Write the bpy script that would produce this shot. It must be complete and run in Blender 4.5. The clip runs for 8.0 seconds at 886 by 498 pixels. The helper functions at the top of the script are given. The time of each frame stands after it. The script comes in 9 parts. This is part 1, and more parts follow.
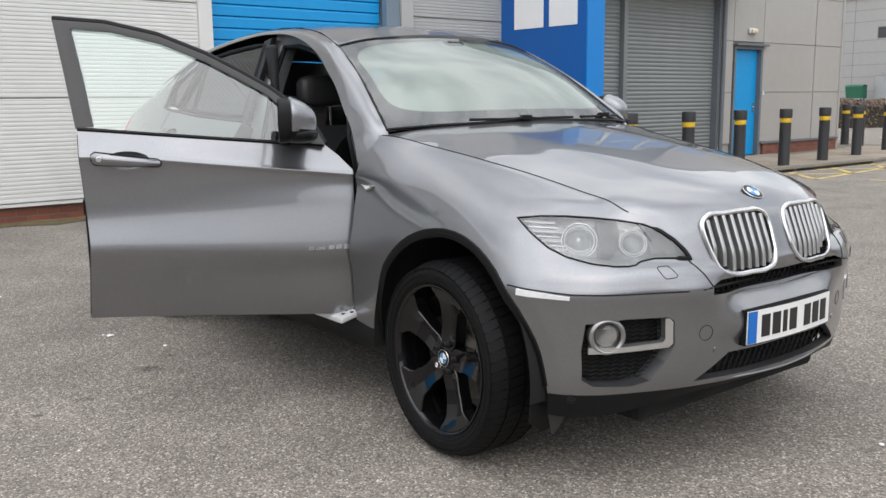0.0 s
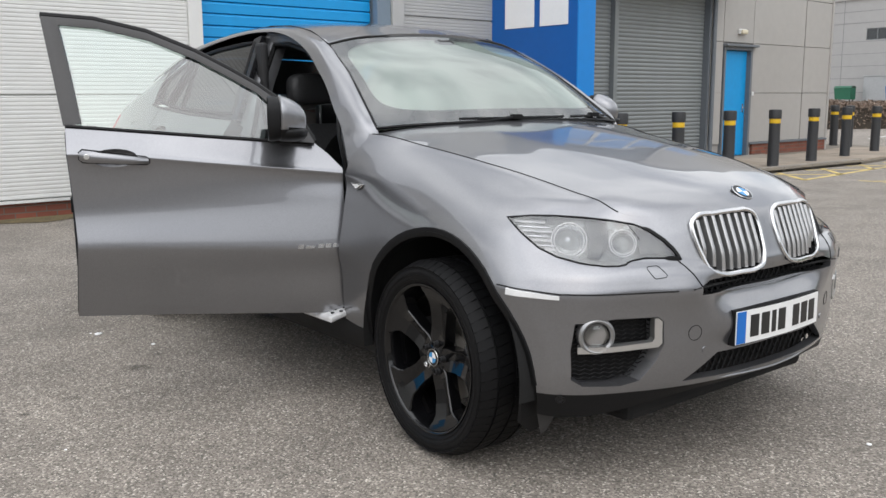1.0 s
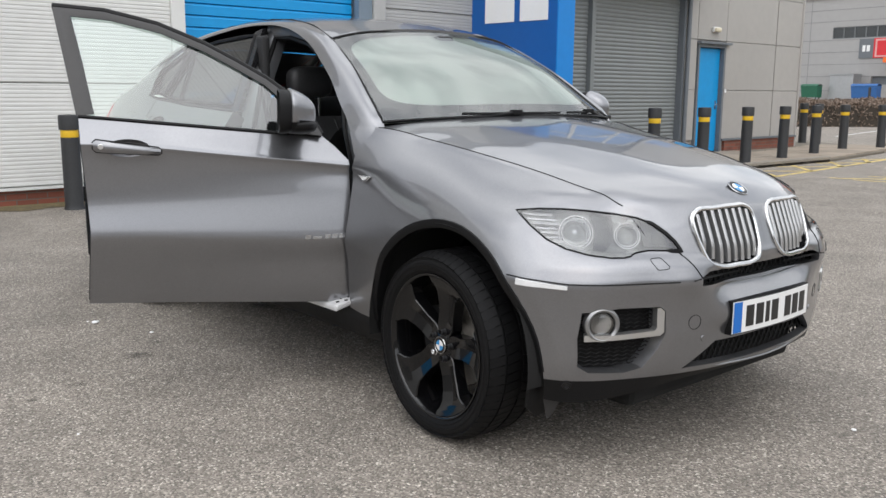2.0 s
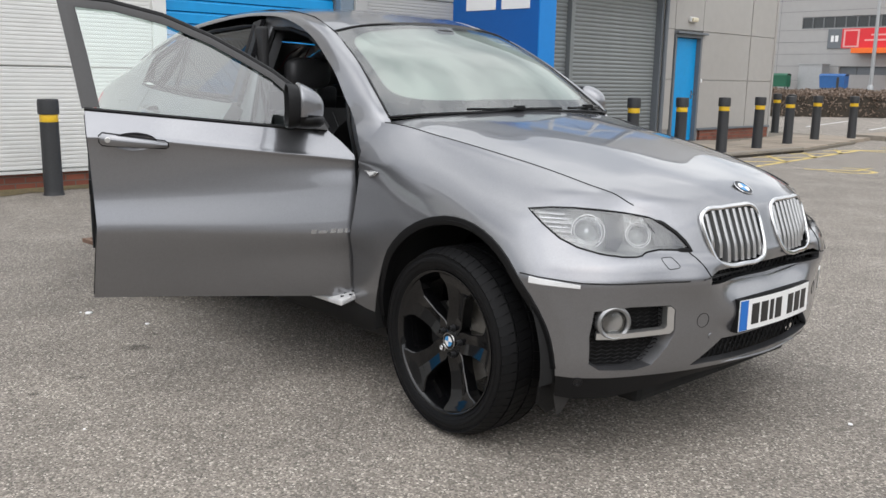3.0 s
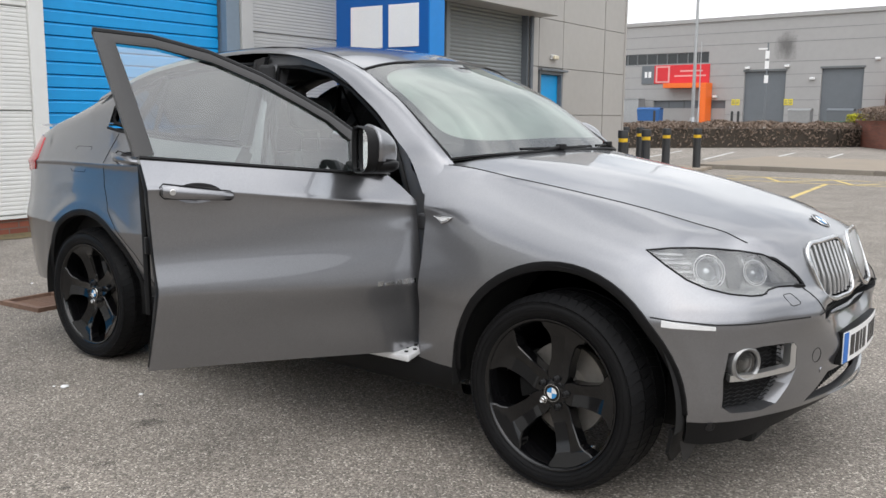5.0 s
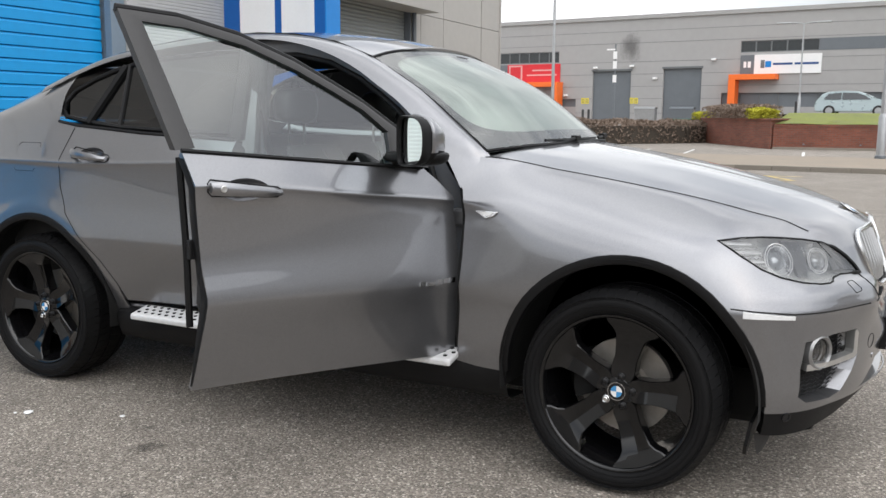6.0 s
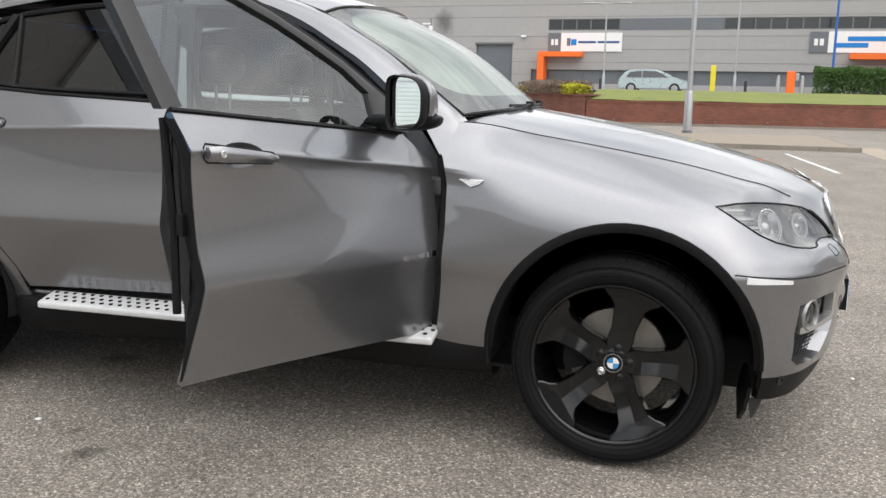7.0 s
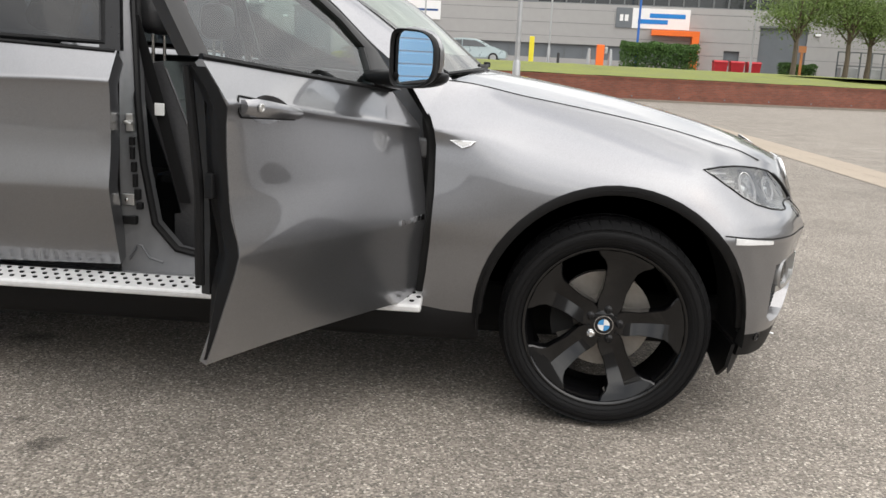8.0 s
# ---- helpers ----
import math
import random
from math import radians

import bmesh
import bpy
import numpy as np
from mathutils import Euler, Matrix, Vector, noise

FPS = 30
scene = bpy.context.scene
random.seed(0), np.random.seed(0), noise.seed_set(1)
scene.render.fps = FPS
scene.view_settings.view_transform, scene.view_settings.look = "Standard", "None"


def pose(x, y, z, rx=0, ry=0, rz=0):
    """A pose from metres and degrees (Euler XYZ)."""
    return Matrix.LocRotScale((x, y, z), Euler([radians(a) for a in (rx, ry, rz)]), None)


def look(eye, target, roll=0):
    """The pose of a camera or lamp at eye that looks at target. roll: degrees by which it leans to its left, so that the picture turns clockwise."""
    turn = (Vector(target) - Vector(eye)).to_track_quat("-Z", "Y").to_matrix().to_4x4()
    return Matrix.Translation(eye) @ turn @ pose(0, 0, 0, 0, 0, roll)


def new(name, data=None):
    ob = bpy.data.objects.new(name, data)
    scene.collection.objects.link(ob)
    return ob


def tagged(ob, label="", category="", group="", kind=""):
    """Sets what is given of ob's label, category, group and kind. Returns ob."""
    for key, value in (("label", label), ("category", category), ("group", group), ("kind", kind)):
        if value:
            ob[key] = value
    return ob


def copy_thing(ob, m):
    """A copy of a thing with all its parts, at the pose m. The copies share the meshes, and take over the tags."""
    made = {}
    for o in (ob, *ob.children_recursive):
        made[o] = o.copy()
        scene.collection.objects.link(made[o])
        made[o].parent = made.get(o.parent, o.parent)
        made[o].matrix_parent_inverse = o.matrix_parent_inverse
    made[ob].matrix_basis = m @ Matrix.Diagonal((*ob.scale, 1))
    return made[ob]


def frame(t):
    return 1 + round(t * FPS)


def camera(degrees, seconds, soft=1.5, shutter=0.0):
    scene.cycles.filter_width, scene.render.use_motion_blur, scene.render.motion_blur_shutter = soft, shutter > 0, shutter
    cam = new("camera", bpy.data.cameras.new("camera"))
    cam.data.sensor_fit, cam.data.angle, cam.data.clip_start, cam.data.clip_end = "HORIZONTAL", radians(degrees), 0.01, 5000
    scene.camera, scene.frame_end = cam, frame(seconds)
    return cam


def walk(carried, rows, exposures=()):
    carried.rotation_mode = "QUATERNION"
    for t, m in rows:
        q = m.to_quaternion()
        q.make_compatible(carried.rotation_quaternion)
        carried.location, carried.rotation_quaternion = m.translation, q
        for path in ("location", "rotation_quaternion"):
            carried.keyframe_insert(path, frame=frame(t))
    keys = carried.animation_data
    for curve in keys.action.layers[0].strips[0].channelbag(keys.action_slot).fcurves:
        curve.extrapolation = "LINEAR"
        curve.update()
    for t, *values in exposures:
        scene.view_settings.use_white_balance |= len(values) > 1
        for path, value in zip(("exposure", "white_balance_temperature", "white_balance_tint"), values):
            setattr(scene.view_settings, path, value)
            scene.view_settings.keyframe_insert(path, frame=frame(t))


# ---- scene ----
cam = camera(52.6, 8.0)
PATH = [
    (0, (2.535, -2.895, 1.314), (0.978, -1.684, 0.984), -0.6),
    (0.5, (2.534, -2.893, 1.315), (0.98, -1.678, 0.983), -0.5),
    (1, (2.531, -2.89, 1.313), (0.988, -1.662, 0.981), -0.3),
    (1.5, (2.511, -2.92, 1.315), (0.989, -1.667, 0.981), 0.0),
    (2, (2.521, -3.07, 1.325), (1.024, -1.791, 0.977), 0.5),
    (3.5, (2.315, -3.235, 1.382), (0.904, -1.871, 0.999), 1.2),
    (4, (2.16, -3.374, 1.373), (0.807, -1.944, 1.02), 1.0),
    (4.5, (1.928, -3.608, 1.377), (0.653, -2.101, 1.059), 0.7),
    (5, (1.56, -3.701, 1.367), (0.379, -2.114, 1.071), 0.5),
    (5.2, (1.422, -3.745, 1.372), (0.287, -2.125, 1.08), 0.4),
    (6.3, (0.635, -3.942, 1.315), (-0.162, -2.134, 1.008), 0.5),
    (6.5, (0.506, -3.924, 1.329), (-0.214, -2.086, 1.011), 0.6),
    (7, (0.193, -3.948, 1.275), (-0.318, -2.045, 0.928), 1.2),
    (7.5, (-0.117, -3.99, 1.244), (-0.42, -2.05, 0.865), 2.1),
    (8, (-0.421, -3.946, 1.225), (-0.521, -1.99, 0.82), 2.9),
]
walk(cam, [(t, look(eye, target, roll)) for t, eye, target, roll in PATH], [(0.0, -0.17, 6400, 10), (4.5, -0.16, 6430, 10), (6.5, -0.06, 6500, 10), (8.0, 0.02, 6750, 10)])

# ---- sky and sun: bright thin overcast ----
world = bpy.data.worlds.new("sky")
scene.world = world
world.use_nodes = True
wn, wl = world.node_tree.nodes, world.node_tree.links
wn.clear()
w_out = wn.new("ShaderNodeOutputWorld")
w_bg = wn.new("ShaderNodeBackground")
w_sky = wn.new("ShaderNodeTexSky")
w_sky.sky_type = "NISHITA"
w_sky.sun_disc = False
w_sky.sun_elevation, w_sky.sun_rotation = radians(49), radians(130)
w_sky.air_density, w_sky.dust_density = 1.0, 2.0
w_tc = wn.new("ShaderNodeTexCoord")
w_map = wn.new("ShaderNodeMapping")
w_map.inputs["Scale"].default_value = (1.6, 1.6, 4.0)
w_noise = wn.new("ShaderNodeTexNoise")
w_noise.inputs["Scale"].default_value = 1.7
w_noise.inputs["Detail"].default_value = 6
w_noise.inputs["Roughness"].default_value = 0.55
w_ramp = wn.new("ShaderNodeValToRGB")
w_ramp.color_ramp.elements[0].position, w_ramp.color_ramp.elements[0].color = 0.36, (0.42, 0.42, 0.42, 1)
w_ramp.color_ramp.elements[1].position, w_ramp.color_ramp.elements[1].color = 0.62, (1, 1, 1, 1)
w_mix = wn.new("ShaderNodeMix")
w_mix.data_type = "RGBA"
w_mix.inputs[7].default_value = (15.85, 16.0, 16.15, 1)
wl.new(w_tc.outputs["Generated"], w_map.inputs["Vector"])
wl.new(w_map.outputs["Vector"], w_noise.inputs["Vector"])
wl.new(w_noise.outputs["Fac"], w_ramp.inputs["Fac"])
wl.new(w_ramp.outputs["Color"], w_mix.inputs[0])
wl.new(w_sky.outputs["Color"], w_mix.inputs[6])
w_sep = wn.new("ShaderNodeSeparateXYZ")
w_up = wn.new("ShaderNodeMapRange")
w_up.inputs["From Min"].default_value, w_up.inputs["From Max"].default_value = 0.0, 1.0
w_up.inputs["To Min"].default_value, w_up.inputs["To Max"].default_value = 0.64, 1.22
# brighter towards the veiled sun
SUN_WAY = Vector((0.50, -0.42, 0.76)).normalized()
w_dot = wn.new("ShaderNodeVectorMath")
w_dot.operation = "DOT_PRODUCT"
w_dot.inputs[1].default_value = SUN_WAY
w_east = wn.new("ShaderNodeMapRange")
w_east.interpolation_type = "SMOOTHSTEP"
w_east.inputs["From Min"].default_value, w_east.inputs["From Max"].default_value = 0.55, 1.0
w_east.inputs["To Min"].default_value, w_east.inputs["To Max"].default_value = 0.93, 1.42
w_both = wn.new("ShaderNodeMath")
w_both.operation = "MULTIPLY"
w_grade = wn.new("ShaderNodeMix")
w_grade.data_type, w_grade.blend_type = "RGBA", "MULTIPLY"
w_grade.inputs[0].default_value = 1.0
wl.new(w_tc.outputs["Generated"], w_sep.inputs[0])
wl.new(w_sep.outputs["Z"], w_up.inputs["Value"])
wl.new(w_mix.outputs[2], w_grade.inputs[6])
wl.new(w_tc.outputs["Generated"], w_dot.inputs[0])
wl.new(w_dot.outputs["Value"], w_east.inputs["Value"])
wl.new(w_up.outputs["Result"], w_both.inputs[0])
wl.new(w_east.outputs["Result"], w_both.inputs[1])
wl.new(w_both.outputs[0], w_grade.inputs[7])
wl.new(w_grade.outputs[2], w_bg.inputs["Color"])
wl.new(w_bg.outputs["Background"], w_out.inputs["Surface"])
w_bg.inputs["Strength"].default_value = 0.140
sun_data = bpy.data.lights.new("sun", "SUN")
sun_data.energy, sun_data.angle, sun_data.color = 0.60, radians(115), (1.0, 0.96, 0.90)
sun = new("sun", sun_data)
sun.matrix_world = look(SUN_WAY * 40, (0, 0, 0))
scene.view_settings.exposure = 0.0


# ---- helpers ----
def part(name, bm, material, parent=None, label="", smooth=False, angle=40, facing=None):
    """Links a bmesh as one mesh object under a thing or a part."""
    bmesh.ops.recalc_face_normals(bm, faces=bm.faces)
    if facing is not None:
        bm.normal_update()
        turned = [f for f in bm.faces if f.normal.dot(Vector(facing)) < 0]
        bmesh.ops.reverse_faces(bm, faces=turned)
    me = bpy.data.meshes.new(name)
    bm.to_mesh(me)
    bm.free()
    mats = material if isinstance(material, (list, tuple)) else [material]
    for m in mats:
        me.materials.append(m)
    if smooth:
        me.shade_smooth()
        if angle < 180:
            me.set_sharp_from_angle(angle=radians(angle))
    ob = new(name, me)
    if parent is not None:
        ob.parent = parent
    if label:
        ob["label"] = label
    return ob


def piece(name, me, parent, m):
    """One more object on a mesh that alike pieces share."""
    ob = new(name, me)
    ob.parent = parent
    ob.matrix_basis = m
    return ob


def thing(name, label, category, m=None, group="", kind=""):
    ob = new(name)
    ob.empty_display_size = 0.1
    if m is not None:
        ob.matrix_basis = m
    return tagged(ob, label, category, group, kind)


def box(bm, x0, x1, y0, y1, z0, z1, bevel=0.0, mat=0):
    v = [bm.verts.new(c) for c in ((x0, y0, z0), (x1, y0, z0), (x1, y1, z0), (x0, y1, z0), (x0, y0, z1), (x1, y0, z1), (x1, y1, z1), (x0, y1, z1))]
    fs = [bm.faces.new([v[i] for i in q]) for q in ((3, 2, 1, 0), (4, 5, 6, 7), (0, 1, 5, 4), (1, 2, 6, 5), (2, 3, 7, 6), (3, 0, 4, 7))]
    for f in fs:
        f.material_index = mat
    if bevel:
        es = list({e for f in fs for e in f.edges})
        bmesh.ops.bevel(bm, geom=es, offset=bevel, segments=2, affect="EDGES", profile=0.5)
    return bm


def made_box(x0, x1, y0, y1, z0, z1, bevel=0.0):
    return box(bmesh.new(), x0, x1, y0, y1, z0, z1, bevel)


def ring_pts(c, u, w, r, n, a0=0.0):
    return [c + u * (r * math.cos(a0 + 2 * math.pi * i / n)) + w * (r * math.sin(a0 + 2 * math.pi * i / n)) for i in range(n)]


def tube(bm, pts, r, n=8, closed=False, cap=True, flat=1.0, mat=0):
    """A tube along points; r is one radius or one for each point; flat squashes it along z."""
    pts = [Vector(p) for p in pts]
    k = len(pts)
    rs = r if isinstance(r, (list, tuple)) else [r] * k
    rings = []
    prev = None
    for i, p in enumerate(pts):
        a = pts[(i - 1) % k] if closed or i > 0 else p
        b = pts[(i + 1) % k] if closed or i < k - 1 else p
        d = (b - a).normalized()
        if prev is None:
            ref = Vector((0, 0, 1)) if abs(d.z) < 0.9 else Vector((1, 0, 0))
            u = d.cross(ref).normalized()
        else:
            u = (prev - d * prev.dot(d)).normalized()
        prev = u
        w = d.cross(u)
        rings.append([bm.verts.new(q) for q in ring_pts(p, u, w * flat, rs[i], n)])
    for i in range(k if closed else k - 1):
        a, b = rings[i], rings[(i + 1) % k]
        for j in range(n):
            f = bm.faces.new((a[j], a[(j + 1) % n], b[(j + 1) % n], b[j]))
            f.material_index = mat
    if cap and not closed:
        for rg in (rings[0], rings[-1]):
            f = bm.faces.new(rg)
            f.material_index = mat
    return bm


def lathe(bm, prof, n, axis="z", closed=False, mat=0, cap=True):
    """Turns a profile of (radius, height) about an axis."""
    def at(r, h, a):
        c, s = r * math.cos(a), r * math.sin(a)
        return {"z": (c, s, h), "y": (c, h, s), "x": (h, c, s)}[axis]
    rings = [[bm.verts.new(at(r, h, 2 * math.pi * j / n)) for j in range(n)] for r, h in prof]
    m = len(prof)
    for i in range(m if closed else m - 1):
        a, b = rings[i], rings[(i + 1) % m]
        for j in range(n):
            f = bm.faces.new((a[j], a[(j + 1) % n], b[(j + 1) % n], b[j]))
            f.material_index = mat
    if cap and not closed:
        for rg, (r, h) in ((rings[0], prof[0]), (rings[-1], prof[-1])):
            if r > 1e-4:
                f = bm.faces.new(rg)
                f.material_index = mat
    return bm


def sheet(bm, nu, nv, fn, mat=0):
    """A grid of points fn(u, v), u and v from 0 to 1."""
    rows = [[bm.verts.new(fn(i / nu, j / nv)) for j in range(nv + 1)] for i in range(nu + 1)]
    for i in range(nu):
        for j in range(nv):
            f = bm.faces.new((rows[i][j], rows[i + 1][j], rows[i + 1][j + 1], rows[i][j + 1]))
            f.material_index = mat
    return rows


def outline(bm, pts, depth, mat=0):
    """A plate: a closed outline of points, drawn out by the vector depth."""
    a = [bm.verts.new(p) for p in pts]
    b = [bm.verts.new(Vector(p) + Vector(depth)) for p in pts]
    fs = [bm.faces.new(a), bm.faces.new(b[::-1])]
    for i in range(len(a)):
        j = (i + 1) % len(a)
        fs.append(bm.faces.new((a[j], a[i], b[i], b[j])))
    for f in fs:
        f.material_index = mat
    return bm


def walls(bm, x0, x1, z0, z1, holes, y0, y1):
    """A wall with thickness and holes (x0, x1, z0, z1) that go through it."""
    xs = sorted({x0, x1, *[h[0] for h in holes], *[h[1] for h in holes]})
    zs = sorted({z0, z1, *[h[2] for h in holes], *[h[3] for h in holes]})
    xs = [x for x in xs if x0 <= x <= x1]
    zs = [z for z in zs if z0 <= z <= z1]
    solid = {}
    for i in range(len(xs) - 1):
        for j in range(len(zs) - 1):
            cx, cz = (xs[i] + xs[i + 1]) / 2, (zs[j] + zs[j + 1]) / 2
            solid[i, j] = not any(h[0] < cx < h[1] and h[2] < cz < h[3] for h in holes)
    seen = {}

    def vert(x, y, z):
        k = (round(x, 4), round(y, 4), round(z, 4))
        if k not in seen:
            seen[k] = bm.verts.new(k)
        return seen[k]

    for (i, j), s in solid.items():
        if not s:
            continue
        a, b, c, d = xs[i], xs[i + 1], zs[j], zs[j + 1]
        for y in (y0, y1):
            bm.faces.new([vert(a, y, c), vert(b, y, c), vert(b, y, d), vert(a, y, d)])
        for di, dj, e in ((-1, 0, ((a, c), (a, d))), (1, 0, ((b, c), (b, d))), (0, -1, ((a, c), (b, c))), (0, 1, ((a, d), (b, d)))):
            if not solid.get((i + di, j + dj), False):
                (p, q), (r, t) = e
                bm.faces.new([vert(p, y0, q), vert(r, y0, t), vert(r, y1, t), vert(p, y1, q)])
    return bm


def spline(keys, x):
    """A smooth curve through (x, y...) keys, in rising x; returns a float or a tuple."""
    xs = [k[0] for k in keys]
    if x <= xs[0]:
        i, t = 0, 0.0
    elif x >= xs[-1]:
        i, t = len(xs) - 2, 1.0
    else:
        i = max(j for j in range(len(xs) - 1) if xs[j] <= x)
        t = (x - xs[i]) / (xs[i + 1] - xs[i])
    out = []
    for c in range(1, len(keys[0])):
        def slope(j):
            if j == 0:
                return (keys[1][c] - keys[0][c]) / (xs[1] - xs[0])
            if j == len(xs) - 1:
                return (keys[-1][c] - keys[-2][c]) / (xs[-1] - xs[-2])
            h0, h1 = xs[j] - xs[j - 1], xs[j + 1] - xs[j]
            d0, d1 = (keys[j][c] - keys[j - 1][c]) / h0, (keys[j + 1][c] - keys[j][c]) / h1
            return (d0 * h1 + d1 * h0) / (h0 + h1)
        h = xs[i + 1] - xs[i]
        p0, p1, m0, m1 = keys[i][c], keys[i + 1][c], slope(i) * h, slope(i + 1) * h
        out.append((2 * t**3 - 3 * t**2 + 1) * p0 + (t**3 - 2 * t**2 + t) * m0 + (-2 * t**3 + 3 * t**2) * p1 + (t**3 - t**2) * m1)
    return out[0] if len(out) == 1 else tuple(out)


# ---- materials ----
def material(name, base, rough=0.5, metal=0.0, var=0.12, scale=3.0, fine=40.0, bump=0.0, coat=0.0, spec=0.5, rvar=0.15, tint=None, each=0.0):
    """A principled surface with colour and gloss varied at two scales, and fine relief."""
    m = bpy.data.materials.new(name)
    m.use_nodes = True
    n, l = m.node_tree.nodes, m.node_tree.links
    b = n["Principled BSDF"]
    tc = n.new("ShaderNodeTexCoord")
    n1, n2 = n.new("ShaderNodeTexNoise"), n.new("ShaderNodeTexNoise")
    n1.inputs["Scale"].default_value, n1.inputs["Detail"].default_value = scale, 5
    n2.inputs["Scale"].default_value, n2.inputs["Detail"].default_value = fine, 3
    for k in (n1, n2):
        l.new(tc.outputs["Object"], k.inputs["Vector"])
    add = n.new("ShaderNodeMath")
    add.operation = "ADD"
    l.new(n1.outputs["Fac"], add.inputs[0])
    l.new(n2.outputs["Fac"], add.inputs[1])
    span = n.new("ShaderNodeMapRange")
    span.inputs["From Min"].default_value, span.inputs["From Max"].default_value = 0.6, 1.4
    span.inputs["To Min"].default_value, span.inputs["To Max"].default_value = 1 - var, 1 + var
    l.new(add.outputs[0], span.inputs["Value"])
    value = span.outputs["Result"]
    if each:
        info = n.new("ShaderNodeObjectInfo")
        er = n.new("ShaderNodeMapRange")
        er.inputs["To Min"].default_value, er.inputs["To Max"].default_value = 1 - each, 1 + each
        l.new(info.outputs["Random"], er.inputs["Value"])
        mul = n.new("ShaderNodeMath")
        mul.operation = "MULTIPLY"
        l.new(value, mul.inputs[0])
        l.new(er.outputs["Result"], mul.inputs[1])
        value = mul.outputs[0]
    hsv = n.new("ShaderNodeHueSaturation")
    hsv.inputs["Color"].default_value = (*base, 1)
    l.new(value, hsv.inputs["Value"])
    col = hsv.outputs["Color"]
    if tint:
        mx = n.new("ShaderNodeMix")
        mx.data_type = "RGBA"
        mx.inputs[7].default_value = (*tint, 1)
        st = n.new("ShaderNodeMapRange")
        st.inputs["From Min"].default_value, st.inputs["From Max"].default_value = 0.52, 0.70
        l.new(n1.outputs["Fac"], st.inputs["Value"])
        l.new(st.outputs["Result"], mx.inputs[0])
        l.new(col, mx.inputs[6])
        col = mx.outputs[2]
    l.new(col, b.inputs["Base Color"])
    rr = n.new("ShaderNodeMapRange")
    rr.inputs["From Min"].default_value, rr.inputs["From Max"].default_value = 0.3, 0.7
    rr.inputs["To Min"].default_value, rr.inputs["To Max"].default_value = rough * (1 - rvar), min(1, rough * (1 + rvar))
    l.new(n1.outputs["Fac"], rr.inputs["Value"])
    l.new(rr.outputs["Result"], b.inputs["Roughness"])
    b.inputs["Metallic"].default_value = metal
    b.inputs["Specular IOR Level"].default_value = spec
    b.inputs["Coat Weight"].default_value = coat
    b.inputs["Coat Roughness"].default_value = 0.03
    if bump:
        bp = n.new("ShaderNodeBump")
        bp.inputs["Strength"].default_value, bp.inputs["Distance"].default_value = bump, 0.01
        l.new(n2.outputs["Fac"], bp.inputs["Height"])
        l.new(bp.outputs["Normal"], b.inputs["Normal"])
    return m


def glass(name, tint, rough=0.0, ior=1.9, film_mix=0.0):
    """A thin pane: clear or tinted, with a mirror film by Fresnel; a pale diffuse film can paint haze over it."""
    m = bpy.data.materials.new(name)
    m.use_nodes = True
    n, l = m.node_tree.nodes, m.node_tree.links
    n.remove(n["Principled BSDF"])
    out = n["Material Output"]
    tr, gl, mx, fr = n.new("ShaderNodeBsdfTransparent"), n.new("ShaderNodeBsdfGlossy"), n.new("ShaderNodeMixShader"), n.new("ShaderNodeFresnel")
    tr.inputs["Color"].default_value = (*tint, 1)
    gl.inputs["Roughness"].default_value = rough
    fr.inputs["IOR"].default_value = ior
    l.new(fr.outputs["Fac"], mx.inputs["Fac"])
    l.new(tr.outputs["BSDF"], mx.inputs[1])
    l.new(gl.outputs["BSDF"], mx.inputs[2])
    if film_mix:
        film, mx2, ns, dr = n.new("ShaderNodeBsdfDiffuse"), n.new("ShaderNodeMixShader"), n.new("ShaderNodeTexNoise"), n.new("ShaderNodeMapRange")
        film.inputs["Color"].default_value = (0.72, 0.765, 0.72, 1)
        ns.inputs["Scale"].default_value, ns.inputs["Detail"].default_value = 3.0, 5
        dr.inputs["To Min"].default_value, dr.inputs["To Max"].default_value = film_mix * 0.5, film_mix * 1.5
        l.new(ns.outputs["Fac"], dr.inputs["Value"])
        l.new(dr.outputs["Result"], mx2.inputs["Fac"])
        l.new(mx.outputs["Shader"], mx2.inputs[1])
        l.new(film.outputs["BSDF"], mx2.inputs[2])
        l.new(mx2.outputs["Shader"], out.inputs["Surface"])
        return m
    l.new(mx.outputs["Shader"], out.inputs["Surface"])
    return m


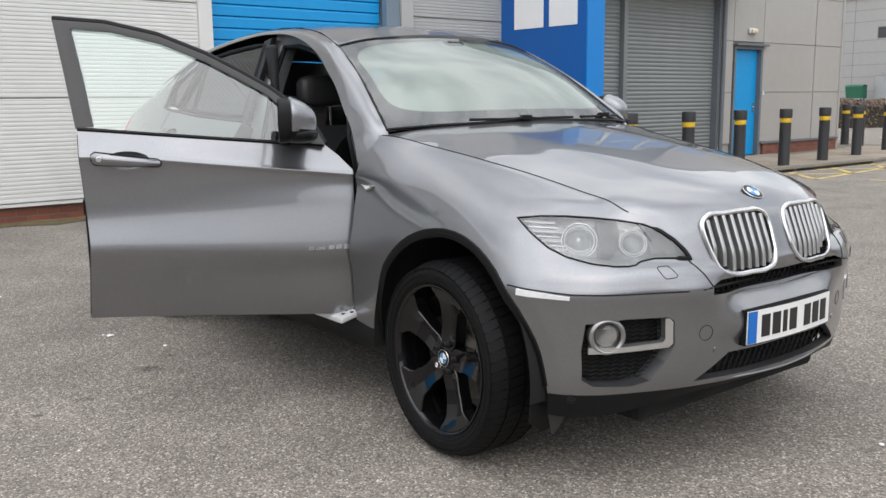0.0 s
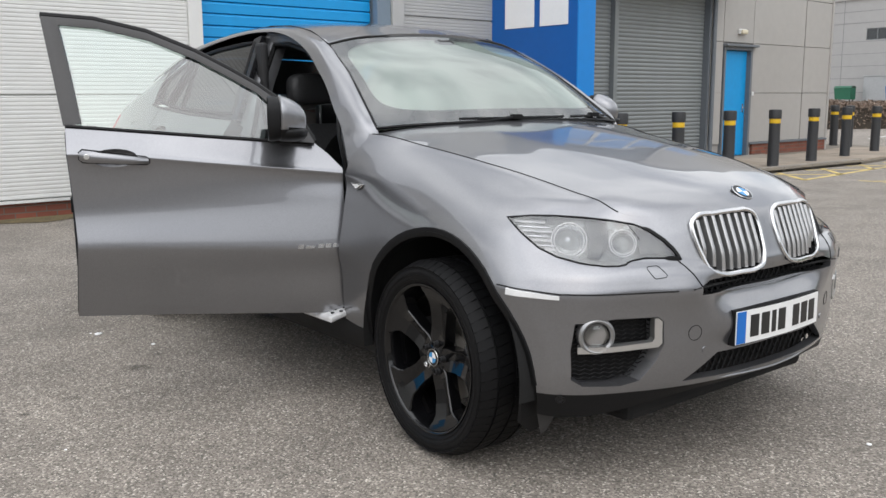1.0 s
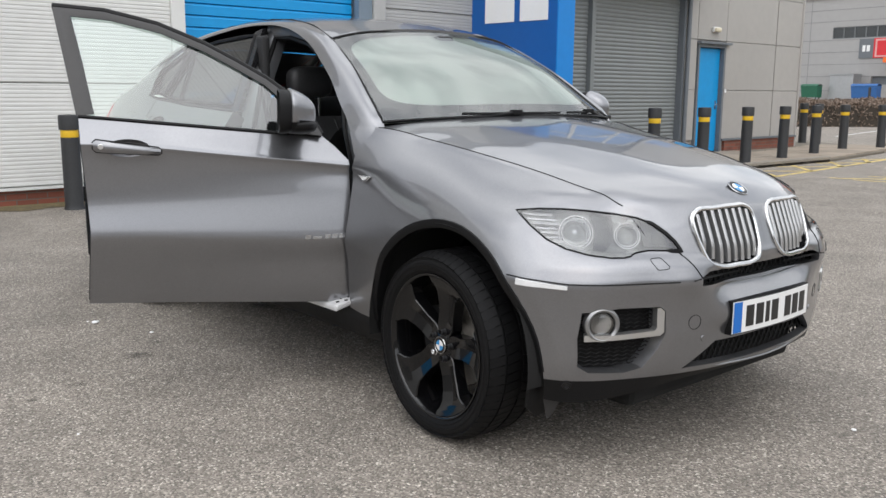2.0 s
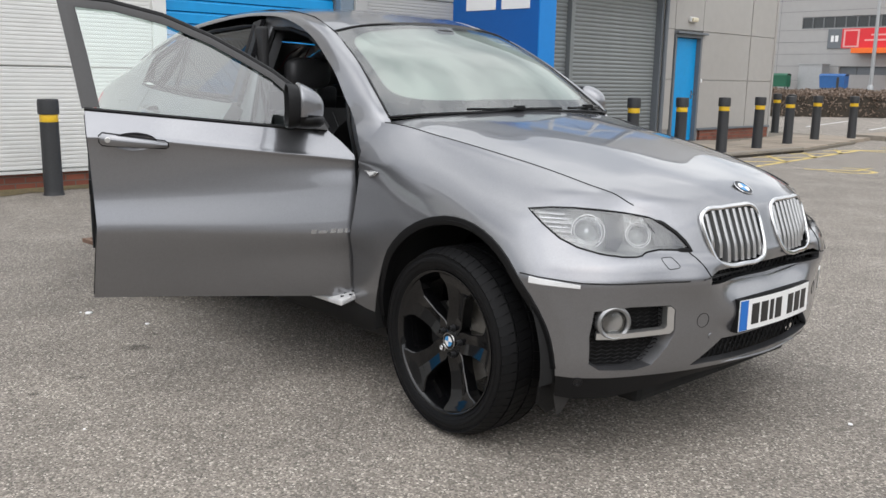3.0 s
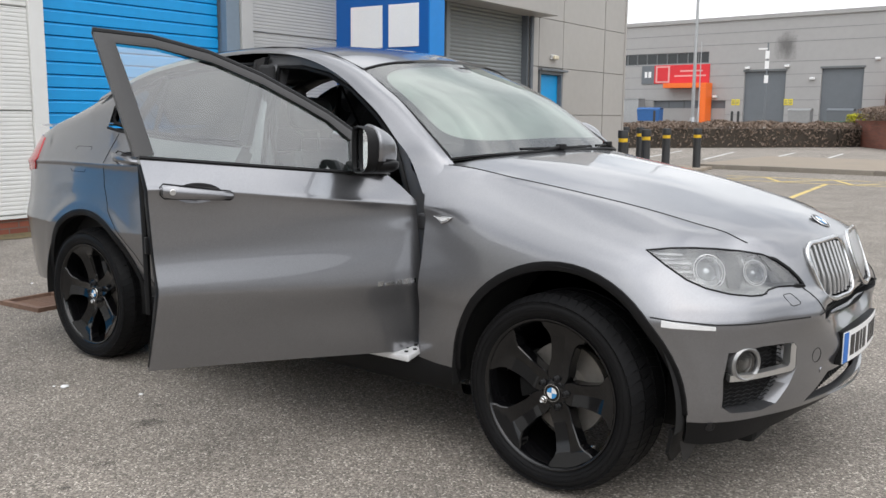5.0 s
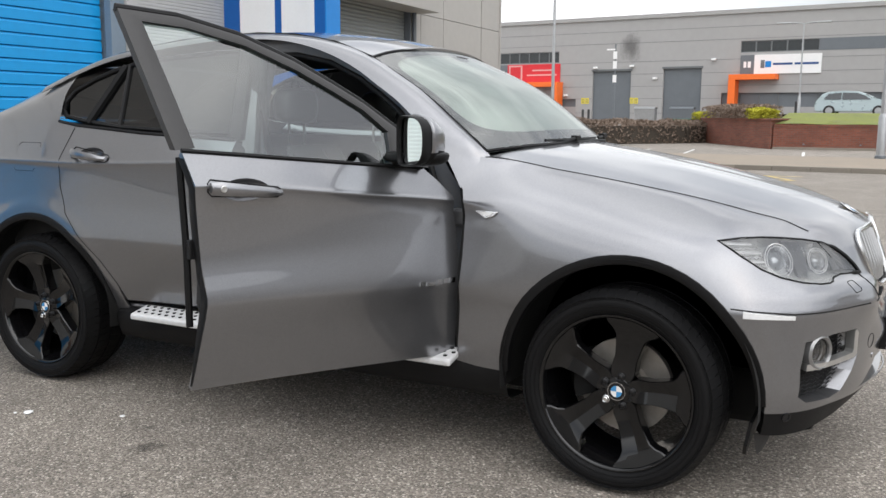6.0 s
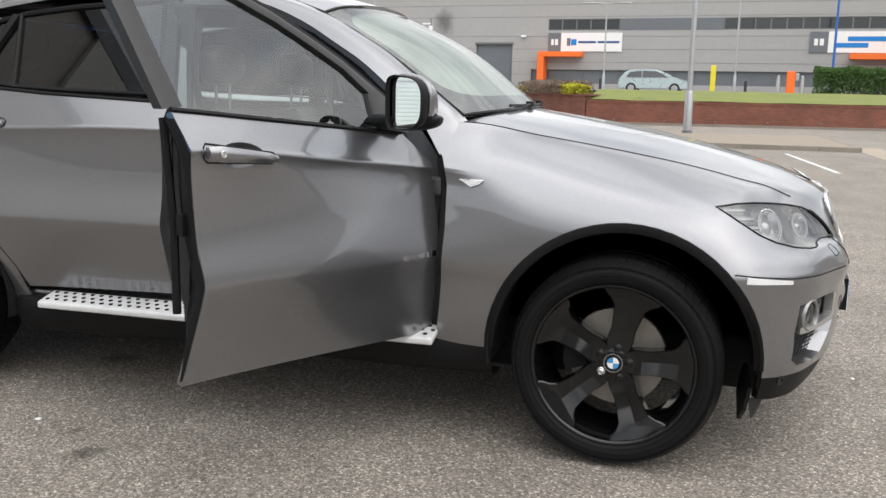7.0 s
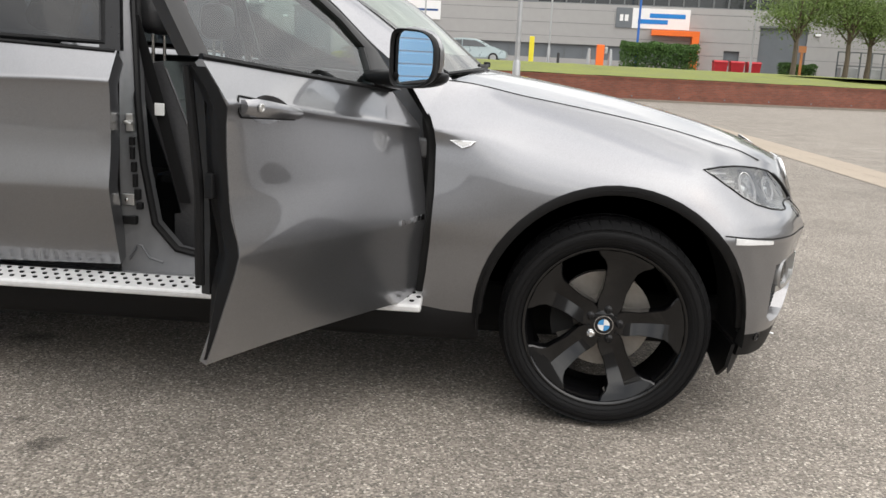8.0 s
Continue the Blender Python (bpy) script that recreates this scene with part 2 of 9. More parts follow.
def asphalt_material():
    m = bpy.data.materials.new("asphalt")
    m.use_nodes = True
    n, l = m.node_tree.nodes, m.node_tree.links
    b = n["Principled BSDF"]
    tc = n.new("ShaderNodeTexCoord")
    big, mid, vor, fine = n.new("ShaderNodeTexNoise"), n.new("ShaderNodeTexNoise"), n.new("ShaderNodeTexVoronoi"), n.new("ShaderNodeTexNoise")
    for k, s, d in ((big, 0.22, 4), (mid, 1.7, 6), (fine, 55.0, 4)):
        k.inputs["Scale"].default_value, k.inputs["Detail"].default_value = s, d
        l.new(tc.outputs["Object"], k.inputs["Vector"])
    vor.inputs["Scale"].default_value = 135.0
    l.new(tc.outputs["Object"], vor.inputs["Vector"])
    # stones: a colour for each cell, in a dark binder
    sep = n.new("ShaderNodeSeparateColor")
    l.new(vor.outputs["Color"], sep.inputs[0])
    ramp = n.new("ShaderNodeValToRGB")
    e = ramp.color_ramp.elements
    e[0].position, e[0].color = 0.0, (0.100, 0.089, 0.076, 1)
    e[1].position, e[1].color = 1.0, (0.62, 0.565, 0.50, 1)
    e.new(0.45).color = (0.203, 0.179, 0.152, 1)
    e.new(0.82).color = (0.292, 0.259, 0.222, 1)
    e.new(0.95).color = (0.42, 0.372, 0.32, 1)
    l.new(sep.outputs[0], ramp.inputs["Fac"])
    shade = n.new("ShaderNodeMapRange")
    shade.inputs["From Min"].default_value, shade.inputs["From Max"].default_value = 0.32, 0.68
    shade.inputs["To Min"].default_value, shade.inputs["To Max"].default_value = 0.86, 1.12
    l.new(mid.outputs["Fac"], shade.inputs["Value"])
    shade2 = n.new("ShaderNodeMapRange")
    shade2.inputs["From Min"].default_value, shade2.inputs["From Max"].default_value = 0.3, 0.7
    shade2.inputs["To Min"].default_value, shade2.inputs["To Max"].default_value = 0.88, 1.10
    l.new(big.outputs["Fac"], shade2.inputs["Value"])
    mul = n.new("ShaderNodeMath")
    mul.operation = "MULTIPLY"
    l.new(shade.outputs["Result"], mul.inputs[0])
    l.new(shade2.outputs["Result"], mul.inputs[1])
    hsv = n.new("ShaderNodeHueSaturation")
    l.new(ramp.outputs["Color"], hsv.inputs["Color"])
    l.new(mul.outputs[0], hsv.inputs["Value"])
    l.new(hsv.outputs["Color"], b.inputs["Base Color"])
    b.inputs["Roughness"].default_value = 0.85
    bp = n.new("ShaderNodeBump")
    bp.inputs["Strength"].default_value, bp.inputs["Distance"].default_value = 0.6, 0.007
    hsum = n.new("ShaderNodeMath")
    hsum.operation = "SUBTRACT"
    l.new(fine.outputs["Fac"], hsum.inputs[0])
    l.new(vor.outputs["Distance"], hsum.inputs[1])
    l.new(hsum.outputs[0], bp.inputs["Height"])
    l.new(bp.outputs["Normal"], b.inputs["Normal"])
    return m


def brick_material(name, c1, c2, mortar, scale=1.0):
    m = bpy.data.materials.new(name)
    m.use_nodes = True
    n, l = m.node_tree.nodes, m.node_tree.links
    b = n["Principled BSDF"]
    tc, mp, br, ns = n.new("ShaderNodeTexCoord"), n.new("ShaderNodeMapping"), n.new("ShaderNodeTexBrick"), n.new("ShaderNodeTexNoise")
    mp.inputs["Rotation"].default_value = (radians(90), 0, 0)
    l.new(tc.outputs["Object"], mp.inputs["Vector"])
    l.new(mp.outputs["Vector"], br.inputs["Vector"])
    br.inputs["Scale"].default_value = scale
    br.inputs["Brick Width"].default_value, br.inputs["Row Height"].default_value, br.inputs["Mortar Size"].default_value = 0.225, 0.075, 0.008
    br.inputs["Color1"].default_value, br.inputs["Color2"].default_value, br.inputs["Mortar"].default_value = (*c1, 1), (*c2, 1), (*mortar, 1)
    ns.inputs["Scale"].default_value, ns.inputs["Detail"].default_value = 1.3, 6
    l.new(tc.outputs["Object"], ns.inputs["Vector"])
    span = n.new("ShaderNodeMapRange")
    span.inputs["To Min"].default_value, span.inputs["To Max"].default_value = 0.6, 1.4
    l.new(ns.outputs["Fac"], span.inputs["Value"])
    hsv = n.new("ShaderNodeHueSaturation")
    l.new(br.outputs["Color"], hsv.inputs["Color"])
    l.new(span.outputs["Result"], hsv.inputs["Value"])
    l.new(hsv.outputs["Color"], b.inputs["Base Color"])
    b.inputs["Roughness"].default_value = 0.85
    bp = n.new("ShaderNodeBump")
    bp.inputs["Distance"].default_value, bp.inputs["Strength"].default_value = 0.008, 0.6
    bp.invert = True
    l.new(br.outputs["Fac"], bp.inputs["Height"])
    l.new(bp.outputs["Normal"], b.inputs["Normal"])
    return m


ASPHALT = asphalt_material()
YELLOW_LINE = material("worn_yellow_paint", (0.62, 0.47, 0.16), 0.8, var=0.25, scale=2.5, fine=60, tint=(0.22, 0.19, 0.14))
WHITE_LINE = material("worn_white_paint", (0.62, 0.62, 0.60), 0.8, var=0.2, scale=2.0, fine=60, tint=(0.32, 0.31, 0.29))
KERB = material("kerb_concrete", (0.235, 0.21, 0.175), 0.9, var=0.25, scale=1.2, fine=30, bump=0.3, each=0.12)
BAND = material("pale_concrete_channel", (0.34, 0.285, 0.225), 0.9, var=0.16, scale=1.2, fine=30, bump=0.2)
SLAB = material("paving_slab", (0.27, 0.225, 0.175), 0.9, var=0.22, scale=1.5, fine=40, bump=0.25, each=0.14)
BED = material("jointing_sand", (0.15, 0.13, 0.10), 0.95, var=0.2, scale=8)
CLAD_WHITE = material("pale_grey_steel_cladding", (0.66, 0.66, 0.64), 0.45, var=0.05, scale=0.6, fine=5, spec=0.4)
CLAD_GREY = material("grey_steel_cladding", (0.42, 0.42, 0.41), 0.5, var=0.05, scale=0.6, fine=5)
PANEL_GREY = material("warm_grey_composite_panel", (0.36, 0.345, 0.325), 0.45, var=0.05, scale=0.5, fine=6, each=0.02)
PANEL_DARK = material("slate_grey_painted_metal", (0.135, 0.15, 0.165), 0.45, var=0.08, scale=1.5, fine=15)
PILASTER = material("blue_grey_painted_metal", (0.17, 0.22, 0.27), 0.45, var=0.06, scale=1.5, fine=15)
SHUTTER = material("grey_shutter_steel", (0.20, 0.215, 0.215), 0.45, var=0.07, scale=0.8, fine=12, each=0.03)
BLUE_DOOR = material("bright_blue_painted_steel", (0.003, 0.275, 0.62), 0.4, var=0.06, scale=0.8, fine=10)
BLUE_SIGN = material("deep_blue_sign_panel", (0.004, 0.095, 0.36), 0.35, var=0.05, scale=0.8, fine=10)
BLUE_EDGE = material("blue_sign_edge", (0.006, 0.20, 0.58), 0.35, var=0.05, scale=0.8, fine=10)
WHITE = material("white_vinyl", (0.80, 0.80, 0.80), 0.4, var=0.03)
BRICK = brick_material("red_brick", (0.24, 0.075, 0.045), (0.17, 0.055, 0.035), (0.14, 0.10, 0.08))
BOLLARD = material("dark_grey_plastic", (0.028, 0.029, 0.031), 0.55, var=0.2, scale=6, fine=60, bump=0.05)
YELLOW_BAND = material("yellow_reflective_band", (0.75, 0.47, 0.02), 0.4, var=0.1, scale=8)
STEEL = material("galvanised_steel", (0.42, 0.43, 0.44), 0.45, metal=0.7, var=0.12, scale=6, fine=50)
BRIGHT = material("bright_steel", (0.7, 0.7, 0.7), 0.22, metal=1.0, var=0.05)
J_PANEL = material("pale_grey_wall_panel", (0.345, 0.34, 0.335), 0.5, var=0.05, scale=0.15, fine=2)
J_BAND = material("mid_grey_band", (0.13, 0.14, 0.145), 0.45, var=0.06, scale=0.5)
DARK_GLASS = material("dark_window_glass", (0.02, 0.024, 0.027), 0.05, var=0.2, scale=0.5, spec=0.8)
BLUE_PANE = material("blue_tinted_window_glass", (0.24, 0.38, 0.62), 0.05, metal=0.7, var=0.2, scale=0.5)
RED = material("red_sign", (0.62, 0.025, 0.035), 0.45, var=0.05)
ORANGE = material("orange_steel", (0.85, 0.16, 0.02), 0.45, var=0.06)
YELLOW = material("yellow_painted_post", (0.75, 0.62, 0.04), 0.5, var=0.08)
GREEN_BIN = material("dark_green_plastic", (0.02, 0.12, 0.07), 0.5, var=0.15)
BLUE_BIN = material("blue_plastic", (0.03, 0.12, 0.33), 0.5, var=0.15)
RED_BIN = material("red_plastic", (0.50, 0.02, 0.03), 0.5, var=0.15)
GRASS = material("grass", (0.155, 0.175, 0.035), 0.9, var=0.35, scale=1.2, fine=18, bump=0.5)
SOIL = material("dark_soil", (0.05, 0.04, 0.03), 0.95, var=0.3, scale=4)
LEAF_BROWN = material("bare_brown_twigs_and_leaves", (0.24, 0.18, 0.14), 0.9, var=0.6, scale=3.0, fine=30, tint=(0.07, 0.045, 0.03))
LEAF_HEDGE = material("dense_green_hedge_leaves", (0.055, 0.12, 0.022), 0.75, var=0.4, scale=2.0, fine=14)
LEAF_YELLOW = material("yellow_green_leaves", (0.42, 0.40, 0.03), 0.75, var=0.3, scale=2.0, fine=14)
LEAF_TREE = material("fresh_green_leaves", (0.13, 0.19, 0.05), 0.7, var=0.4, scale=1.0, fine=10)
BARK = material("grey_brown_bark", (0.12, 0.095, 0.07), 0.9, var=0.3, scale=5, fine=40, bump=0.5)
RUST = material("rusty_iron_grate", (0.20, 0.125, 0.09), 0.8, metal=0.3, var=0.3, scale=8)


def stain_material():
    """A thin dark film with a ragged, fading rim."""
    m = bpy.data.materials.new("dark_oil_stain")
    m.use_nodes = True
    n, l = m.node_tree.nodes, m.node_tree.links
    b = n["Principled BSDF"]
    b.inputs["Base Color"].default_value = (0.03, 0.028, 0.026, 1)
    b.inputs["Roughness"].default_value = 0.6
    tc, ns, ln, sm, mr = n.new("ShaderNodeTexCoord"), n.new("ShaderNodeTexNoise"), n.new("ShaderNodeVectorMath"), n.new("ShaderNodeMath"), n.new("ShaderNodeMapRange")
    ln.operation, sm.operation = "LENGTH", "MULTIPLY_ADD"
    ns.inputs["Scale"].default_value, ns.inputs["Detail"].default_value, ns.inputs["Roughness"].default_value = 2.2, 8, 0.75
    sm.inputs[1].default_value = 1.5
    mr.inputs["From Min"].default_value, mr.inputs["From Max"].default_value = 1.55, 0.95
    mr.inputs["To Min"].default_value, mr.inputs["To Max"].default_value = 0.0, 0.38
    l.new(tc.outputs["Object"], ln.inputs[0])
    l.new(tc.outputs["Object"], ns.inputs["Vector"])
    l.new(ns.outputs["Fac"], sm.inputs[0])
    l.new(ln.outputs["Value"], sm.inputs[2])
    l.new(sm.outputs[0], mr.inputs["Value"])
    l.new(mr.outputs["Result"], b.inputs["Alpha"])
    return m


STAIN = stain_material()
SILVER_PAINT = material("pale_silver_blue_paint", (0.36, 0.43, 0.44), 0.3, metal=0.4, var=0.03, coat=0.6)
MOSS = material("moss_and_leaf_litter", (0.11, 0.085, 0.04), 0.95, var=0.5, scale=6, fine=40, bump=0.6)

# ---- ground ----
def ground_height(x, y):
    """Level yard, rising behind the brick retaining wall."""
    return 0.0


bm = bmesh.new()
edges = [-700, -200, -80, -40, -20, -10, 0, 10, 20, 40, 80, 200, 700]
rows = [[bm.verts.new((x, y, 0)) for y in edges] for x in edges]
for i in range(len(edges) - 1):
    for j in range(len(edges) - 1):
        bm.faces.new((rows[i][j], rows[i + 1][j], rows[i + 1][j + 1], rows[i][j + 1]))
tagged(part("ground", bm, ASPHALT), "worn grey asphalt yard with light stone chips", "ground", kind="structure")


def line_paint(name, pts, width, mat, label, z=0.004):
    bm = bmesh.new()
    for (x0, y0), (x1, y1) in pts:
        d = Vector((x1 - x0, y1 - y0, 0)).normalized()
        n = Vector((-d.y, d.x, 0)) * width / 2
        a, b = Vector((x0, y0, z)), Vector((x1, y1, z))
        k = max(2, int((b - a).length / 0.25))
        vs = []
        for i in range(k + 1):
            p = a.lerp(b, i / k)
            w = 1 + 0.12 * noise.noise(p * 3)
            vs.append((bm.verts.new(p + n * w), bm.verts.new(p - n * w)))
        for i in range(k):
            bm.faces.new((vs[i][0], vs[i + 1][0], vs[i + 1][1], vs[i][1]))
    return tagged(part(name, bm, mat), label, "road marking", kind="structure")


FX = lambda s: -8.15 - 0.0297 * s  # the facade's line at y = s
hatch = [((-5.0, 10.4), (-5.65, 15.95)), ((-5.65, 15.95), (-1.2, 16.35)), ((-5.75, 17.35), (-1.2, 17.75)), ((-2.72, 10.85), (-3.22, 16.2))]
for k in range(4):
    x, y = -5.0 - 0.16 * k, 10.45 + 1.44 * k
    hatch.append(((x, y), (-6.0, y + 0.90)))
    hatch.append(((-6.0, y + 0.35), (x - 0.16, y + 1.42)))
for k in range(3):
    x = -5.6 + 1.45 * k
    hatch.append(((x, 16.0 + 0.13 * k), (x + 0.75, 17.40 + 0.13 * k)))
    hatch.append(((x + 0.75, 17.40 + 0.13 * k), (x + 1.45, 16.1 + 0.13 * k)))
line_paint("trim_yellow_hatching", hatch, 0.10, YELLOW_LINE, "worn yellow cross-hatched no-parking box on asphalt")
mark = [(-4.39, 10.97), (-4.19, 10.98), (-4.05, 11.2), (-3.88, 11.33), (-3.73, 11.38), (-3.76, 11.75), (-3.79, 12.1)]
ring = [(-3.99, 10.94), (-3.78, 10.96), (-3.56, 10.99), (-3.43, 11.2), (-3.44, 11.46), (-3.58, 11.58), (-3.75, 11.6)]
line_paint("trim_yellow_mark", list(zip(mark[:-1], mark[1:])) + list(zip(ring[:-1], ring[1:])) + [((-4.11, 11.73), (-3.77, 11.88))], 0.09, YELLOW_LINE, "worn yellow painted bay symbol on asphalt")
for a, b in (((2.42, 18.4), (2.78, 13.0)), ((-11.1, 24.8), (-12.6, 31.6)), ((-9.2, 25.0), (-10.6, 32.0)), ((-7.65, 26.4), (-8.6, 33.2)), ((-6.1, 27.0), (-6.9, 33.6)), ((-2.2, 28.0), (-2.7, 33.5))):
    line_paint("trim_white_bay_line", [(a, b)], 0.10, WHITE_LINE, "white parking bay line on asphalt")

# pale flush band and kerbed island beyond the yard
bm = bmesh.new()
for i in range(29):
    y0, y1 = -1.0 + i * 0.8, -1.0 + (i + 1) * 0.8 - 0.012
    f = lambda y: 4.36 - 0.004 * (y - 10)
    for w in (0.0, 0.41):
        a = [bm.verts.new(p) for p in ((f(y0) + w, y0, 0.006), (f(y0) + w + 0.40, y0, 0.006), (f(y1) + w + 0.40, y1, 0.006), (f(y1) + w, y1, 0.006))]
        bm.faces.new(a)
tagged(part("trim_concrete_band", bm, BAND), "pale flush concrete edging band", "edging", kind="structure")

island = thing("pavement_island", "kerbed concrete traffic island with worn top", "kerb", kind="structure")
bm = made_box(-7.6, 4.2, 20.03, 26.6, -0.05, 0.115)
part("paving", bm, SLAB, island)
kerb_me = bpy.data.meshes.new("kerb_stone")
bm = made_box(0, 0.905, 0, 0.125, -0.05, 0.125, 0.012)
bm.to_mesh(kerb_me)
bm.free()
kerb_me.materials.append(KERB)
for i in range(13):
    piece("kerb_stone", kerb_me, island, pose(-7.6 + 0.91 * i, 19.9, 0))
for i in range(7):
    piece("kerb_stone", kerb_me, island, pose(4.33, 20.0 + 0.91 * i, 0, 0, 0, 90))

# pavement along the building
pavement = thing("pavement", "buff concrete slab pavement beside the building", "pavement", kind="structure")
bm = bmesh.new()
outline(bm, [(-8.25, 5.2, -0.05), (-6.05, 5.2, -0.05), (-6.05, 14.5, -0.05), (-6.6, 18.0, -0.05), (-7.6, 20.0, -0.05), (-12, 20.4, -0.05), (-12, 17.95, -0.05), (-8.72, 17.95, -0.05)], (0, 0, 0.10))
part("bed", bm, BED, pavement)
slab_me = bpy.data.meshes.new("slab")
bm = made_box(0.004, 0.596, 0.004, 0.596, 0, 0.075, 0.006)
bm.to_mesh(slab_me)
bm.free()
slab_me.materials.append(SLAB)
for i in range(4):
    for j in range(24):
        x, y = -6.08 - 0.6 * (i + 1) + (0.0 if j * 0.6 + 5.3 < 14 else -0.17 * (j * 0.6 + 5.3 - 14)), 5.25 + 0.6 * j
        if x > FX(y) + 0.02:
            piece("slab", slab_me, pavement, pose(x, y, random.uniform(-0.003, 0.003)))
for j in range(10):
    piece("kerb_stone", kerb_me, pavement, pose(-6.05, 5.25 + 0.91 * j, -0.02, 0, 0, 90))

# leaf litter at the foot of the left wall
bm = bmesh.new()
sheet(bm, 60, 6, lambda u, v: (FX(u * 9 - 7) + 0.05 + v * (0.28 + 0.25 * noise.noise(Vector((u * 22, 0, 0)))), u * 9 - 7, 0.006 + 0.02 * (1 - v) + 0.012 * noise.noise(Vector((u * 60, v * 6, 3)))))
tagged(part("leaf_litter", bm, MOSS, smooth=True), "brown leaf litter and moss along the wall foot", "leaf litter", kind="stuff")

# drain grating and marks on the asphalt
grate = thing("drain_grating", "rust-brown iron drain grating set in asphalt", "drain", pose(-4.50, -0.33, 0, 0, 0, 4) @ Matrix.Diagonal((0.68, 1.15, 1, 1)))
part("frame", walls(bmesh.new(), -0.34, 0.34, -0.19, 0.19, [(-0.30, 0.30, -0.15, 0.15)], -0.03, 0.008), RUST, grate).matrix_basis = pose(0, 0, 0, -90)
part("bed", made_box(-0.30, 0.30, -0.15, 0.15, -0.03, -0.006), RUST, grate)
bar_me = bpy.data.meshes.new("grate_bar")
bm = made_box(-0.011, 0.011, -0.15, 0.15, -0.02, 0.007, 0.002)
bm.to_mesh(bar_me)
bm.free()
bar_me.materials.append(RUST)
for i in range(14):
    piece("bar", bar_me, grate, pose(-0.28 + 0.043 * i, 0, 0))


def blot(x, y, r, turn):
    bm = bmesh.new()
    bm.faces.new([bm.verts.new((math.cos(2 * math.pi * i / 20), math.sin(2 * math.pi * i / 20), 0)) for i in range(20)])
    ob = tagged(part("oil_stain", bm, STAIN), "faint dark oil stain on asphalt", "stain", kind="stuff")
    ob.matrix_basis = pose(x, y, 0.005, 0, 0, turn) @ Matrix.Diagonal((r * 1.5, r, 1, 1))
    return ob


for x, y, r, turn in ((-1.77, -1.41, 0.075, 48), (-1.93, -1.24, 0.035, 40), (-2.32, -0.41, 0.10, 10), (-1.49, -1.80, 0.045, 60), (-1.40, -2.02, 0.035, 40)):
    blot(x, y, r, turn)
for x, y, r in ((-2.542, -1.350, 0.021), (-2.600, -1.375, 0.007), (-2.146, -1.185, 0.011), (1.68, 2.31, 0.012), (1.0, 0.4, 0.010), (-0.9, -2.0, 0.006), (-4.1, -1.6, 0.010), (-5.3, 0.0, 0.010), (3.0, 1.7, 0.008)):
    bm = bmesh.new()
    bmesh.ops.create_icosphere(bm, subdivisions=2, radius=r)
    for v in bm.verts:
        v.co = v.co * (1 + 0.3 * noise.noise(v.co * 90)) * 1.0
        v.co.z *= 0.4
    tagged(part("pebble", bm, WHITE), "small white stone lying on asphalt", "stone").matrix_basis = pose(x, y, r * 0.3)

# ---- the unit's facade: local x along the wall, y into the building ----
FAC = pose(-8.15, 0, 0, 0, 0, 91.7)
unit = thing("wall_front", "industrial unit front of grey cladding, shutters and panels", "wall", FAC, kind="structure")
TOP = 8.0
holes = [(-5.53, -2.86, 0, 4.6), (1.87, 4.54, 0, 4.6), (7.4, 9.9, 0, 3.45), (9.98, 12.84, 0, 3.45), (13.38, 14.43, 0.05, 2.34)]
part("core", walls(bmesh.new(), -16, 17.83, 0, TOP, holes, 0.09, 0.40), PANEL_GREY, unit)
part("side_wall", made_box(17.43, 17.80, 0.40, 26, 0, TOP), PANEL_GREY, unit)
part("side_wall", made_box(-16, -15.6, 0.40, 26, 0, TOP), PANEL_GREY, unit)
part("roof", made_box(-16.1, 17.9, 0.0, 26, TOP, TOP + 0.3), PANEL_DARK, unit)
part("back_wall", made_box(-16, 17.8, 25.7, 26, 0, TOP), PANEL_GREY, unit)
part("plinth", made_box(-2.84, 1.69, 0.02, 0.09, 0, 0.19), BRICK, unit, "red brick plinth course")
part("plinth", made_box(14.6, 17.83, 0.03, 0.09, 0, 0.30), BRICK, unit, "red brick plinth course")


def ribbed(x0, x1, z0, z1, pitch, depth):
    """A cladding panel with fine horizontal ribs."""
    bm = bmesh.new()
    n = max(1, round((z1 - z0 - 0.03) / pitch))
    p = (z1 - z0 - 0.03) / n
    prof = [(0.0, z0 + 0.012), (0.0, z0 + 0.015)]
    for i in range(n):
        b = z0 + 0.015 + i * p
        prof += [(0.0, b + p * 0.55), (depth, b + p * 0.63), (depth, b + p * 0.92), (0.0, b + p)]
    prof = [(0.02, z0), *prof, (0.02, z1)]
    a = [(bm.verts.new((x0, y, z)), bm.verts.new((x1, y, z))) for y, z in prof]
    for i in range(len(a) - 1):
        bm.faces.new((a[i][0], a[i][1], a[i + 1][1], a[i + 1][0]))
    for s in (0, 1):
        back = [bm.verts.new(((x0, x1)[s], 0.085, z)) for z in (z1, z0)]
        bm.faces.new([q[s] for q in a] + back)
    return bm


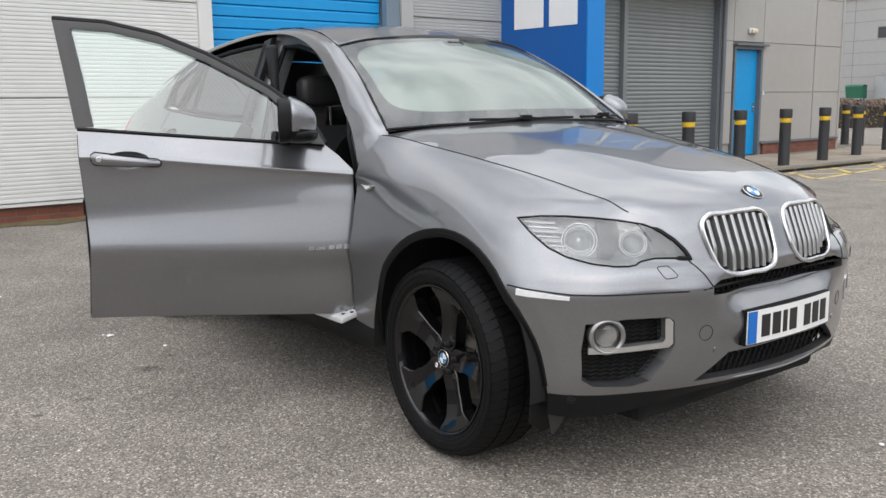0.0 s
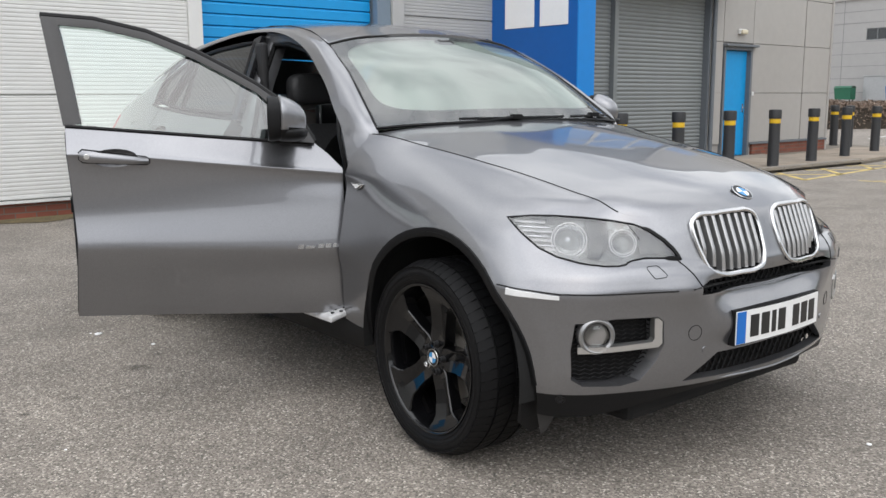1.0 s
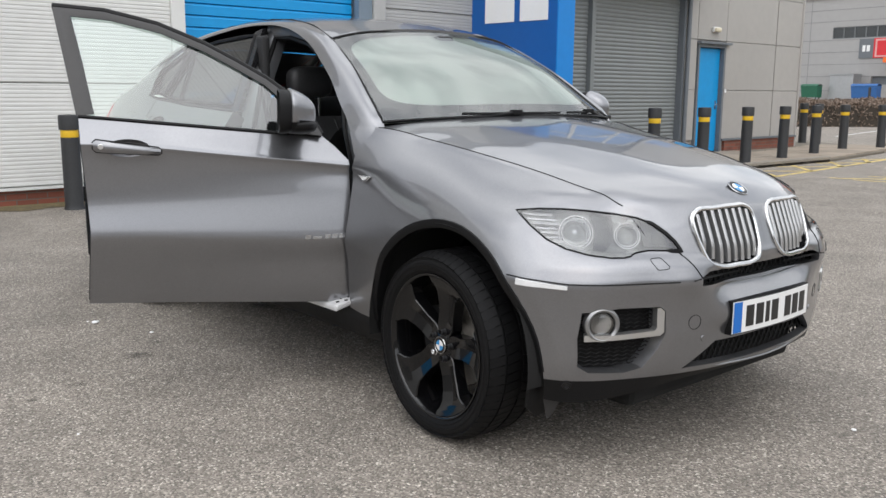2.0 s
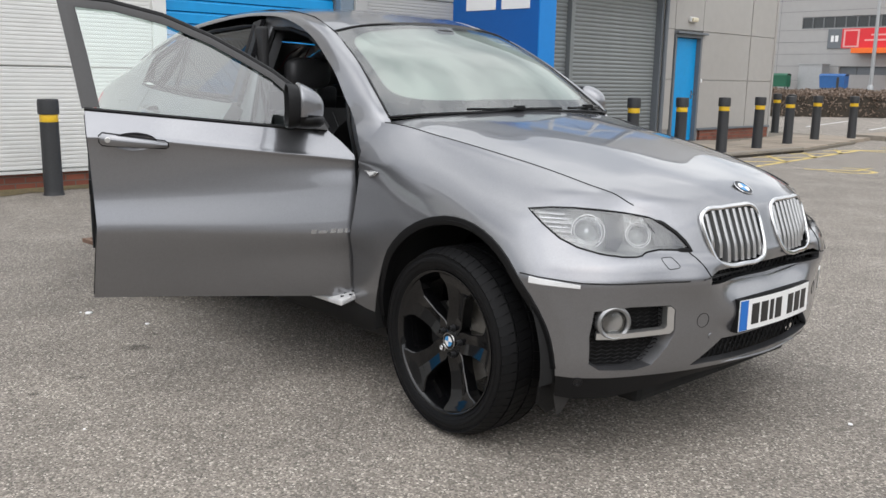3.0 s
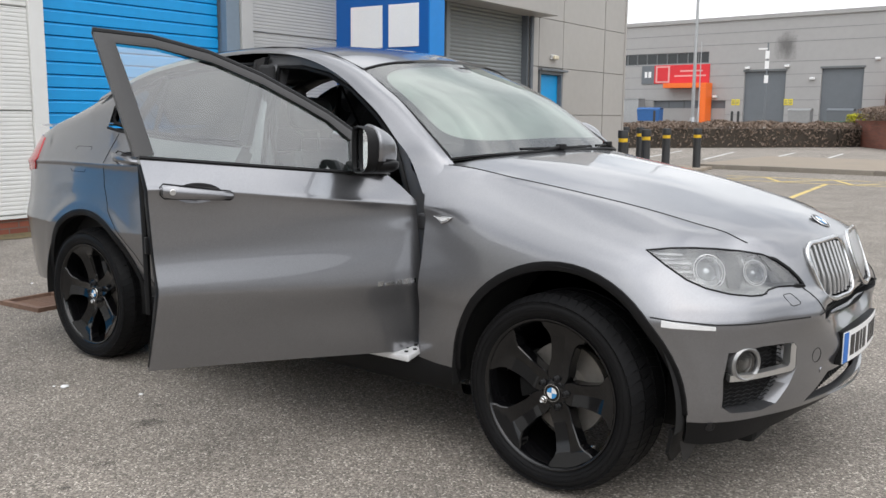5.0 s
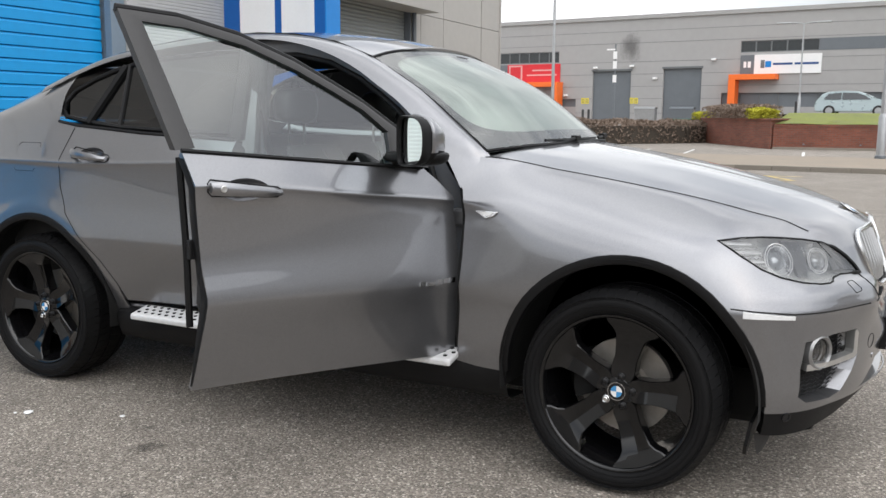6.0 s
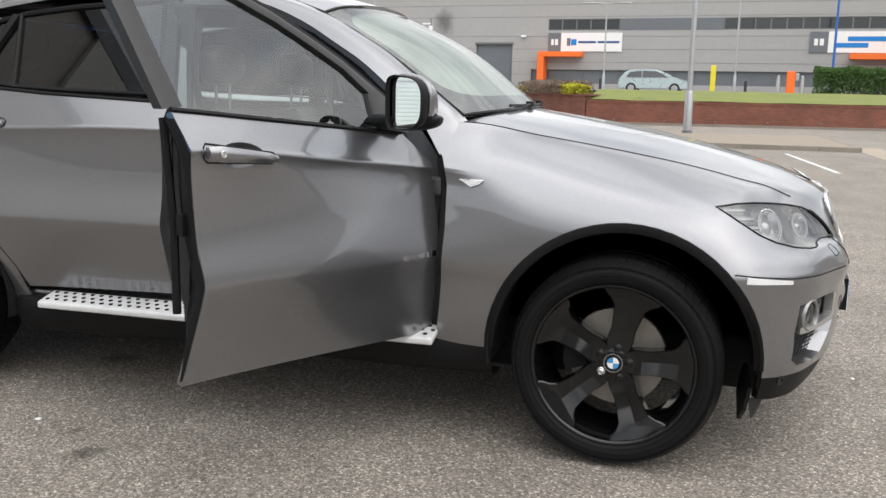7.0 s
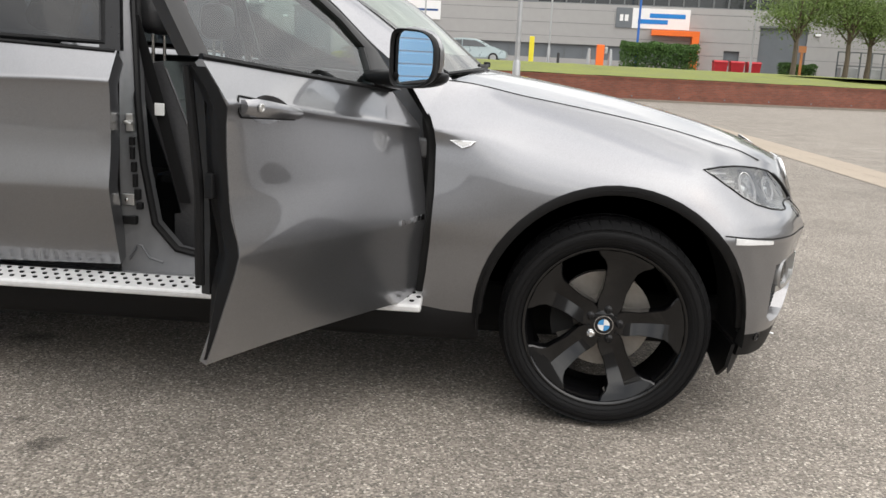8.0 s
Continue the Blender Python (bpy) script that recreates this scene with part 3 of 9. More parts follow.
part("base_flashing", made_box(-2.84, 1.69, -0.03, 0.03, 0.185, 0.215), CLAD_WHITE, unit)
for z0, z1 in ((0.22, 1.37), (1.37, 2.50), (2.50, 3.65), (3.65, 4.8), (4.8, TOP)):
    for x0, x1 in ((-16, -9.9), (-9.9, -5.55), (-2.84, 1.69)):
        part("ribbed_panel", ribbed(x0 + 0.004, x1 - 0.004, z0 + 0.004, z1 - 0.004, 0.046, 0.006), CLAD_WHITE, unit)
    if z0 > 0.2:
        part("ribbed_panel", ribbed(5.004, 7.3, z0 + 0.004, z1 - 0.004, 0.046, 0.006), CLAD_GREY, unit)
part("ribbed_panel", ribbed(5.004, 7.3, 0.02, 0.22, 0.046, 0.006), CLAD_GREY, unit)
part("corner_trim", made_box(1.69, 1.87, -0.035, 0.30, 0.0, TOP - 0.02, 0.008), CLAD_WHITE, unit, "pale folded corner flashing")
part("pilaster", made_box(4.54, 4.78, -0.02, 0.30, 0, TOP - 0.02, 0.01), PILASTER, unit, "blue-grey door jamb")
part("pilaster", made_box(4.785, 4.995, -0.06, 0.30, 0, TOP - 0.02, 0.01), CLAD_GREY, unit, "grey folded flashing")
part("downpipe", lathe(bmesh.new(), [(0.045, 0.1), (0.045, TOP - 0.1)], 12), PANEL_DARK, unit, "dark rainwater pipe", smooth=True).matrix_basis = pose(12.90, -0.03, 0)
# upper glazing above the doors, mirrored in the bonnet
for i in range(6):
    x = 5.6 + 1.5 * i
    wf = part("window_frame", walls(bmesh.new(), x, x + 1.48, 4.1, 5.9, [(x + 0.05, x + 1.43, 4.16, 4.95), (x + 0.05, x + 1.43, 5.03, 5.84)], -0.03, 0.06), CLAD_WHITE, unit)
    for z in (4.16, 5.03):
        part("pane", made_box(x + 0.05, x + 1.43, 0.0, 0.02, z, z + 0.80), BLUE_PANE, wf)

# flat composite panels round the staff door
joints = [(12.98, 13.34, 0.05), (14.47, 16.61, 0.05), (16.64, 17.83, 0.05)]
levels = [0.33, 1.385, 2.42, 3.45, 4.48, TOP]
for x0, x1, _ in joints:
    for a, b in zip(levels[:-1], levels[1:]):
        part("wall_panel", made_box(x0 + 0.006, x1 - 0.006, 0.045, 0.09, a + 0.006, b - 0.006, 0.004), PANEL_GREY, unit)
for a, b in zip([2.42, *levels[3:-1]], levels[3:]):
    part("wall_panel", made_box(13.352, 14.458, 0.045, 0.09, a + 0.006, b - 0.006, 0.004), PANEL_GREY, unit)
for a, b in zip(levels[3:-1], levels[4:]):
    part("wall_panel", made_box(7.4, 12.9, 0.065, 0.09, a + 0.006, b - 0.006, 0.004), PANEL_DARK, unit, "slate-grey upper panel")
part("base_trim", made_box(14.47, 17.85, 0.0, 0.08, 0.29, 0.33, 0.004), PANEL_DARK, unit)
part("corner_trim", made_box(17.80, 17.87, 0.02, 0.14, 0, TOP, 0.004), PANEL_GREY, unit)

# sectional blue door
blue = thing("door_1", "closed bright blue sectional door with ribbed panels", "door", FAC, kind="structure")
sl = bpy.data.meshes.new("door_section")
bm = bmesh.new()
prof = [(0.20, 0.0), (0.165, 0.004), (0.150, 0.012), (0.150, 0.120), (0.158, 0.131), (0.158, 0.143), (0.20, 0.147)]
a = [(bm.verts.new((1.88, y, z)), bm.verts.new((4.53, y, z))) for y, z in prof]
for i in range(len(a) - 1):
    bm.faces.new((a[i][0], a[i][1], a[i + 1][1], a[i + 1][0]))
bm.to_mesh(sl)
bm.free()
sl.materials.append(BLUE_DOOR)
for i in range(31):
    piece("slat", sl, blue, pose(0, 0, 0.02 + 0.1475 * i))

blue2 = thing("door_5", "closed bright blue sectional door with ribbed panels", "door", FAC @ pose(-7.4, 0, 0), kind="structure")
for i in range(31):
    piece("slat", sl, blue2, pose(0, 0, 0.02 + 0.1475 * i))

# grey roller shutters
sh = bpy.data.meshes.new("shutter_slat")
bm = bmesh.new()
prof = [(0.17 - 0.014 * math.sin(math.pi * k / 6), 0.074 * k / 6) for k in range(7)]
a = [(bm.verts.new((0.0, y, z)), bm.verts.new((1.0, y, z))) for y, z in prof]
for i in range(len(a) - 1):
    bm.faces.new((a[i][0], a[i][1], a[i + 1][1], a[i + 1][0]))
bm.to_mesh(sh)
bm.free()
sh.materials.append(SHUTTER)
for x0, x1, nm in ((7.42, 9.88, "door_2"), (10.0, 12.82, "door_3")):
    d = thing(nm, "closed grey steel roller shutter", "shutter", FAC, group="roller shutters", kind="structure")
    for i in range(46):
        piece("slat", sh, d, pose(x0, 0, 0.05 + 0.076 * i) @ Matrix.Diagonal((x1 - x0, 1, 1, 1)))
    part("bottom_bar", made_box(x0, x1, 0.13, 0.19, 0.0, 0.05, 0.006), PANEL_DARK, d)
part("guide_rail", made_box(9.885, 9.995, 0.06, 0.20, 0, 3.5, 0.008), SHUTTER, unit, "steel shutter guide")
part("guide_rail", made_box(12.80, 12.86, 0.02, 0.20, 0, 3.5, 0.004), PANEL_DARK, unit, "dark shutter guide")
part("shutter_hood", made_box(7.3, 13.15, -0.50, 0.09, 3.43, 3.75, 0.01), PANEL_GREY, unit, "projecting shutter box hood")

# staff door
sd = thing("door_4", "closed bright blue steel staff door with lever handle", "door", FAC, kind="structure")
part("door_leaf", made_box(13.43, 14.36, 0.12, 0.17, 0.07, 2.26, 0.004), BLUE_DOOR, sd)
part("door_frame", walls(bmesh.new(), 13.37, 14.44, 0.05, 2.335, [(13.425, 14.365, 0.0, 2.27)], 0.02, 0.19), PANEL_DARK, sd, "dark grey door frame")
part("door_head", made_box(13.33, 14.55, -0.06, 0.05, 2.34, 2.385, 0.004), PANEL_DARK, sd, "dark drip flashing")
bm = bmesh.new()
tube(bm, [(14.27, 0.12, 1.08), (14.27, 0.075, 1.08), (14.18, 0.07, 1.08)], 0.012)
box(bm, 14.245, 14.295, 0.11, 0.122, 0.98, 1.16)
part("door_handle", bm, BRIGHT, sd, "bright lever handle")
part("keypad", made_box(14.50, 14.54, 0.02, 0.05, 1.33, 1.41, 0.004), WHITE, unit, "small white entry keypad")
lamp = thing("bulkhead_light", "small cream bulkhead light above the staff door", "light", FAC @ pose(13.98, 0.045, 2.64))
part("housing", made_box(-0.13, 0.13, -0.06, 0.0, -0.05, 0.06, 0.02), CLAD_WHITE, lamp)
part("diffuser", made_box(-0.11, 0.11, -0.11, -0.058, -0.045, 0.045, 0.025), material("cream_plastic", (0.62, 0.56, 0.42), 0.4, var=0.05), lamp, "cream plastic diffuser", smooth=True)

# projecting blue sign fin with white bars in place of the unit's number
fin = thing("blade_sign", "tall deep blue projecting sign with white figures", "sign", FAC @ pose(6.79, 0, 0))
part("body", made_box(0, 0.36, -1.78, 0.04, 0.1, 5.6, 0.01), BLUE_SIGN, fin)
part("edge_panel", made_box(-0.005, 0.365, -1.80, -1.775, 0.1, 5.6, 0.004), BLUE_EDGE, fin, "lighter blue edge panel")

# plain unseen walls added behind the camera to close the yard and darken low reflections
for m, n in ((pose(44, -6, 0, 0, 0, -90), "wall_east"), (pose(4, -40, 0, 0, 0, 180), "wall_south")):
    w = thing(n, "added unseen grey wall that darkens low reflections", "wall", m, kind="structure")
    part("wall_face", made_box(-48, 48, 0, 0.4, 0, 9.0), PANEL_GREY, w)
    part("parapet", made_box(-48, 48, -0.1, 0.5, 9.0, 9.3), PANEL_DARK, w)
for y0, y1 in ((-0.92, -0.30), (-1.60, -1.04)):
    part("figure_bar", made_box(-0.012, 0.0, y0, y1, 2.36, 2.98, 0.004), WHITE, fin, "plain white bar")

# ---- bollards ----
def bollard(m):
    b = thing("bollard", "dark plastic bollard with a yellow reflective band", "bollard", m, group="bollards round the pavement")
    part("post", lathe(bmesh.new(), [(0.112, 0.0), (0.105, 0.02), (0.10, 0.05), (0.097, 0.79)], 20), BOLLARD, b, smooth=True)
    part("band", lathe(bmesh.new(), [(0.094, 0.79), (0.096, 0.795), (0.096, 0.865), (0.094, 0.87)], 20), YELLOW_BAND, b, "yellow reflective band", smooth=True)
    part("cap", lathe(bmesh.new(), [(0.094, 0.87), (0.108, 0.873), (0.110, 0.90), (0.110, 1.005), (0.104, 1.03), (0.0, 1.035)], 20), BOLLARD, b, smooth=True)
    return b


first = bollard(pose(-6.4, 11.8, 0.05))
for x, y in ((-6.35, 10.35), (-6.3, 8.9), (-6.25, 7.45), (-6.65, 13.55), (-7.0, 15.5), (-7.4, 17.6), (-7.1, 18.9), (-9.45, 19.6), (-8.7, 18.9), (-7.6, 0.22)):
    copy_thing(first, pose(x, y, 0.0 if y < 5 else 0.05, random.uniform(-0.6, 0.6), random.uniform(-0.6, 0.6), random.uniform(0, 360)))


# ---- foliage ----
def leaves(name, places, size, mat, parent=None, squash=0.7):
    """Many small leaves at (x, y, z), each a bent pair of triangles."""
    rnd = random.Random(len(places))
    vs, fs = [], []
    for p in places:
        s = size * rnd.uniform(0.6, 1.4)
        a = Vector((rnd.gauss(0, 1), rnd.gauss(0, 1), rnd.gauss(0, 1))).normalized()
        b = a.cross(Vector((rnd.gauss(0, 1), rnd.gauss(0, 1), rnd.gauss(0, 1)))).normalized()
        c = a.cross(b)
        p = Vector(p)
        k = len(vs)
        vs += [p - a * s, p + b * s * squash * 0.6 + c * s * 0.2, p + a * s, p - b * s * squash * 0.6 + c * s * 0.2]
        fs += [(k, k + 1, k + 2), (k, k + 2, k + 3)]
    me = bpy.data.meshes.new(name)
    me.from_pydata([tuple(v) for v in vs], [], fs)
    me.materials.append(mat)
    ob = new(name, me)
    if parent is not None:
        ob.parent = parent
    return ob


def hedge_places(path, width, height, n, seed, base=0.0, ragged=0.15):
    rnd = random.Random(seed)
    out = []
    segs = list(zip(path[:-1], path[1:]))
    lens = [math.dist(a, b) for a, b in segs]
    for _ in range(n):
        (a, b) = rnd.choices(segs, lens)[0]
        t = rnd.random()
        x, y = a[0] + (b[0] - a[0]) * t, a[1] + (b[1] - a[1]) * t
        d = Vector((b[0] - a[0], b[1] - a[1], 0)).normalized()
        nrm = Vector((-d.y, d.x, 0))
        w = rnd.uniform(-1, 1)
        top = height * (1 - 0.18 * w * w) + ragged * noise.noise(Vector((x * 0.9, y * 0.9, seed)))
        h = top * (1 - rnd.random() ** 2.2)
        out.append((x + nrm.x * w * width / 2, y + nrm.y * w * width / 2, base + h))
    return out


tagged(leaves("hedge", hedge_places([(-26, 18.5), (-16, 33.2), (-9.6, 42.2), (-8.5, 45.5)], 1.6, 1.15, 26000, 1), 0.075, LEAF_BROWN), "low brown leafless beech hedge beside the car park", "hedge", kind="stuff")
bm = bmesh.new()
for (x0, y0), (x1, y1) in (((-26, 18.5), (-16, 33.2)), ((-16, 33.2), (-9.6, 42.2)), ((-9.6, 42.2), (-8.5, 45.5))):
    d = Vector((x1 - x0, y1 - y0, 0)).normalized()
    n = Vector((-d.y, d.x, 0)) * 0.62
    a, b = Vector((x0, y0, 0)), Vector((x1, y1, 0))
    outline(bm, [a - n, b - n, b + n, a + n], (0, 0, 0.85))
tagged(part("hedge_core", bm, SOIL), "dark twiggy heart of the low brown hedge", "hedge", kind="stuff")

# ---- raised yard behind the brick retaining wall ----
WALL_LINE = [(-4.2, 36.2), (2.0, 37.0), (8.2, 37.7), (14.0, 39.3), (20.0, 41.8), (30.0, 47.0), (60.0, 62.0)]
wall_x = lambda x: spline([(p[0], p[1]) for p in WALL_LINE], x)


def bank(x, y):
    left = 0.80
    right = 1.02 + 0.48 * min(1.0, max(0.0, (y - wall_x(max(x, -4.2))) / 5.0))
    k = min(1.0, max(0.0, (x + 12) / 4.0))
    return left + (right - left) * k


bm = bmesh.new()
sheet(bm, 60, 24, lambda u, v: (-4.2 + 64.2 * u, wall_x(-4.2 + 64.2 * u) + 0.1 + 17 * v, bank(-4.2 + 64.2 * u, wall_x(-4.2 + 64.2 * u) + 0.1 + 17 * v) + 0.03 + 0.04 * noise.noise(Vector((u * 40, v * 9, 0)))))
tagged(part("grass_bank", bm, GRASS, smooth=True), "mown green grass bank above the brick wall", "grass", kind="stuff")
rnd = random.Random(4)
tufts = []
for _ in range(16000):
    x = rnd.uniform(-4, 34)
    y = wall_x(x) + 0.2 + 6 * rnd.random() ** 2
    tufts.append((x, y, bank(x, y) + 0.012))
tagged(leaves("grass_tufts", tufts, 0.02, GRASS), "short green grass blades on the bank", "grass", kind="stuff")
bm = bmesh.new()
sheet(bm, 40, 12, lambda u, v: (-70 + 150 * u, 43.5 + 36 * v if -70 + 150 * u > -9 else 45 + 34 * v, bank(-70 + 150 * u, 60) - 0.02))
tagged(part("ground_upper_yard", bm, ASPHALT), "raised asphalt yard in front of the far units", "ground", kind="structure")

rwall = thing("retaining_wall", "low red brick retaining wall with brick coping", "wall", kind="structure")
bm, bc = bmesh.new(), bmesh.new()
pts = [(-4.2 + 64.2 * i / 50, wall_x(-4.2 + 64.2 * i / 50)) for i in range(51)]
for i in range(50):
    a, b = Vector((*pts[i], 0)), Vector((*pts[i + 1], 0))
    n = Vector((-(b - a).y, (b - a).x, 0)).normalized() * 0.22
    outline(bm, [a, b, b + n, a + n], (0, 0, 0.95))
    outline(bc, [a - n * 0.12 + Vector((0, 0, 0.95)), b - n * 0.12 + Vector((0, 0, 0.95)), b + n + Vector((0, 0, 0.95)), a + n + Vector((0, 0, 0.95))], (0, 0, 0.085))
part("wall_body", bm, BRICK, rwall)
part("coping", bc, BRICK, rwall, "brick-on-edge coping")
bm = bmesh.new()
for i in range(50):
    a, b = Vector((*pts[i], 0)), Vector((*pts[i + 1], 0))
    n = Vector(((b - a).y, -(b - a).x, 0)).normalized()
    outline(bm, [a + n * 0.14, b + n * 0.14, b, a], (0, 0, 0.10))
part("kerb_edge", bm, KERB, rwall, "concrete kerb at the wall foot")
weep = bpy.data.meshes.new("weep_hole")
bm = made_box(-0.035, 0.035, -0.012, 0.01, -0.03, 0.03)
bm.to_mesh(weep)
bm.free()
weep.materials.append(PANEL_DARK)
for i in range(14):
    x = -3 + 2.15 * i
    piece("weep_hole", weep, rwall, pose(x, wall_x(x), 0.22))

planter = thing("brick_planter", "raised red brick planter at the road corner", "planter", kind="structure")
bm = bmesh.new()
outline(bm, [(-8.9, 44.6, 0), (-4.3, 36.1, 0), (-4.15, 36.5, 0), (-3.8, 39.0, 0), (-4.6, 44.5, 0), (-6.5, 46.5, 0)], (0, 0, 1.2))
part("wall_body", bm, BRICK, planter)
bm = bmesh.new()
outline(bm, [(-8.95, 44.65, 1.2), (-4.3, 36.0, 1.2), (-4.05, 36.4, 1.2), (-3.7, 39.0, 1.2), (-4.5, 44.6, 1.2), (-6.5, 46.6, 1.2)], (0, 0, 0.08))
part("coping", bm, BRICK, planter, "brick coping")
tagged(leaves("shrub", hedge_places([(-7.9, 44.0), (-4.9, 38.2)], 1.8, 0.55, 5000, 7, 1.28, 0.2), 0.07, LEAF_BROWN), "dark brownish shrub growing in the brick planter", "shrub", kind="stuff")
tagged(leaves("shrub", hedge_places([(-5.2, 38.4), (-4.6, 37.2)], 1.1, 0.42, 2200, 8, 1.28, 0.1), 0.06, LEAF_YELLOW), "yellow-green shrub in the brick planter", "shrub", kind="stuff")
tagged(leaves("shrub", hedge_places([(-9.2, 45.8), (-8.6, 45.0)], 1.0, 0.5, 1600, 9, 1.1, 0.1), 0.06, LEAF_YELLOW), "yellow-green shrub beside the brick planter", "shrub", kind="stuff")
tagged(leaves("hedge", hedge_places([(8.2, 62.5), (13.6, 62.3)], 2.0, 1.95, 9000, 11, 1.45, 0.25), 0.10, LEAF_HEDGE), "clipped dense green hedge on the grass bank", "hedge", kind="stuff")
tagged(leaves("hedge", hedge_places([(19.6, 62.8), (22.0, 62.8)], 1.6, 1.0, 3500, 12, 1.45, 0.2), 0.09, LEAF_HEDGE), "small round green hedge on the grass bank", "hedge", kind="stuff")


def tree(x, y, z, trunk_h, height, spread, seed):
    t = thing("tree", "young street tree in fresh green leaf", "tree", pose(x, y, z), group="street trees")
    rnd = random.Random(seed)
    bm = bmesh.new()
    tube(bm, [(0, 0, 0), (0.03, 0.02, trunk_h * 0.5), (0.0, 0.05, trunk_h), (0.08, 0, height * 0.75)], [0.19, 0.15, 0.13, 0.04], 10)
    tips = []
    for i in range(13):
        a = 2 * math.pi * i / 13 * 2.4 + rnd.uniform(-0.3, 0.3)
        h0 = trunk_h * rnd.uniform(0.85, 1.25)
        r = spread * rnd.uniform(0.55, 1.0)
        h1 = h0 + (height - h0) * rnd.uniform(0.15, 0.85)
        tip = Vector((r * math.cos(a), r * math.sin(a), h1))
        mid = Vector((r * 0.45 * math.cos(a), r * 0.45 * math.sin(a), h0 + (h1 - h0) * 0.65))
        tube(bm, [(0, 0.03, h0 * 0.95), mid, tip], [0.07, 0.045, 0.015], 6)
        tips += [mid, tip, mid.lerp(tip, 0.5)]
    part("trunk", bm, BARK, t, smooth=True)
    places = []
    for p in tips:
        n = rnd.randint(120, 300)
        s = spread * rnd.uniform(0.16, 0.34)
        for _ in range(n):
            places.append((p.x + rnd.gauss(0, s), p.y + rnd.gauss(0, s), p.z + rnd.gauss(0, s * 0.7) + 0.1))
    leaves("crown", places, 0.085, LEAF_TREE, t)
    return t


tree(18.7, 57.0, 1.5, 2.6, 7.2, 2.5, 21)
tree(22.6, 58.5, 1.5, 2.6, 6.6, 2.3, 22)
tree(24.6, 60.0, 1.5, 2.5, 7.0, 2.4, 23)
tree(29.5, 60.0, 1.5, 2.5, 7.0, 2.4, 24)

# ---- far units: local x along the wall, y into the building ----
JM = pose(0, 72, 0, 0, 0, -6)
far = thing("far_building", "long pale grey industrial building with window bands", "building", JM)
jholes = [(-37.3, -28.05, 6.1, 7.1), (-11.8, -5.8, 6.5, 7.42), (2.4, 44, 6.5, 7.42), (-24.7, -21.1, 0.3, 5.25), (-18.2, -14.9, 0.3, 5.35), (20.0, 23.6, 0.3, 5.2), (-33.4, -26.3, 0.3, 2.85), (-13.2, 15.3, 0.3, 3.28), (17.4, 18.6, 0.3, 3.3)]
part("wall", walls(bmesh.new(), -70, 70, 0, 9.6, jholes, 0.0, 0.5), J_PANEL, far)
part("back_wall", made_box(-70, 70, 24, 24.5, 0, 9.6), J_PANEL, far)
part("parapet", made_box(-70.2, 70.2, -0.15, 0.6, 9.6, 9.95, 0.02), J_PANEL, far, "pale grey folded parapet cap")
part("roof", made_box(-70, 70, 0.5, 24.4, 9.3, 9.6), J_BAND, far)
for z in (1.6, 2.85, 3.9, 4.95, 6.0, 7.6, 8.6):
    xs = [-70, *sorted({h[i] for h in jholes for i in (0, 1) if h[2] - 0.1 < z < h[3] + 0.1}), 70]
    for a, b in zip(xs[::2], xs[1::2]):
        part("panel_joint", made_box(a, b, -0.012, 0.0, z - 0.012, z + 0.012), J_BAND, far)
for k in range(24):
    x = -69 + 5.9 * k
    if not any(h[0] - 0.1 < x < h[1] + 0.1 for h in jholes):
        part("panel_joint", made_box(x - 0.015, x + 0.015, -0.010, 0.0, 0, 9.6), J_BAND, far)
for x0, x1, z1 in ((-24.7, -21.1, 5.25), (-18.2, -14.9, 5.35), (20.0, 23.6, 5.2)):
    d = part("shutter_door", made_box(x0, x1, 0.22, 0.27, 0.3, z1), PANEL_DARK, far, "closed slate-grey loading door")
    part("shutter_head", made_box(x0 - 0.1, x1 + 0.1, -0.06, 0.0, z1, z1 + 0.16), J_BAND, far)
for x0, x1, z0, z1, n in ((-37.3, -28.05, 6.1, 7.1, 9), (-11.8, -5.8, 6.5, 7.42, 5), (2.4, 44, 6.5, 7.42, 36)):
    w = part("window_band", walls(bmesh.new(), x0, x1, z0, z1, [(x0 + (x1 - x0) * i / n + 0.06, x0 + (x1 - x0) * (i + 1) / n - 0.06, z0 + 0.07, z1 - 0.07) for i in range(n)], 0.05, 0.15), J_BAND, far, "dark grey window band")
    for i in range(n):
        part("pane", made_box(x0 + (x1 - x0) * i / n + 0.06, x0 + (x1 - x0) * (i + 1) / n - 0.06, 0.10, 0.12, z0 + 0.07, z1 - 0.07), DARK_GLASS, w)
part("band_panel", made_box(-5.8, 2.4, -0.02, 0.0, 6.5, 7.42), PANEL_DARK, far, "slate-grey band panel")
for x0, x1, z1 in ((-33.4, -26.3, 2.85), (-13.2, 15.3, 3.28), (17.4, 18.6, 3.3)):
    w = part("ground_glazing", made_box(x0, x1, 0.25, 0.3, 0.3, z1), PANEL_DARK, far, "dark ground floor glazing")
    k = int((x1 - x0) / 1.5)
    for i in range(1, k):
        part("mullion", made_box(x0 + 1.5 * i - 0.03, x0 + 1.5 * i + 0.03, 0.18, 0.25, 0.3, z1), J_BAND, w)
    part("lower_panel", made_box(x0, x1, 0.15, 0.25, 0.3, 2.15), J_PANEL, w, "pale lower panels")
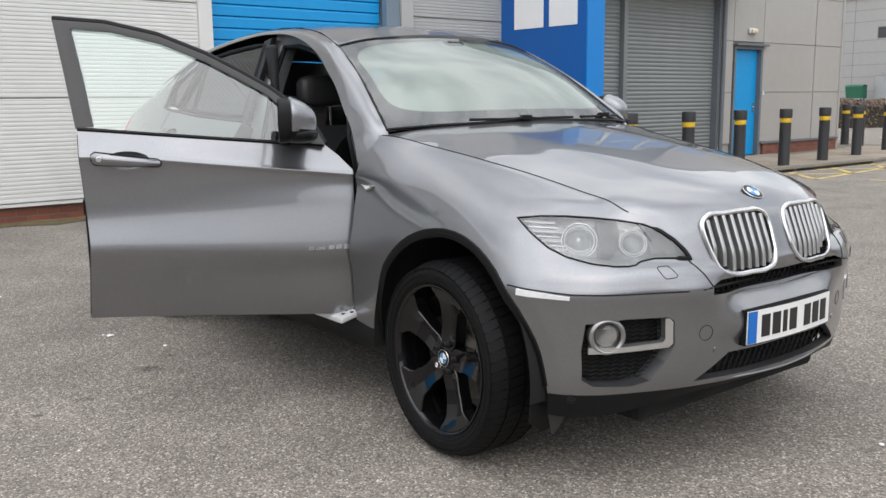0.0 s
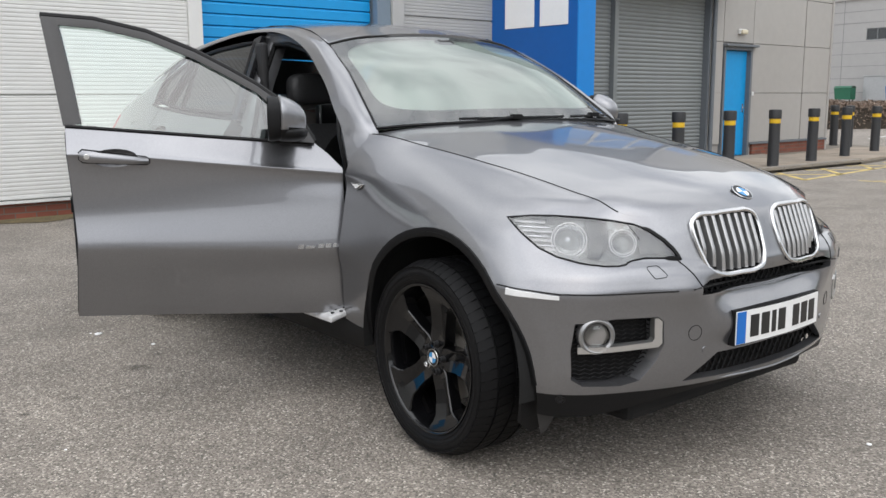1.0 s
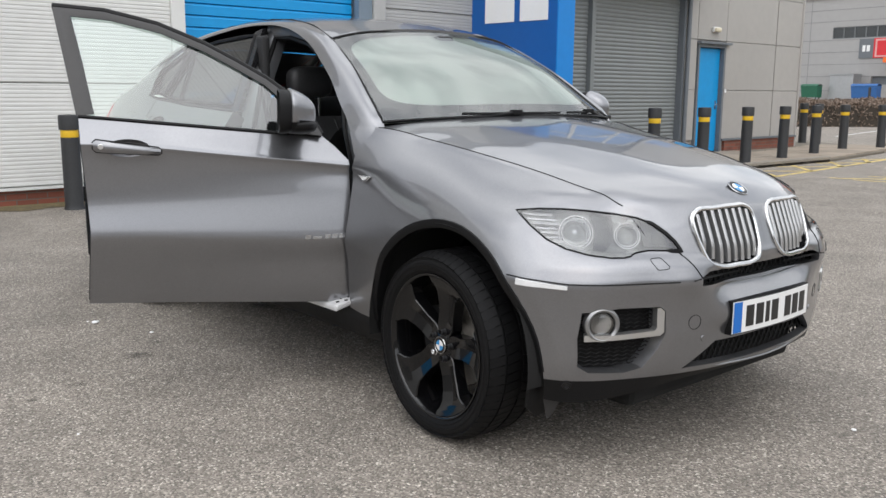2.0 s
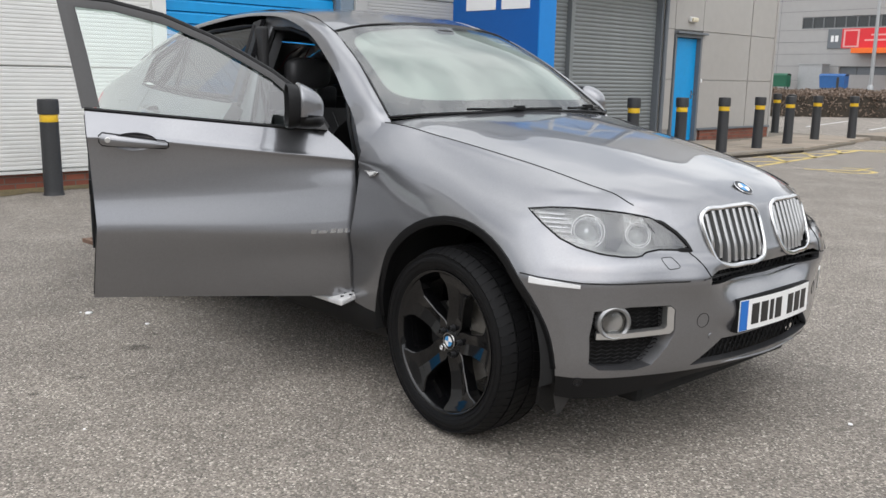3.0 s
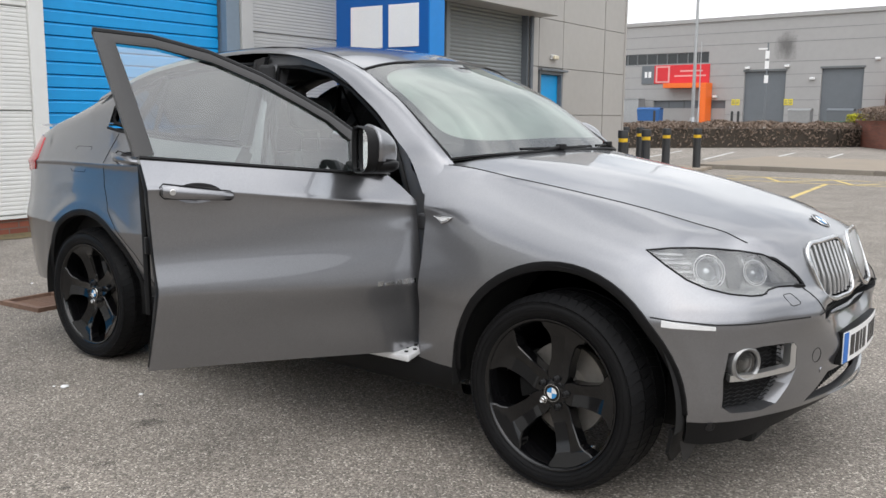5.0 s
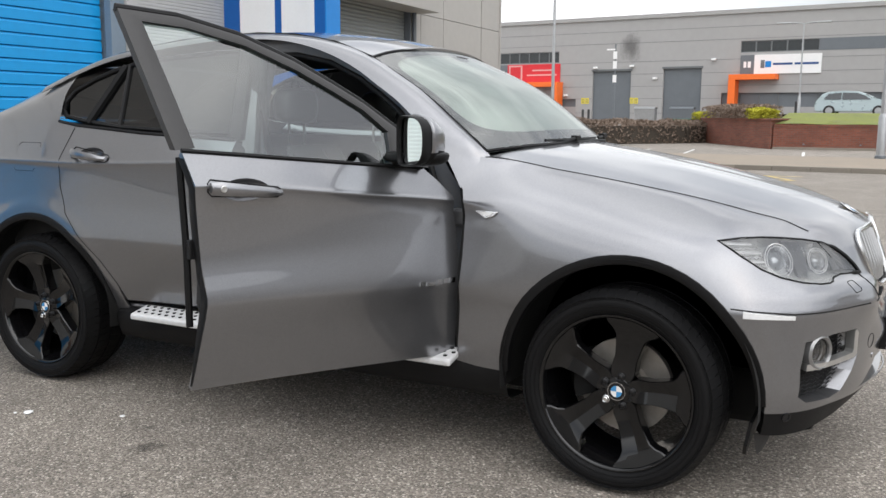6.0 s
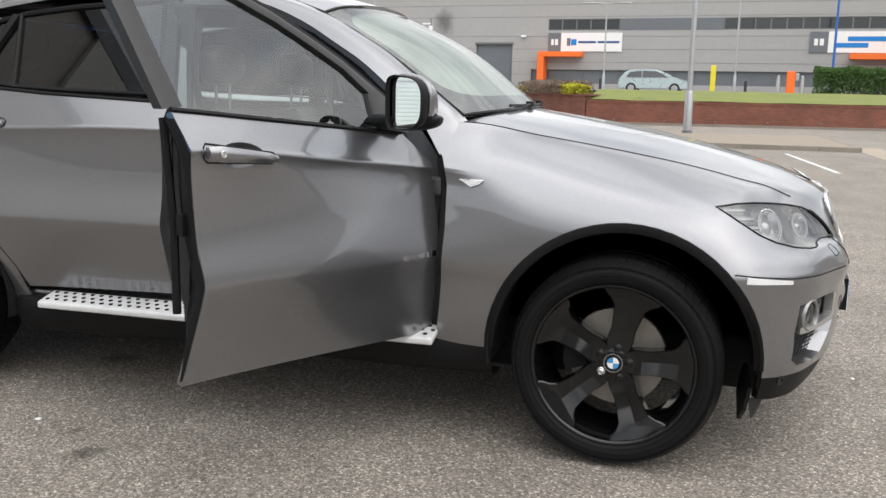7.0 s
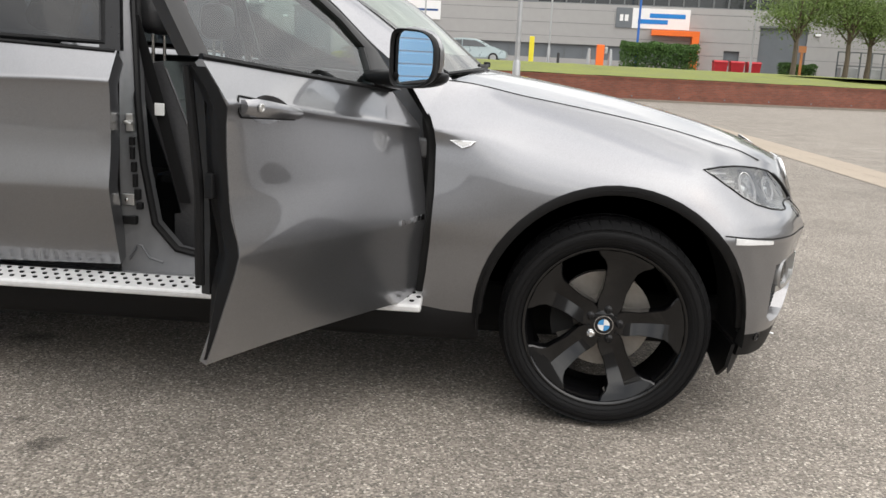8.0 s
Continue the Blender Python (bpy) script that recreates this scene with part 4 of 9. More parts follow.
# entrances framed in orange steel
for xa, xb, xv, z1 in ((-31.8, -27.6, -27.6, 4.35), (-12.35, -8.7, -11.8, 4.72), (11.6, 15.3, 15.3, 4.65)):
    p = thing("entrance_portal", "orange steel entrance canopy with one leg", "canopy", JM, group="orange entrance canopies")
    part("beam", made_box(xa, xb, -1.2, 0.0, z1 - 0.42, z1, 0.02), ORANGE, p)
    part("leg", made_box(xv - 0.55, xv, -1.2, -0.02, 0.3, z1 - 0.42, 0.02), ORANGE, p)


def unit_sign(x0, xm, x1, z0, z1, code, face, bars, label):
    s = thing("unit_sign", label, "sign", JM, group="unit signs")
    part("code_panel", made_box(x0, xm, -0.10, 0.0, z0, z1, 0.01), PANEL_DARK, s, "slate-grey code panel")
    part("name_panel", made_box(xm, x1, -0.102, 0.0, z0, z1, 0.01), face, s)
    cw = (xm - x0)
    for a, b in ((0.24, 0.44), (0.54, 0.76)):
        part("code_bar", made_box(x0 + cw * a, x0 + cw * b, -0.115, -0.10, z0 + (z1 - z0) * 0.34, z0 + (z1 - z0) * 0.66), WHITE, s, "plain white bar")
    for a, b, c, d, m in bars:
        part("name_bar", made_box(xm + (x1 - xm) * a, xm + (x1 - xm) * b, -0.116 - 0.004 * (m is RED), -0.102, z0 + (z1 - z0) * c, z0 + (z1 - z0) * d), m, s, "plain bar in place of the name")
    return s


PINK = material("pale_pink_vinyl", (0.70, 0.36, 0.35), 0.4)
NAVY = material("navy_vinyl", (0.02, 0.07, 0.22), 0.4)
unit_sign(-34.65, -33.35, -27.9, 4.37, 6.02, "", RED, [(0.03, 0.29, 0.05, 0.95, PINK), (0.06, 0.26, 0.13, 0.87, RED), (0.10, 0.22, 0.36, 0.62, PINK), (0.48, 0.88, 0.62, 0.70, PINK), (0.38, 0.94, 0.36, 0.44, PINK)], "red company sign with pale lettering bars")
unit_sign(-11.75, -10.65, -5.55, 4.77, 6.28, "", WHITE, [(0.10, 0.16, 0.30, 0.72, PANEL_DARK), (0.17, 0.26, 0.34, 0.66, BLUE_EDGE), (0.29, 0.58, 0.45, 0.56, NAVY), (0.61, 0.96, 0.45, 0.56, NAVY)], "white company sign with navy lettering bars")
unit_sign(8.75, 10.05, 14.54, 4.75, 6.32, "", WHITE, [(0.30, 0.92, 0.54, 0.76, BLUE_EDGE), (0.10, 0.62, 0.24, 0.46, BLUE_EDGE)], "white company sign with blue lettering bars")
for x, z in ((-24.4, 5.56), (-21.0, 5.63), (-18.87, 4.56), (-27.23, 3.17), (-13.9, 6.0), (24.3, 4.8)):
    fl = thing("flood_light", "small white wall floodlight on the far building", "light", JM @ pose(x, 0, z), group="wall floodlights")
    part("lamp_head", made_box(-0.19, 0.19, -0.30, -0.03, -0.09, 0.09, 0.04), WHITE, fl)
    part("bracket", made_box(-0.07, 0.07, -0.05, 0.0, -0.04, 0.16), STEEL, fl)

for x0 in (-25.74, -21.13):
    ws = thing("warning_sign", "pair of small yellow warning boards on the wall", "sign", JM @ pose(x0, 0, 2.42), group="yellow warning signs")
    for k in (0, 1):
        part("board", made_box(0.40 * k, 0.40 * k + 0.34, -0.03, 0.0, 0, 0.5), YELLOW, ws, "yellow board")
        for z in (0.10, 0.22, 0.34):
            part("text_bar", made_box(0.40 * k + 0.05, 0.40 * k + 0.29, -0.036, -0.03, z, z + 0.05), PANEL_DARK, ws, "plain dark bar")
soot = bmesh.new()
soot.faces.new([soot.verts.new((math.cos(2 * math.pi * i / 24), 0, math.sin(2 * math.pi * i / 24))) for i in range(24)])
tagged(part("soot_stain", soot, STAIN), "dark smoke stain on the pale wall above the loading door", "stain", kind="stuff").matrix_basis = JM @ pose(-21.2, -0.03, 7.2) @ Matrix.Diagonal((1.3, 1, 1.7, 1))

# ---- lamp posts and poles ----
def lamp_post(x, y, z, h, arms, r=0.075):
    p = thing("street_lamp", "galvanised steel street lamp column", "street lamp", pose(x, y, z), group="street lamps")
    part("sleeve", lathe(bmesh.new(), [(r * 1.55, 0), (r * 1.5, 1.25), (r * 1.1, 1.35)], 14), STEEL, p, smooth=True)
    part("base_collar", lathe(bmesh.new(), [(r * 1.9, 0), (r * 1.9, 0.09), (r * 1.6, 0.11)], 14), PANEL_DARK, p, "dark base collar")
    part("pole", lathe(bmesh.new(), [(r, 1.3), (r * 0.62, h)], 12), STEEL, p, smooth=True)
    for s in arms:
        bm = bmesh.new()
        tube(bm, [(0, 0, h - 0.05), (s * 0.5, 0, h + 0.03), (s * 0.9, 0, h + 0.03)], 0.03)
        part("arm", bm, STEEL, p)
        part("lantern", made_box(min(s * 0.8, s * 1.7), max(s * 0.8, s * 1.7), -0.14, 0.14, h - 0.02, h + 0.08, 0.03), STEEL, p, smooth=True)
    return p


lamp_post(0.15, 26.2, 0.1, 9.5, (-1, 1), 0.085)
lamp_post(-5.9, 62, 1.4, 6.2, (-1, 1), 0.07)
lamp_post(-14.73, 38.0, 0.0, 10.5, (1,), 0.085)
lamp_post(-25.2, 66, 0.8, 6.4, (), 0.05)
lamp_post(3.0, 61, 1.4, 10.0, (1,), 0.07)
lamp_post(17.3, 62, 1.4, 10.0, (-1,), 0.06)
flag = thing("sign_pole", "thin dark pole carrying small white plates", "pole", pose(-18.8, 62, 0.8))
part("pole", lathe(bmesh.new(), [(0.07, 0), (0.05, 5.8)], 8), PANEL_DARK, flag)
for z in (3.0, 4.0, 4.7):
    part("plate", made_box(-0.14, 0.14, -0.09, -0.06, z, z + 0.55), WHITE, flag, "small white plate")
part("bracket", made_box(-0.65, 0, -0.05, 0.05, 5.35, 5.45), WHITE, flag)
bp = thing("blue_pole", "dark blue flag pole in front of the far units", "pole", pose(9.4, 63, 1.4))
part("pole", lathe(bmesh.new(), [(0.13, 0), (0.13, 0.9), (0.09, 1.0), (0.07, 8.5)], 10), BLUE_SIGN, bp, smooth=True)
yp = thing("height_post", "tall yellow painted marker post", "post", pose(1.24, 45.2, 1.45))
part("post", made_box(-0.13, 0.13, -0.1, 0.1, 0, 1.42, 0.03), YELLOW, yp)
part("foot", made_box(-0.2, 0.2, -0.16, 0.16, -0.05, 0.04), PANEL_DARK, yp)
op = thing("ticket_post", "orange barrier control post", "post", pose(6.48, 60, 1.45))
part("post", made_box(-0.26, 0.26, -0.2, 0.2, 0, 1.58, 0.04), ORANGE, op)
part("head", made_box(0.26, 0.50, -0.15, 0.15, 0.95, 1.45, 0.07), STEEL, op)


for x in (5.72, 7.2):
    gp = thing("guard_post", "pale galvanised guard post on the grass bank", "post", pose(x, 60, 1.45), group="galvanised guard posts")
    part("post", lathe(bmesh.new(), [(0.16, 0), (0.15, 0.6), (0.09, 1.25), (0.0, 1.32)], 12), STEEL, gp, smooth=True)

# ---- bins, cabinet, cages ----
def wheelie(x, y, z, w, mat, label, rz=0):
    b = thing("waste_bin", label, "bin", pose(x, y, z, 0, 0, rz), group="waste bins")
    bm = bmesh.new()
    outline(bm, [(-w / 2, -0.38, 0.16), (w / 2, -0.38, 0.16), (w / 2 + 0.06, -0.5, 1.15), (-w / 2 - 0.06, -0.5, 1.15)], (0, 0.85, 0))
    part("body", bm, mat, b)
    bm = bmesh.new()
    sheet(bm, 8, 4, lambda u, v: (-w / 2 - 0.08 + (w + 0.16) * u, -0.54 + 0.98 * v, 1.16 + 0.16 * math.sin(math.pi * v) ** 0.7))
    part("lid", bm, mat, b, smooth=True)
    for sx in (-1, 1):
        for sy in (-0.25, 0.3):
            part("wheel", lathe(bmesh.new(), [(0.08, -0.03), (0.08, 0.03)], 12, "x"), BOLLARD, b).matrix_basis = pose(sx * w * 0.4, sy, 0.08)
    return b


wheelie(-31.7, 71.5, 0.85, 2.0, BLUE_BIN, "large blue four-wheel waste bin")
wheelie(-37.4, 73.5, 0.85, 1.4, GREEN_BIN, "dark green four-wheel waste bin")
wheelie(-18.6, 70.5, 0.8, 1.6, STEEL, "grey steel waste bin with rounded lid")
wheelie(-15.6, 70.5, 0.8, 1.8, PANEL_DARK, "dark grey waste bin by the loading door")
for x in (15.75, 16.95, 18.15):
    wheelie(x, 64.5, 1.45, 0.85, RED_BIN, "red four-wheel waste bin").scale = (1, 1, 0.76)
cab = thing("utility_cabinet", "grey steel utility cabinet by the far wall", "cabinet", JM @ pose(-35.0, -1.2, 0.8))
part("body", made_box(-1.1, 1.1, -0.6, 0.6, 0, 2.15, 0.03), STEEL, cab)
part("cap", made_box(-1.16, 1.16, -0.66, 0.66, 2.15, 2.22), STEEL, cab)
gbox = thing("green_cabinet", "small dark green street cabinet", "cabinet", pose(-10.0, 44.8, 0.0))
part("body", made_box(-0.5, 0.5, -0.25, 0.25, 0, 1.15, 0.03), GREEN_BIN, gbox)
part("top", made_box(-0.54, 0.54, -0.29, 0.29, 1.15, 1.22, 0.02), GREEN_BIN, gbox)
cage = thing("mesh_cage", "black steel cage of racks in the far yard", "cage", pose(27.0, 63.5, 1.45))
for i in range(9):
    part("upright", made_box(-3.2 + 0.8 * i - 0.04, -3.2 + 0.8 * i + 0.04, -0.04, 0.04, 0, 2.0), PANEL_DARK, cage)
for z in (0.05, 1.0, 1.95):
    part("rail", made_box(-3.24, 3.24, -0.03, 0.03, z, z + 0.08), PANEL_DARK, cage)
for i in range(3):
    part("stored_unit", made_box(-2.8 + 2.0 * i, -1.4 + 2.0 * i, 0.3, 1.2, 0, 0.9, 0.03), STEEL, cage, "pale stored appliance")
ob2 = thing("orange_sign_post", "orange-brown timber post with a small board", "sign", pose(18.5, 55.0, 1.5))
TIMBER = material("orange_brown_timber", (0.34, 0.13, 0.045), 0.7, var=0.2, scale=6)
part("post", made_box(-0.07, 0.07, -0.06, 0.06, 0, 1.9), TIMBER, ob2)
part("board", made_box(-0.24, 0.24, -0.08, -0.06, 1.5, 1.9), TIMBER, ob2)
for x, y in ((-28.9, 66), (-23.2, 68), (-22.7, 68), (-6.5, 66), (4.0, 66), (-13.0, 68), (-0.9, 66)):
    bl = thing("short_post", "short black bollard by the far units", "bollard", pose(x, y, 0.8 if x < -12 else 1.4), group="far bollards")
    part("post", lathe(bmesh.new(), [(0.10, 0), (0.10, 1.0), (0.07, 1.06)], 10), BOLLARD, bl)


# ---- far parked car ----
TYRE_FAR = material("black_rubber_far", (0.02, 0.02, 0.02), 0.8, var=0.1)
suv = thing("parked_car", "pale silver-blue estate car parked on the bank", "car", pose(-2.2, 58.2, 1.42, 0, 0, -4))
prof = [(-2.25, 0.35), (-2.28, 0.75), (-2.15, 1.0), (-1.85, 1.35), (-1.5, 1.5), (-0.6, 1.56), (0.2, 1.52), (0.65, 1.36), (1.15, 1.05), (1.9, 0.92), (2.25, 0.75), (2.3, 0.45), (2.2, 0.28), (-2.1, 0.28)]
bm = bmesh.new()
outline(bm, [(x, -0.92, z) for x, z in prof], (0, 1.84, 0))
for v in bm.verts:
    if v.co.z > 1.0:
        v.co.y *= 1 - 0.42 * (v.co.z - 1.0)
bmesh.ops.bevel(bm, geom=[e for e in bm.edges if abs(e.verts[0].co.y - e.verts[1].co.y) < 0.3], offset=0.05, segments=2, affect="EDGES")
part("body", bm, SILVER_PAINT, suv, smooth=True, angle=50)
for pts in ([(-1.75, 1.05), (-1.5, 1.36), (-0.75, 1.45), (-0.75, 1.03)], [(-0.68, 1.03), (-0.68, 1.45), (0.15, 1.42), (0.55, 1.28), (0.95, 1.03)]):
    for s in (-1, 1):
        bm = bmesh.new()
        outline(bm, [(x, s * (0.925 * (1 - 0.42 * (z - 1.0)) + 0.004), z) for x, z in pts], (0, s * 0.006, 0))
        part("side_window", bm, DARK_GLASS, suv)
for x in (-1.4, 1.4):
    for s in (-1, 1):
        w = part("wheel", lathe(bmesh.new(), [(0.2, -0.1), (0.33, -0.1), (0.34, -0.05), (0.34, 0.05), (0.33, 0.1), (0.2, 0.1)], 24, "y"), TYRE_FAR, suv, smooth=True)
        w.matrix_basis = pose(x, s * 0.86, 0.33)
        part("rim", lathe(bmesh.new(), [(0.0, -0.11), (0.21, -0.105), (0.21, 0.105), (0.0, 0.11)], 20, "y"), STEEL, w, "silver alloy rim")

# ---- the car: x towards its nose, the front axle over the origin ----
def paint_material():
    m = bpy.data.materials.new("space_grey_metallic_paint")
    m.use_nodes = True
    n, l = m.node_tree.nodes, m.node_tree.links
    b = n["Principled BSDF"]
    tc = n.new("ShaderNodeTexCoord")
    fl, dirt = n.new("ShaderNodeTexVoronoi"), n.new("ShaderNodeTexNoise")
    fl.inputs["Scale"].default_value = 900
    dirt.inputs["Scale"].default_value, dirt.inputs["Detail"].default_value = 2.2, 6
    l.new(tc.outputs["Object"], fl.inputs["Vector"])
    l.new(tc.outputs["Object"], dirt.inputs["Vector"])
    sep = n.new("ShaderNodeSeparateColor")
    l.new(fl.outputs["Color"], sep.inputs[0])
    mr = n.new("ShaderNodeMapRange")
    mr.inputs["To Min"].default_value, mr.inputs["To Max"].default_value = 0.86, 1.14
    l.new(sep.outputs[0], mr.inputs["Value"])
    hs = n.new("ShaderNodeHueSaturation")
    hs.inputs["Color"].default_value = (0.215, 0.217, 0.228, 1)
    l.new(mr.outputs["Result"], hs.inputs["Value"])
    l.new(hs.outputs["Color"], b.inputs["Base Color"])
    rr = n.new("ShaderNodeMapRange")
    rr.inputs["To Min"].default_value, rr.inputs["To Max"].default_value = 0.26, 0.31
    l.new(dirt.outputs["Fac"], rr.inputs["Value"])
    l.new(rr.outputs["Result"], b.inputs["Roughness"])
    b.inputs["Metallic"].default_value = 0.82
    b.inputs["Coat Weight"].default_value = 1.0
    b.inputs["Coat IOR"].default_value = 1.6
    cr = n.new("ShaderNodeMapRange")
    cr.inputs["To Min"].default_value, cr.inputs["To Max"].default_value = 0.008, 0.025
    l.new(dirt.outputs["Fac"], cr.inputs["Value"])
    l.new(cr.outputs["Result"], b.inputs["Coat Roughness"])
    return m


PAINT = paint_material()
TRIM = material("black_textured_plastic", (0.006, 0.006, 0.0065), 0.5, spec=0.22, var=0.15, scale=4, fine=120, bump=0.06)
RUBBER = material("tyre_rubber", (0.008, 0.008, 0.0085), 0.5, spec=0.14, var=0.2, scale=5, fine=90, bump=0.1)
BLACK_GLOSS = material("gloss_black_paint", (0.010, 0.010, 0.011), 0.25, var=0.1, spec=0.35)
RIM = material("satin_gloss_black_alloy", (0.004, 0.004, 0.0045), 0.08, var=0.15, scale=8, spec=0.5)
FRAME = material("weathered_black_frame", (0.022, 0.021, 0.021), 0.42, var=0.12, scale=5, fine=60, spec=0.5)
CHROME = material("satin_chrome", (0.66, 0.66, 0.66), 0.17, metal=1.0, var=0.03)
SATIN = material("satin_silver_trim", (0.62, 0.62, 0.61), 0.34, metal=0.9, var=0.04)
# duller body paint, darkened so the doorway's shade sits in the colour
JAMB = material("shaded_grey_jamb_paint", (0.13, 0.132, 0.138), 0.42, metal=0.55, var=0.08, scale=5)
BOARD = material("brushed_aluminium_tread", (0.70, 0.70, 0.70), 0.5, metal=0.3, var=0.08, scale=10)
SLAT = material("silver_grille_slat", (0.44, 0.44, 0.44), 0.33, metal=0.8, var=0.05)
LINER = material("dark_wheel_liner", (0.004, 0.004, 0.004), 0.95, var=0.2)
DISC = material("brake_disc_steel", (0.30, 0.28, 0.255), 0.45, metal=0.6, var=0.15, scale=8)
LEATHER = material("black_leather", (0.036, 0.036, 0.038), 0.42, var=0.2, scale=6, fine=80, bump=0.15)
CARPET = material("black_carpet", (0.012, 0.012, 0.012), 0.95, var=0.2)
DASH = material("dark_dashboard", (0.018, 0.018, 0.019), 0.7, var=0.1, fine=120, bump=0.08)
HEADLINER = material("dark_grey_headliner", (0.06, 0.06, 0.058), 0.9, var=0.05)
GLASS_CLEAR = glass("clear_greenish_glass", (0.70, 0.83, 0.79), ior=2.2)
GLASS_SCREEN = glass("windscreen_glass", (0.80, 0.88, 0.85), ior=2.5, film_mix=0.03)
# pale diffuse film: the windscreen's haze and sky glare put into colour
GLASS_HAZE = glass("painted_haze_film", (0.80, 0.86, 0.83), ior=1.2, film_mix=0.75)
GLASS_DARK = glass("dark_privacy_glass", (0.08, 0.10, 0.115), ior=1.75)
GLASS_LAMP = glass("clear_lamp_lens", (0.95, 0.96, 0.97), ior=2.1)
LAMP_RED = material("red_lamp_lens", (0.42, 0.015, 0.02), 0.12, var=0.1, coat=0.6)
LAMP_WHITE = material("frosted_white_lamp", (0.70, 0.70, 0.70), 0.2, var=0.1, coat=0.6)
LAMP_BOWL = material("silvered_lamp_bowl", (0.50, 0.50, 0.51), 0.25, metal=0.9, var=0.1, scale=20)
LAMP_DARK = material("grey_lamp_bezel", (0.60, 0.61, 0.60), 0.24, metal=0.55, var=0.2, scale=14)
FOG_RING = material("grey_fog_lamp_ring", (0.30, 0.30, 0.30), 0.3, metal=0.7, var=0.08)
LAMP_INNER = material("smoked_lamp_bezel", (0.11, 0.112, 0.115), 0.3, var=0.2, scale=14)
LAMP_LENS = material("projector_lens_glass", (0.30, 0.315, 0.32), 0.06, metal=0.55, var=0.25, scale=25, coat=0.8)
MIRROR = material("mirror_glass", (0.85, 0.88, 0.90), 0.01, metal=1.0, var=0.01, rvar=0.0)
PLATE_WHITE = material("white_number_plate", (0.78, 0.78, 0.77), 0.35, var=0.03)
PLATE_BLUE = material("blue_plate_band", (0.01, 0.14, 0.50), 0.35, var=0.05)
PLATE_BLACK = material("black_plate_ink", (0.015, 0.015, 0.015), 0.4, var=0.05)
BADGE_BLUE = material("badge_blue", (0.05, 0.26, 0.55), 0.25, var=0.03, coat=0.5)

car = thing("car", "space-grey coupe-style off-roader, driver's door wide open", "car")
ARRAY = np.array


def blend(P, T, t, tame=False):
    """Smooth curve through P (first axis) at parameters T, at new parameters t."""
    P, T, t = np.asarray(P, float), np.asarray(T, float), np.asarray(t, float)
    h = np.diff(T)
    sh = (-1,) + (1,) * (P.ndim - 1)
    d = np.diff(P, axis=0) / h.reshape(sh)
    m = np.empty_like(P)
    m[0], m[-1] = d[0], d[-1]
    a, b = h[:-1].reshape(sh), h[1:].reshape(sh)
    m[1:-1] = (d[:-1] * b + d[1:] * a) / (a + b)
    if tame:
        s = np.linalg.norm(d, axis=-1, keepdims=True)
        cap = 1.8 * np.minimum(s[:-1], s[1:]) + 1e-9
        m[1:-1] *= np.minimum(1, cap / (np.linalg.norm(m[1:-1], axis=-1, keepdims=True) + 1e-9))
    i = np.clip(np.searchsorted(T, t, side="right") - 1, 0, len(T) - 2)
    w = ((t - T[i]) / h[i]).reshape(sh)
    hh = h[i].reshape(sh)
    return (2 * w**3 - 3 * w**2 + 1) * P[i] + (w**3 - 2 * w**2 + w) * m[i] * hh + (3 * w**2 - 2 * w**3) * P[i + 1] + (w**3 - w**2) * m[i + 1] * hh


def chords(L):
    """Mean running length along the first axis, from 0 to 1."""
    s = np.linalg.norm(np.diff(L, axis=0), axis=-1)
    s = s.reshape(len(L) - 1, -1).mean(axis=1)
    c = np.concatenate([[0], np.cumsum(s)])
    return c / c[-1]


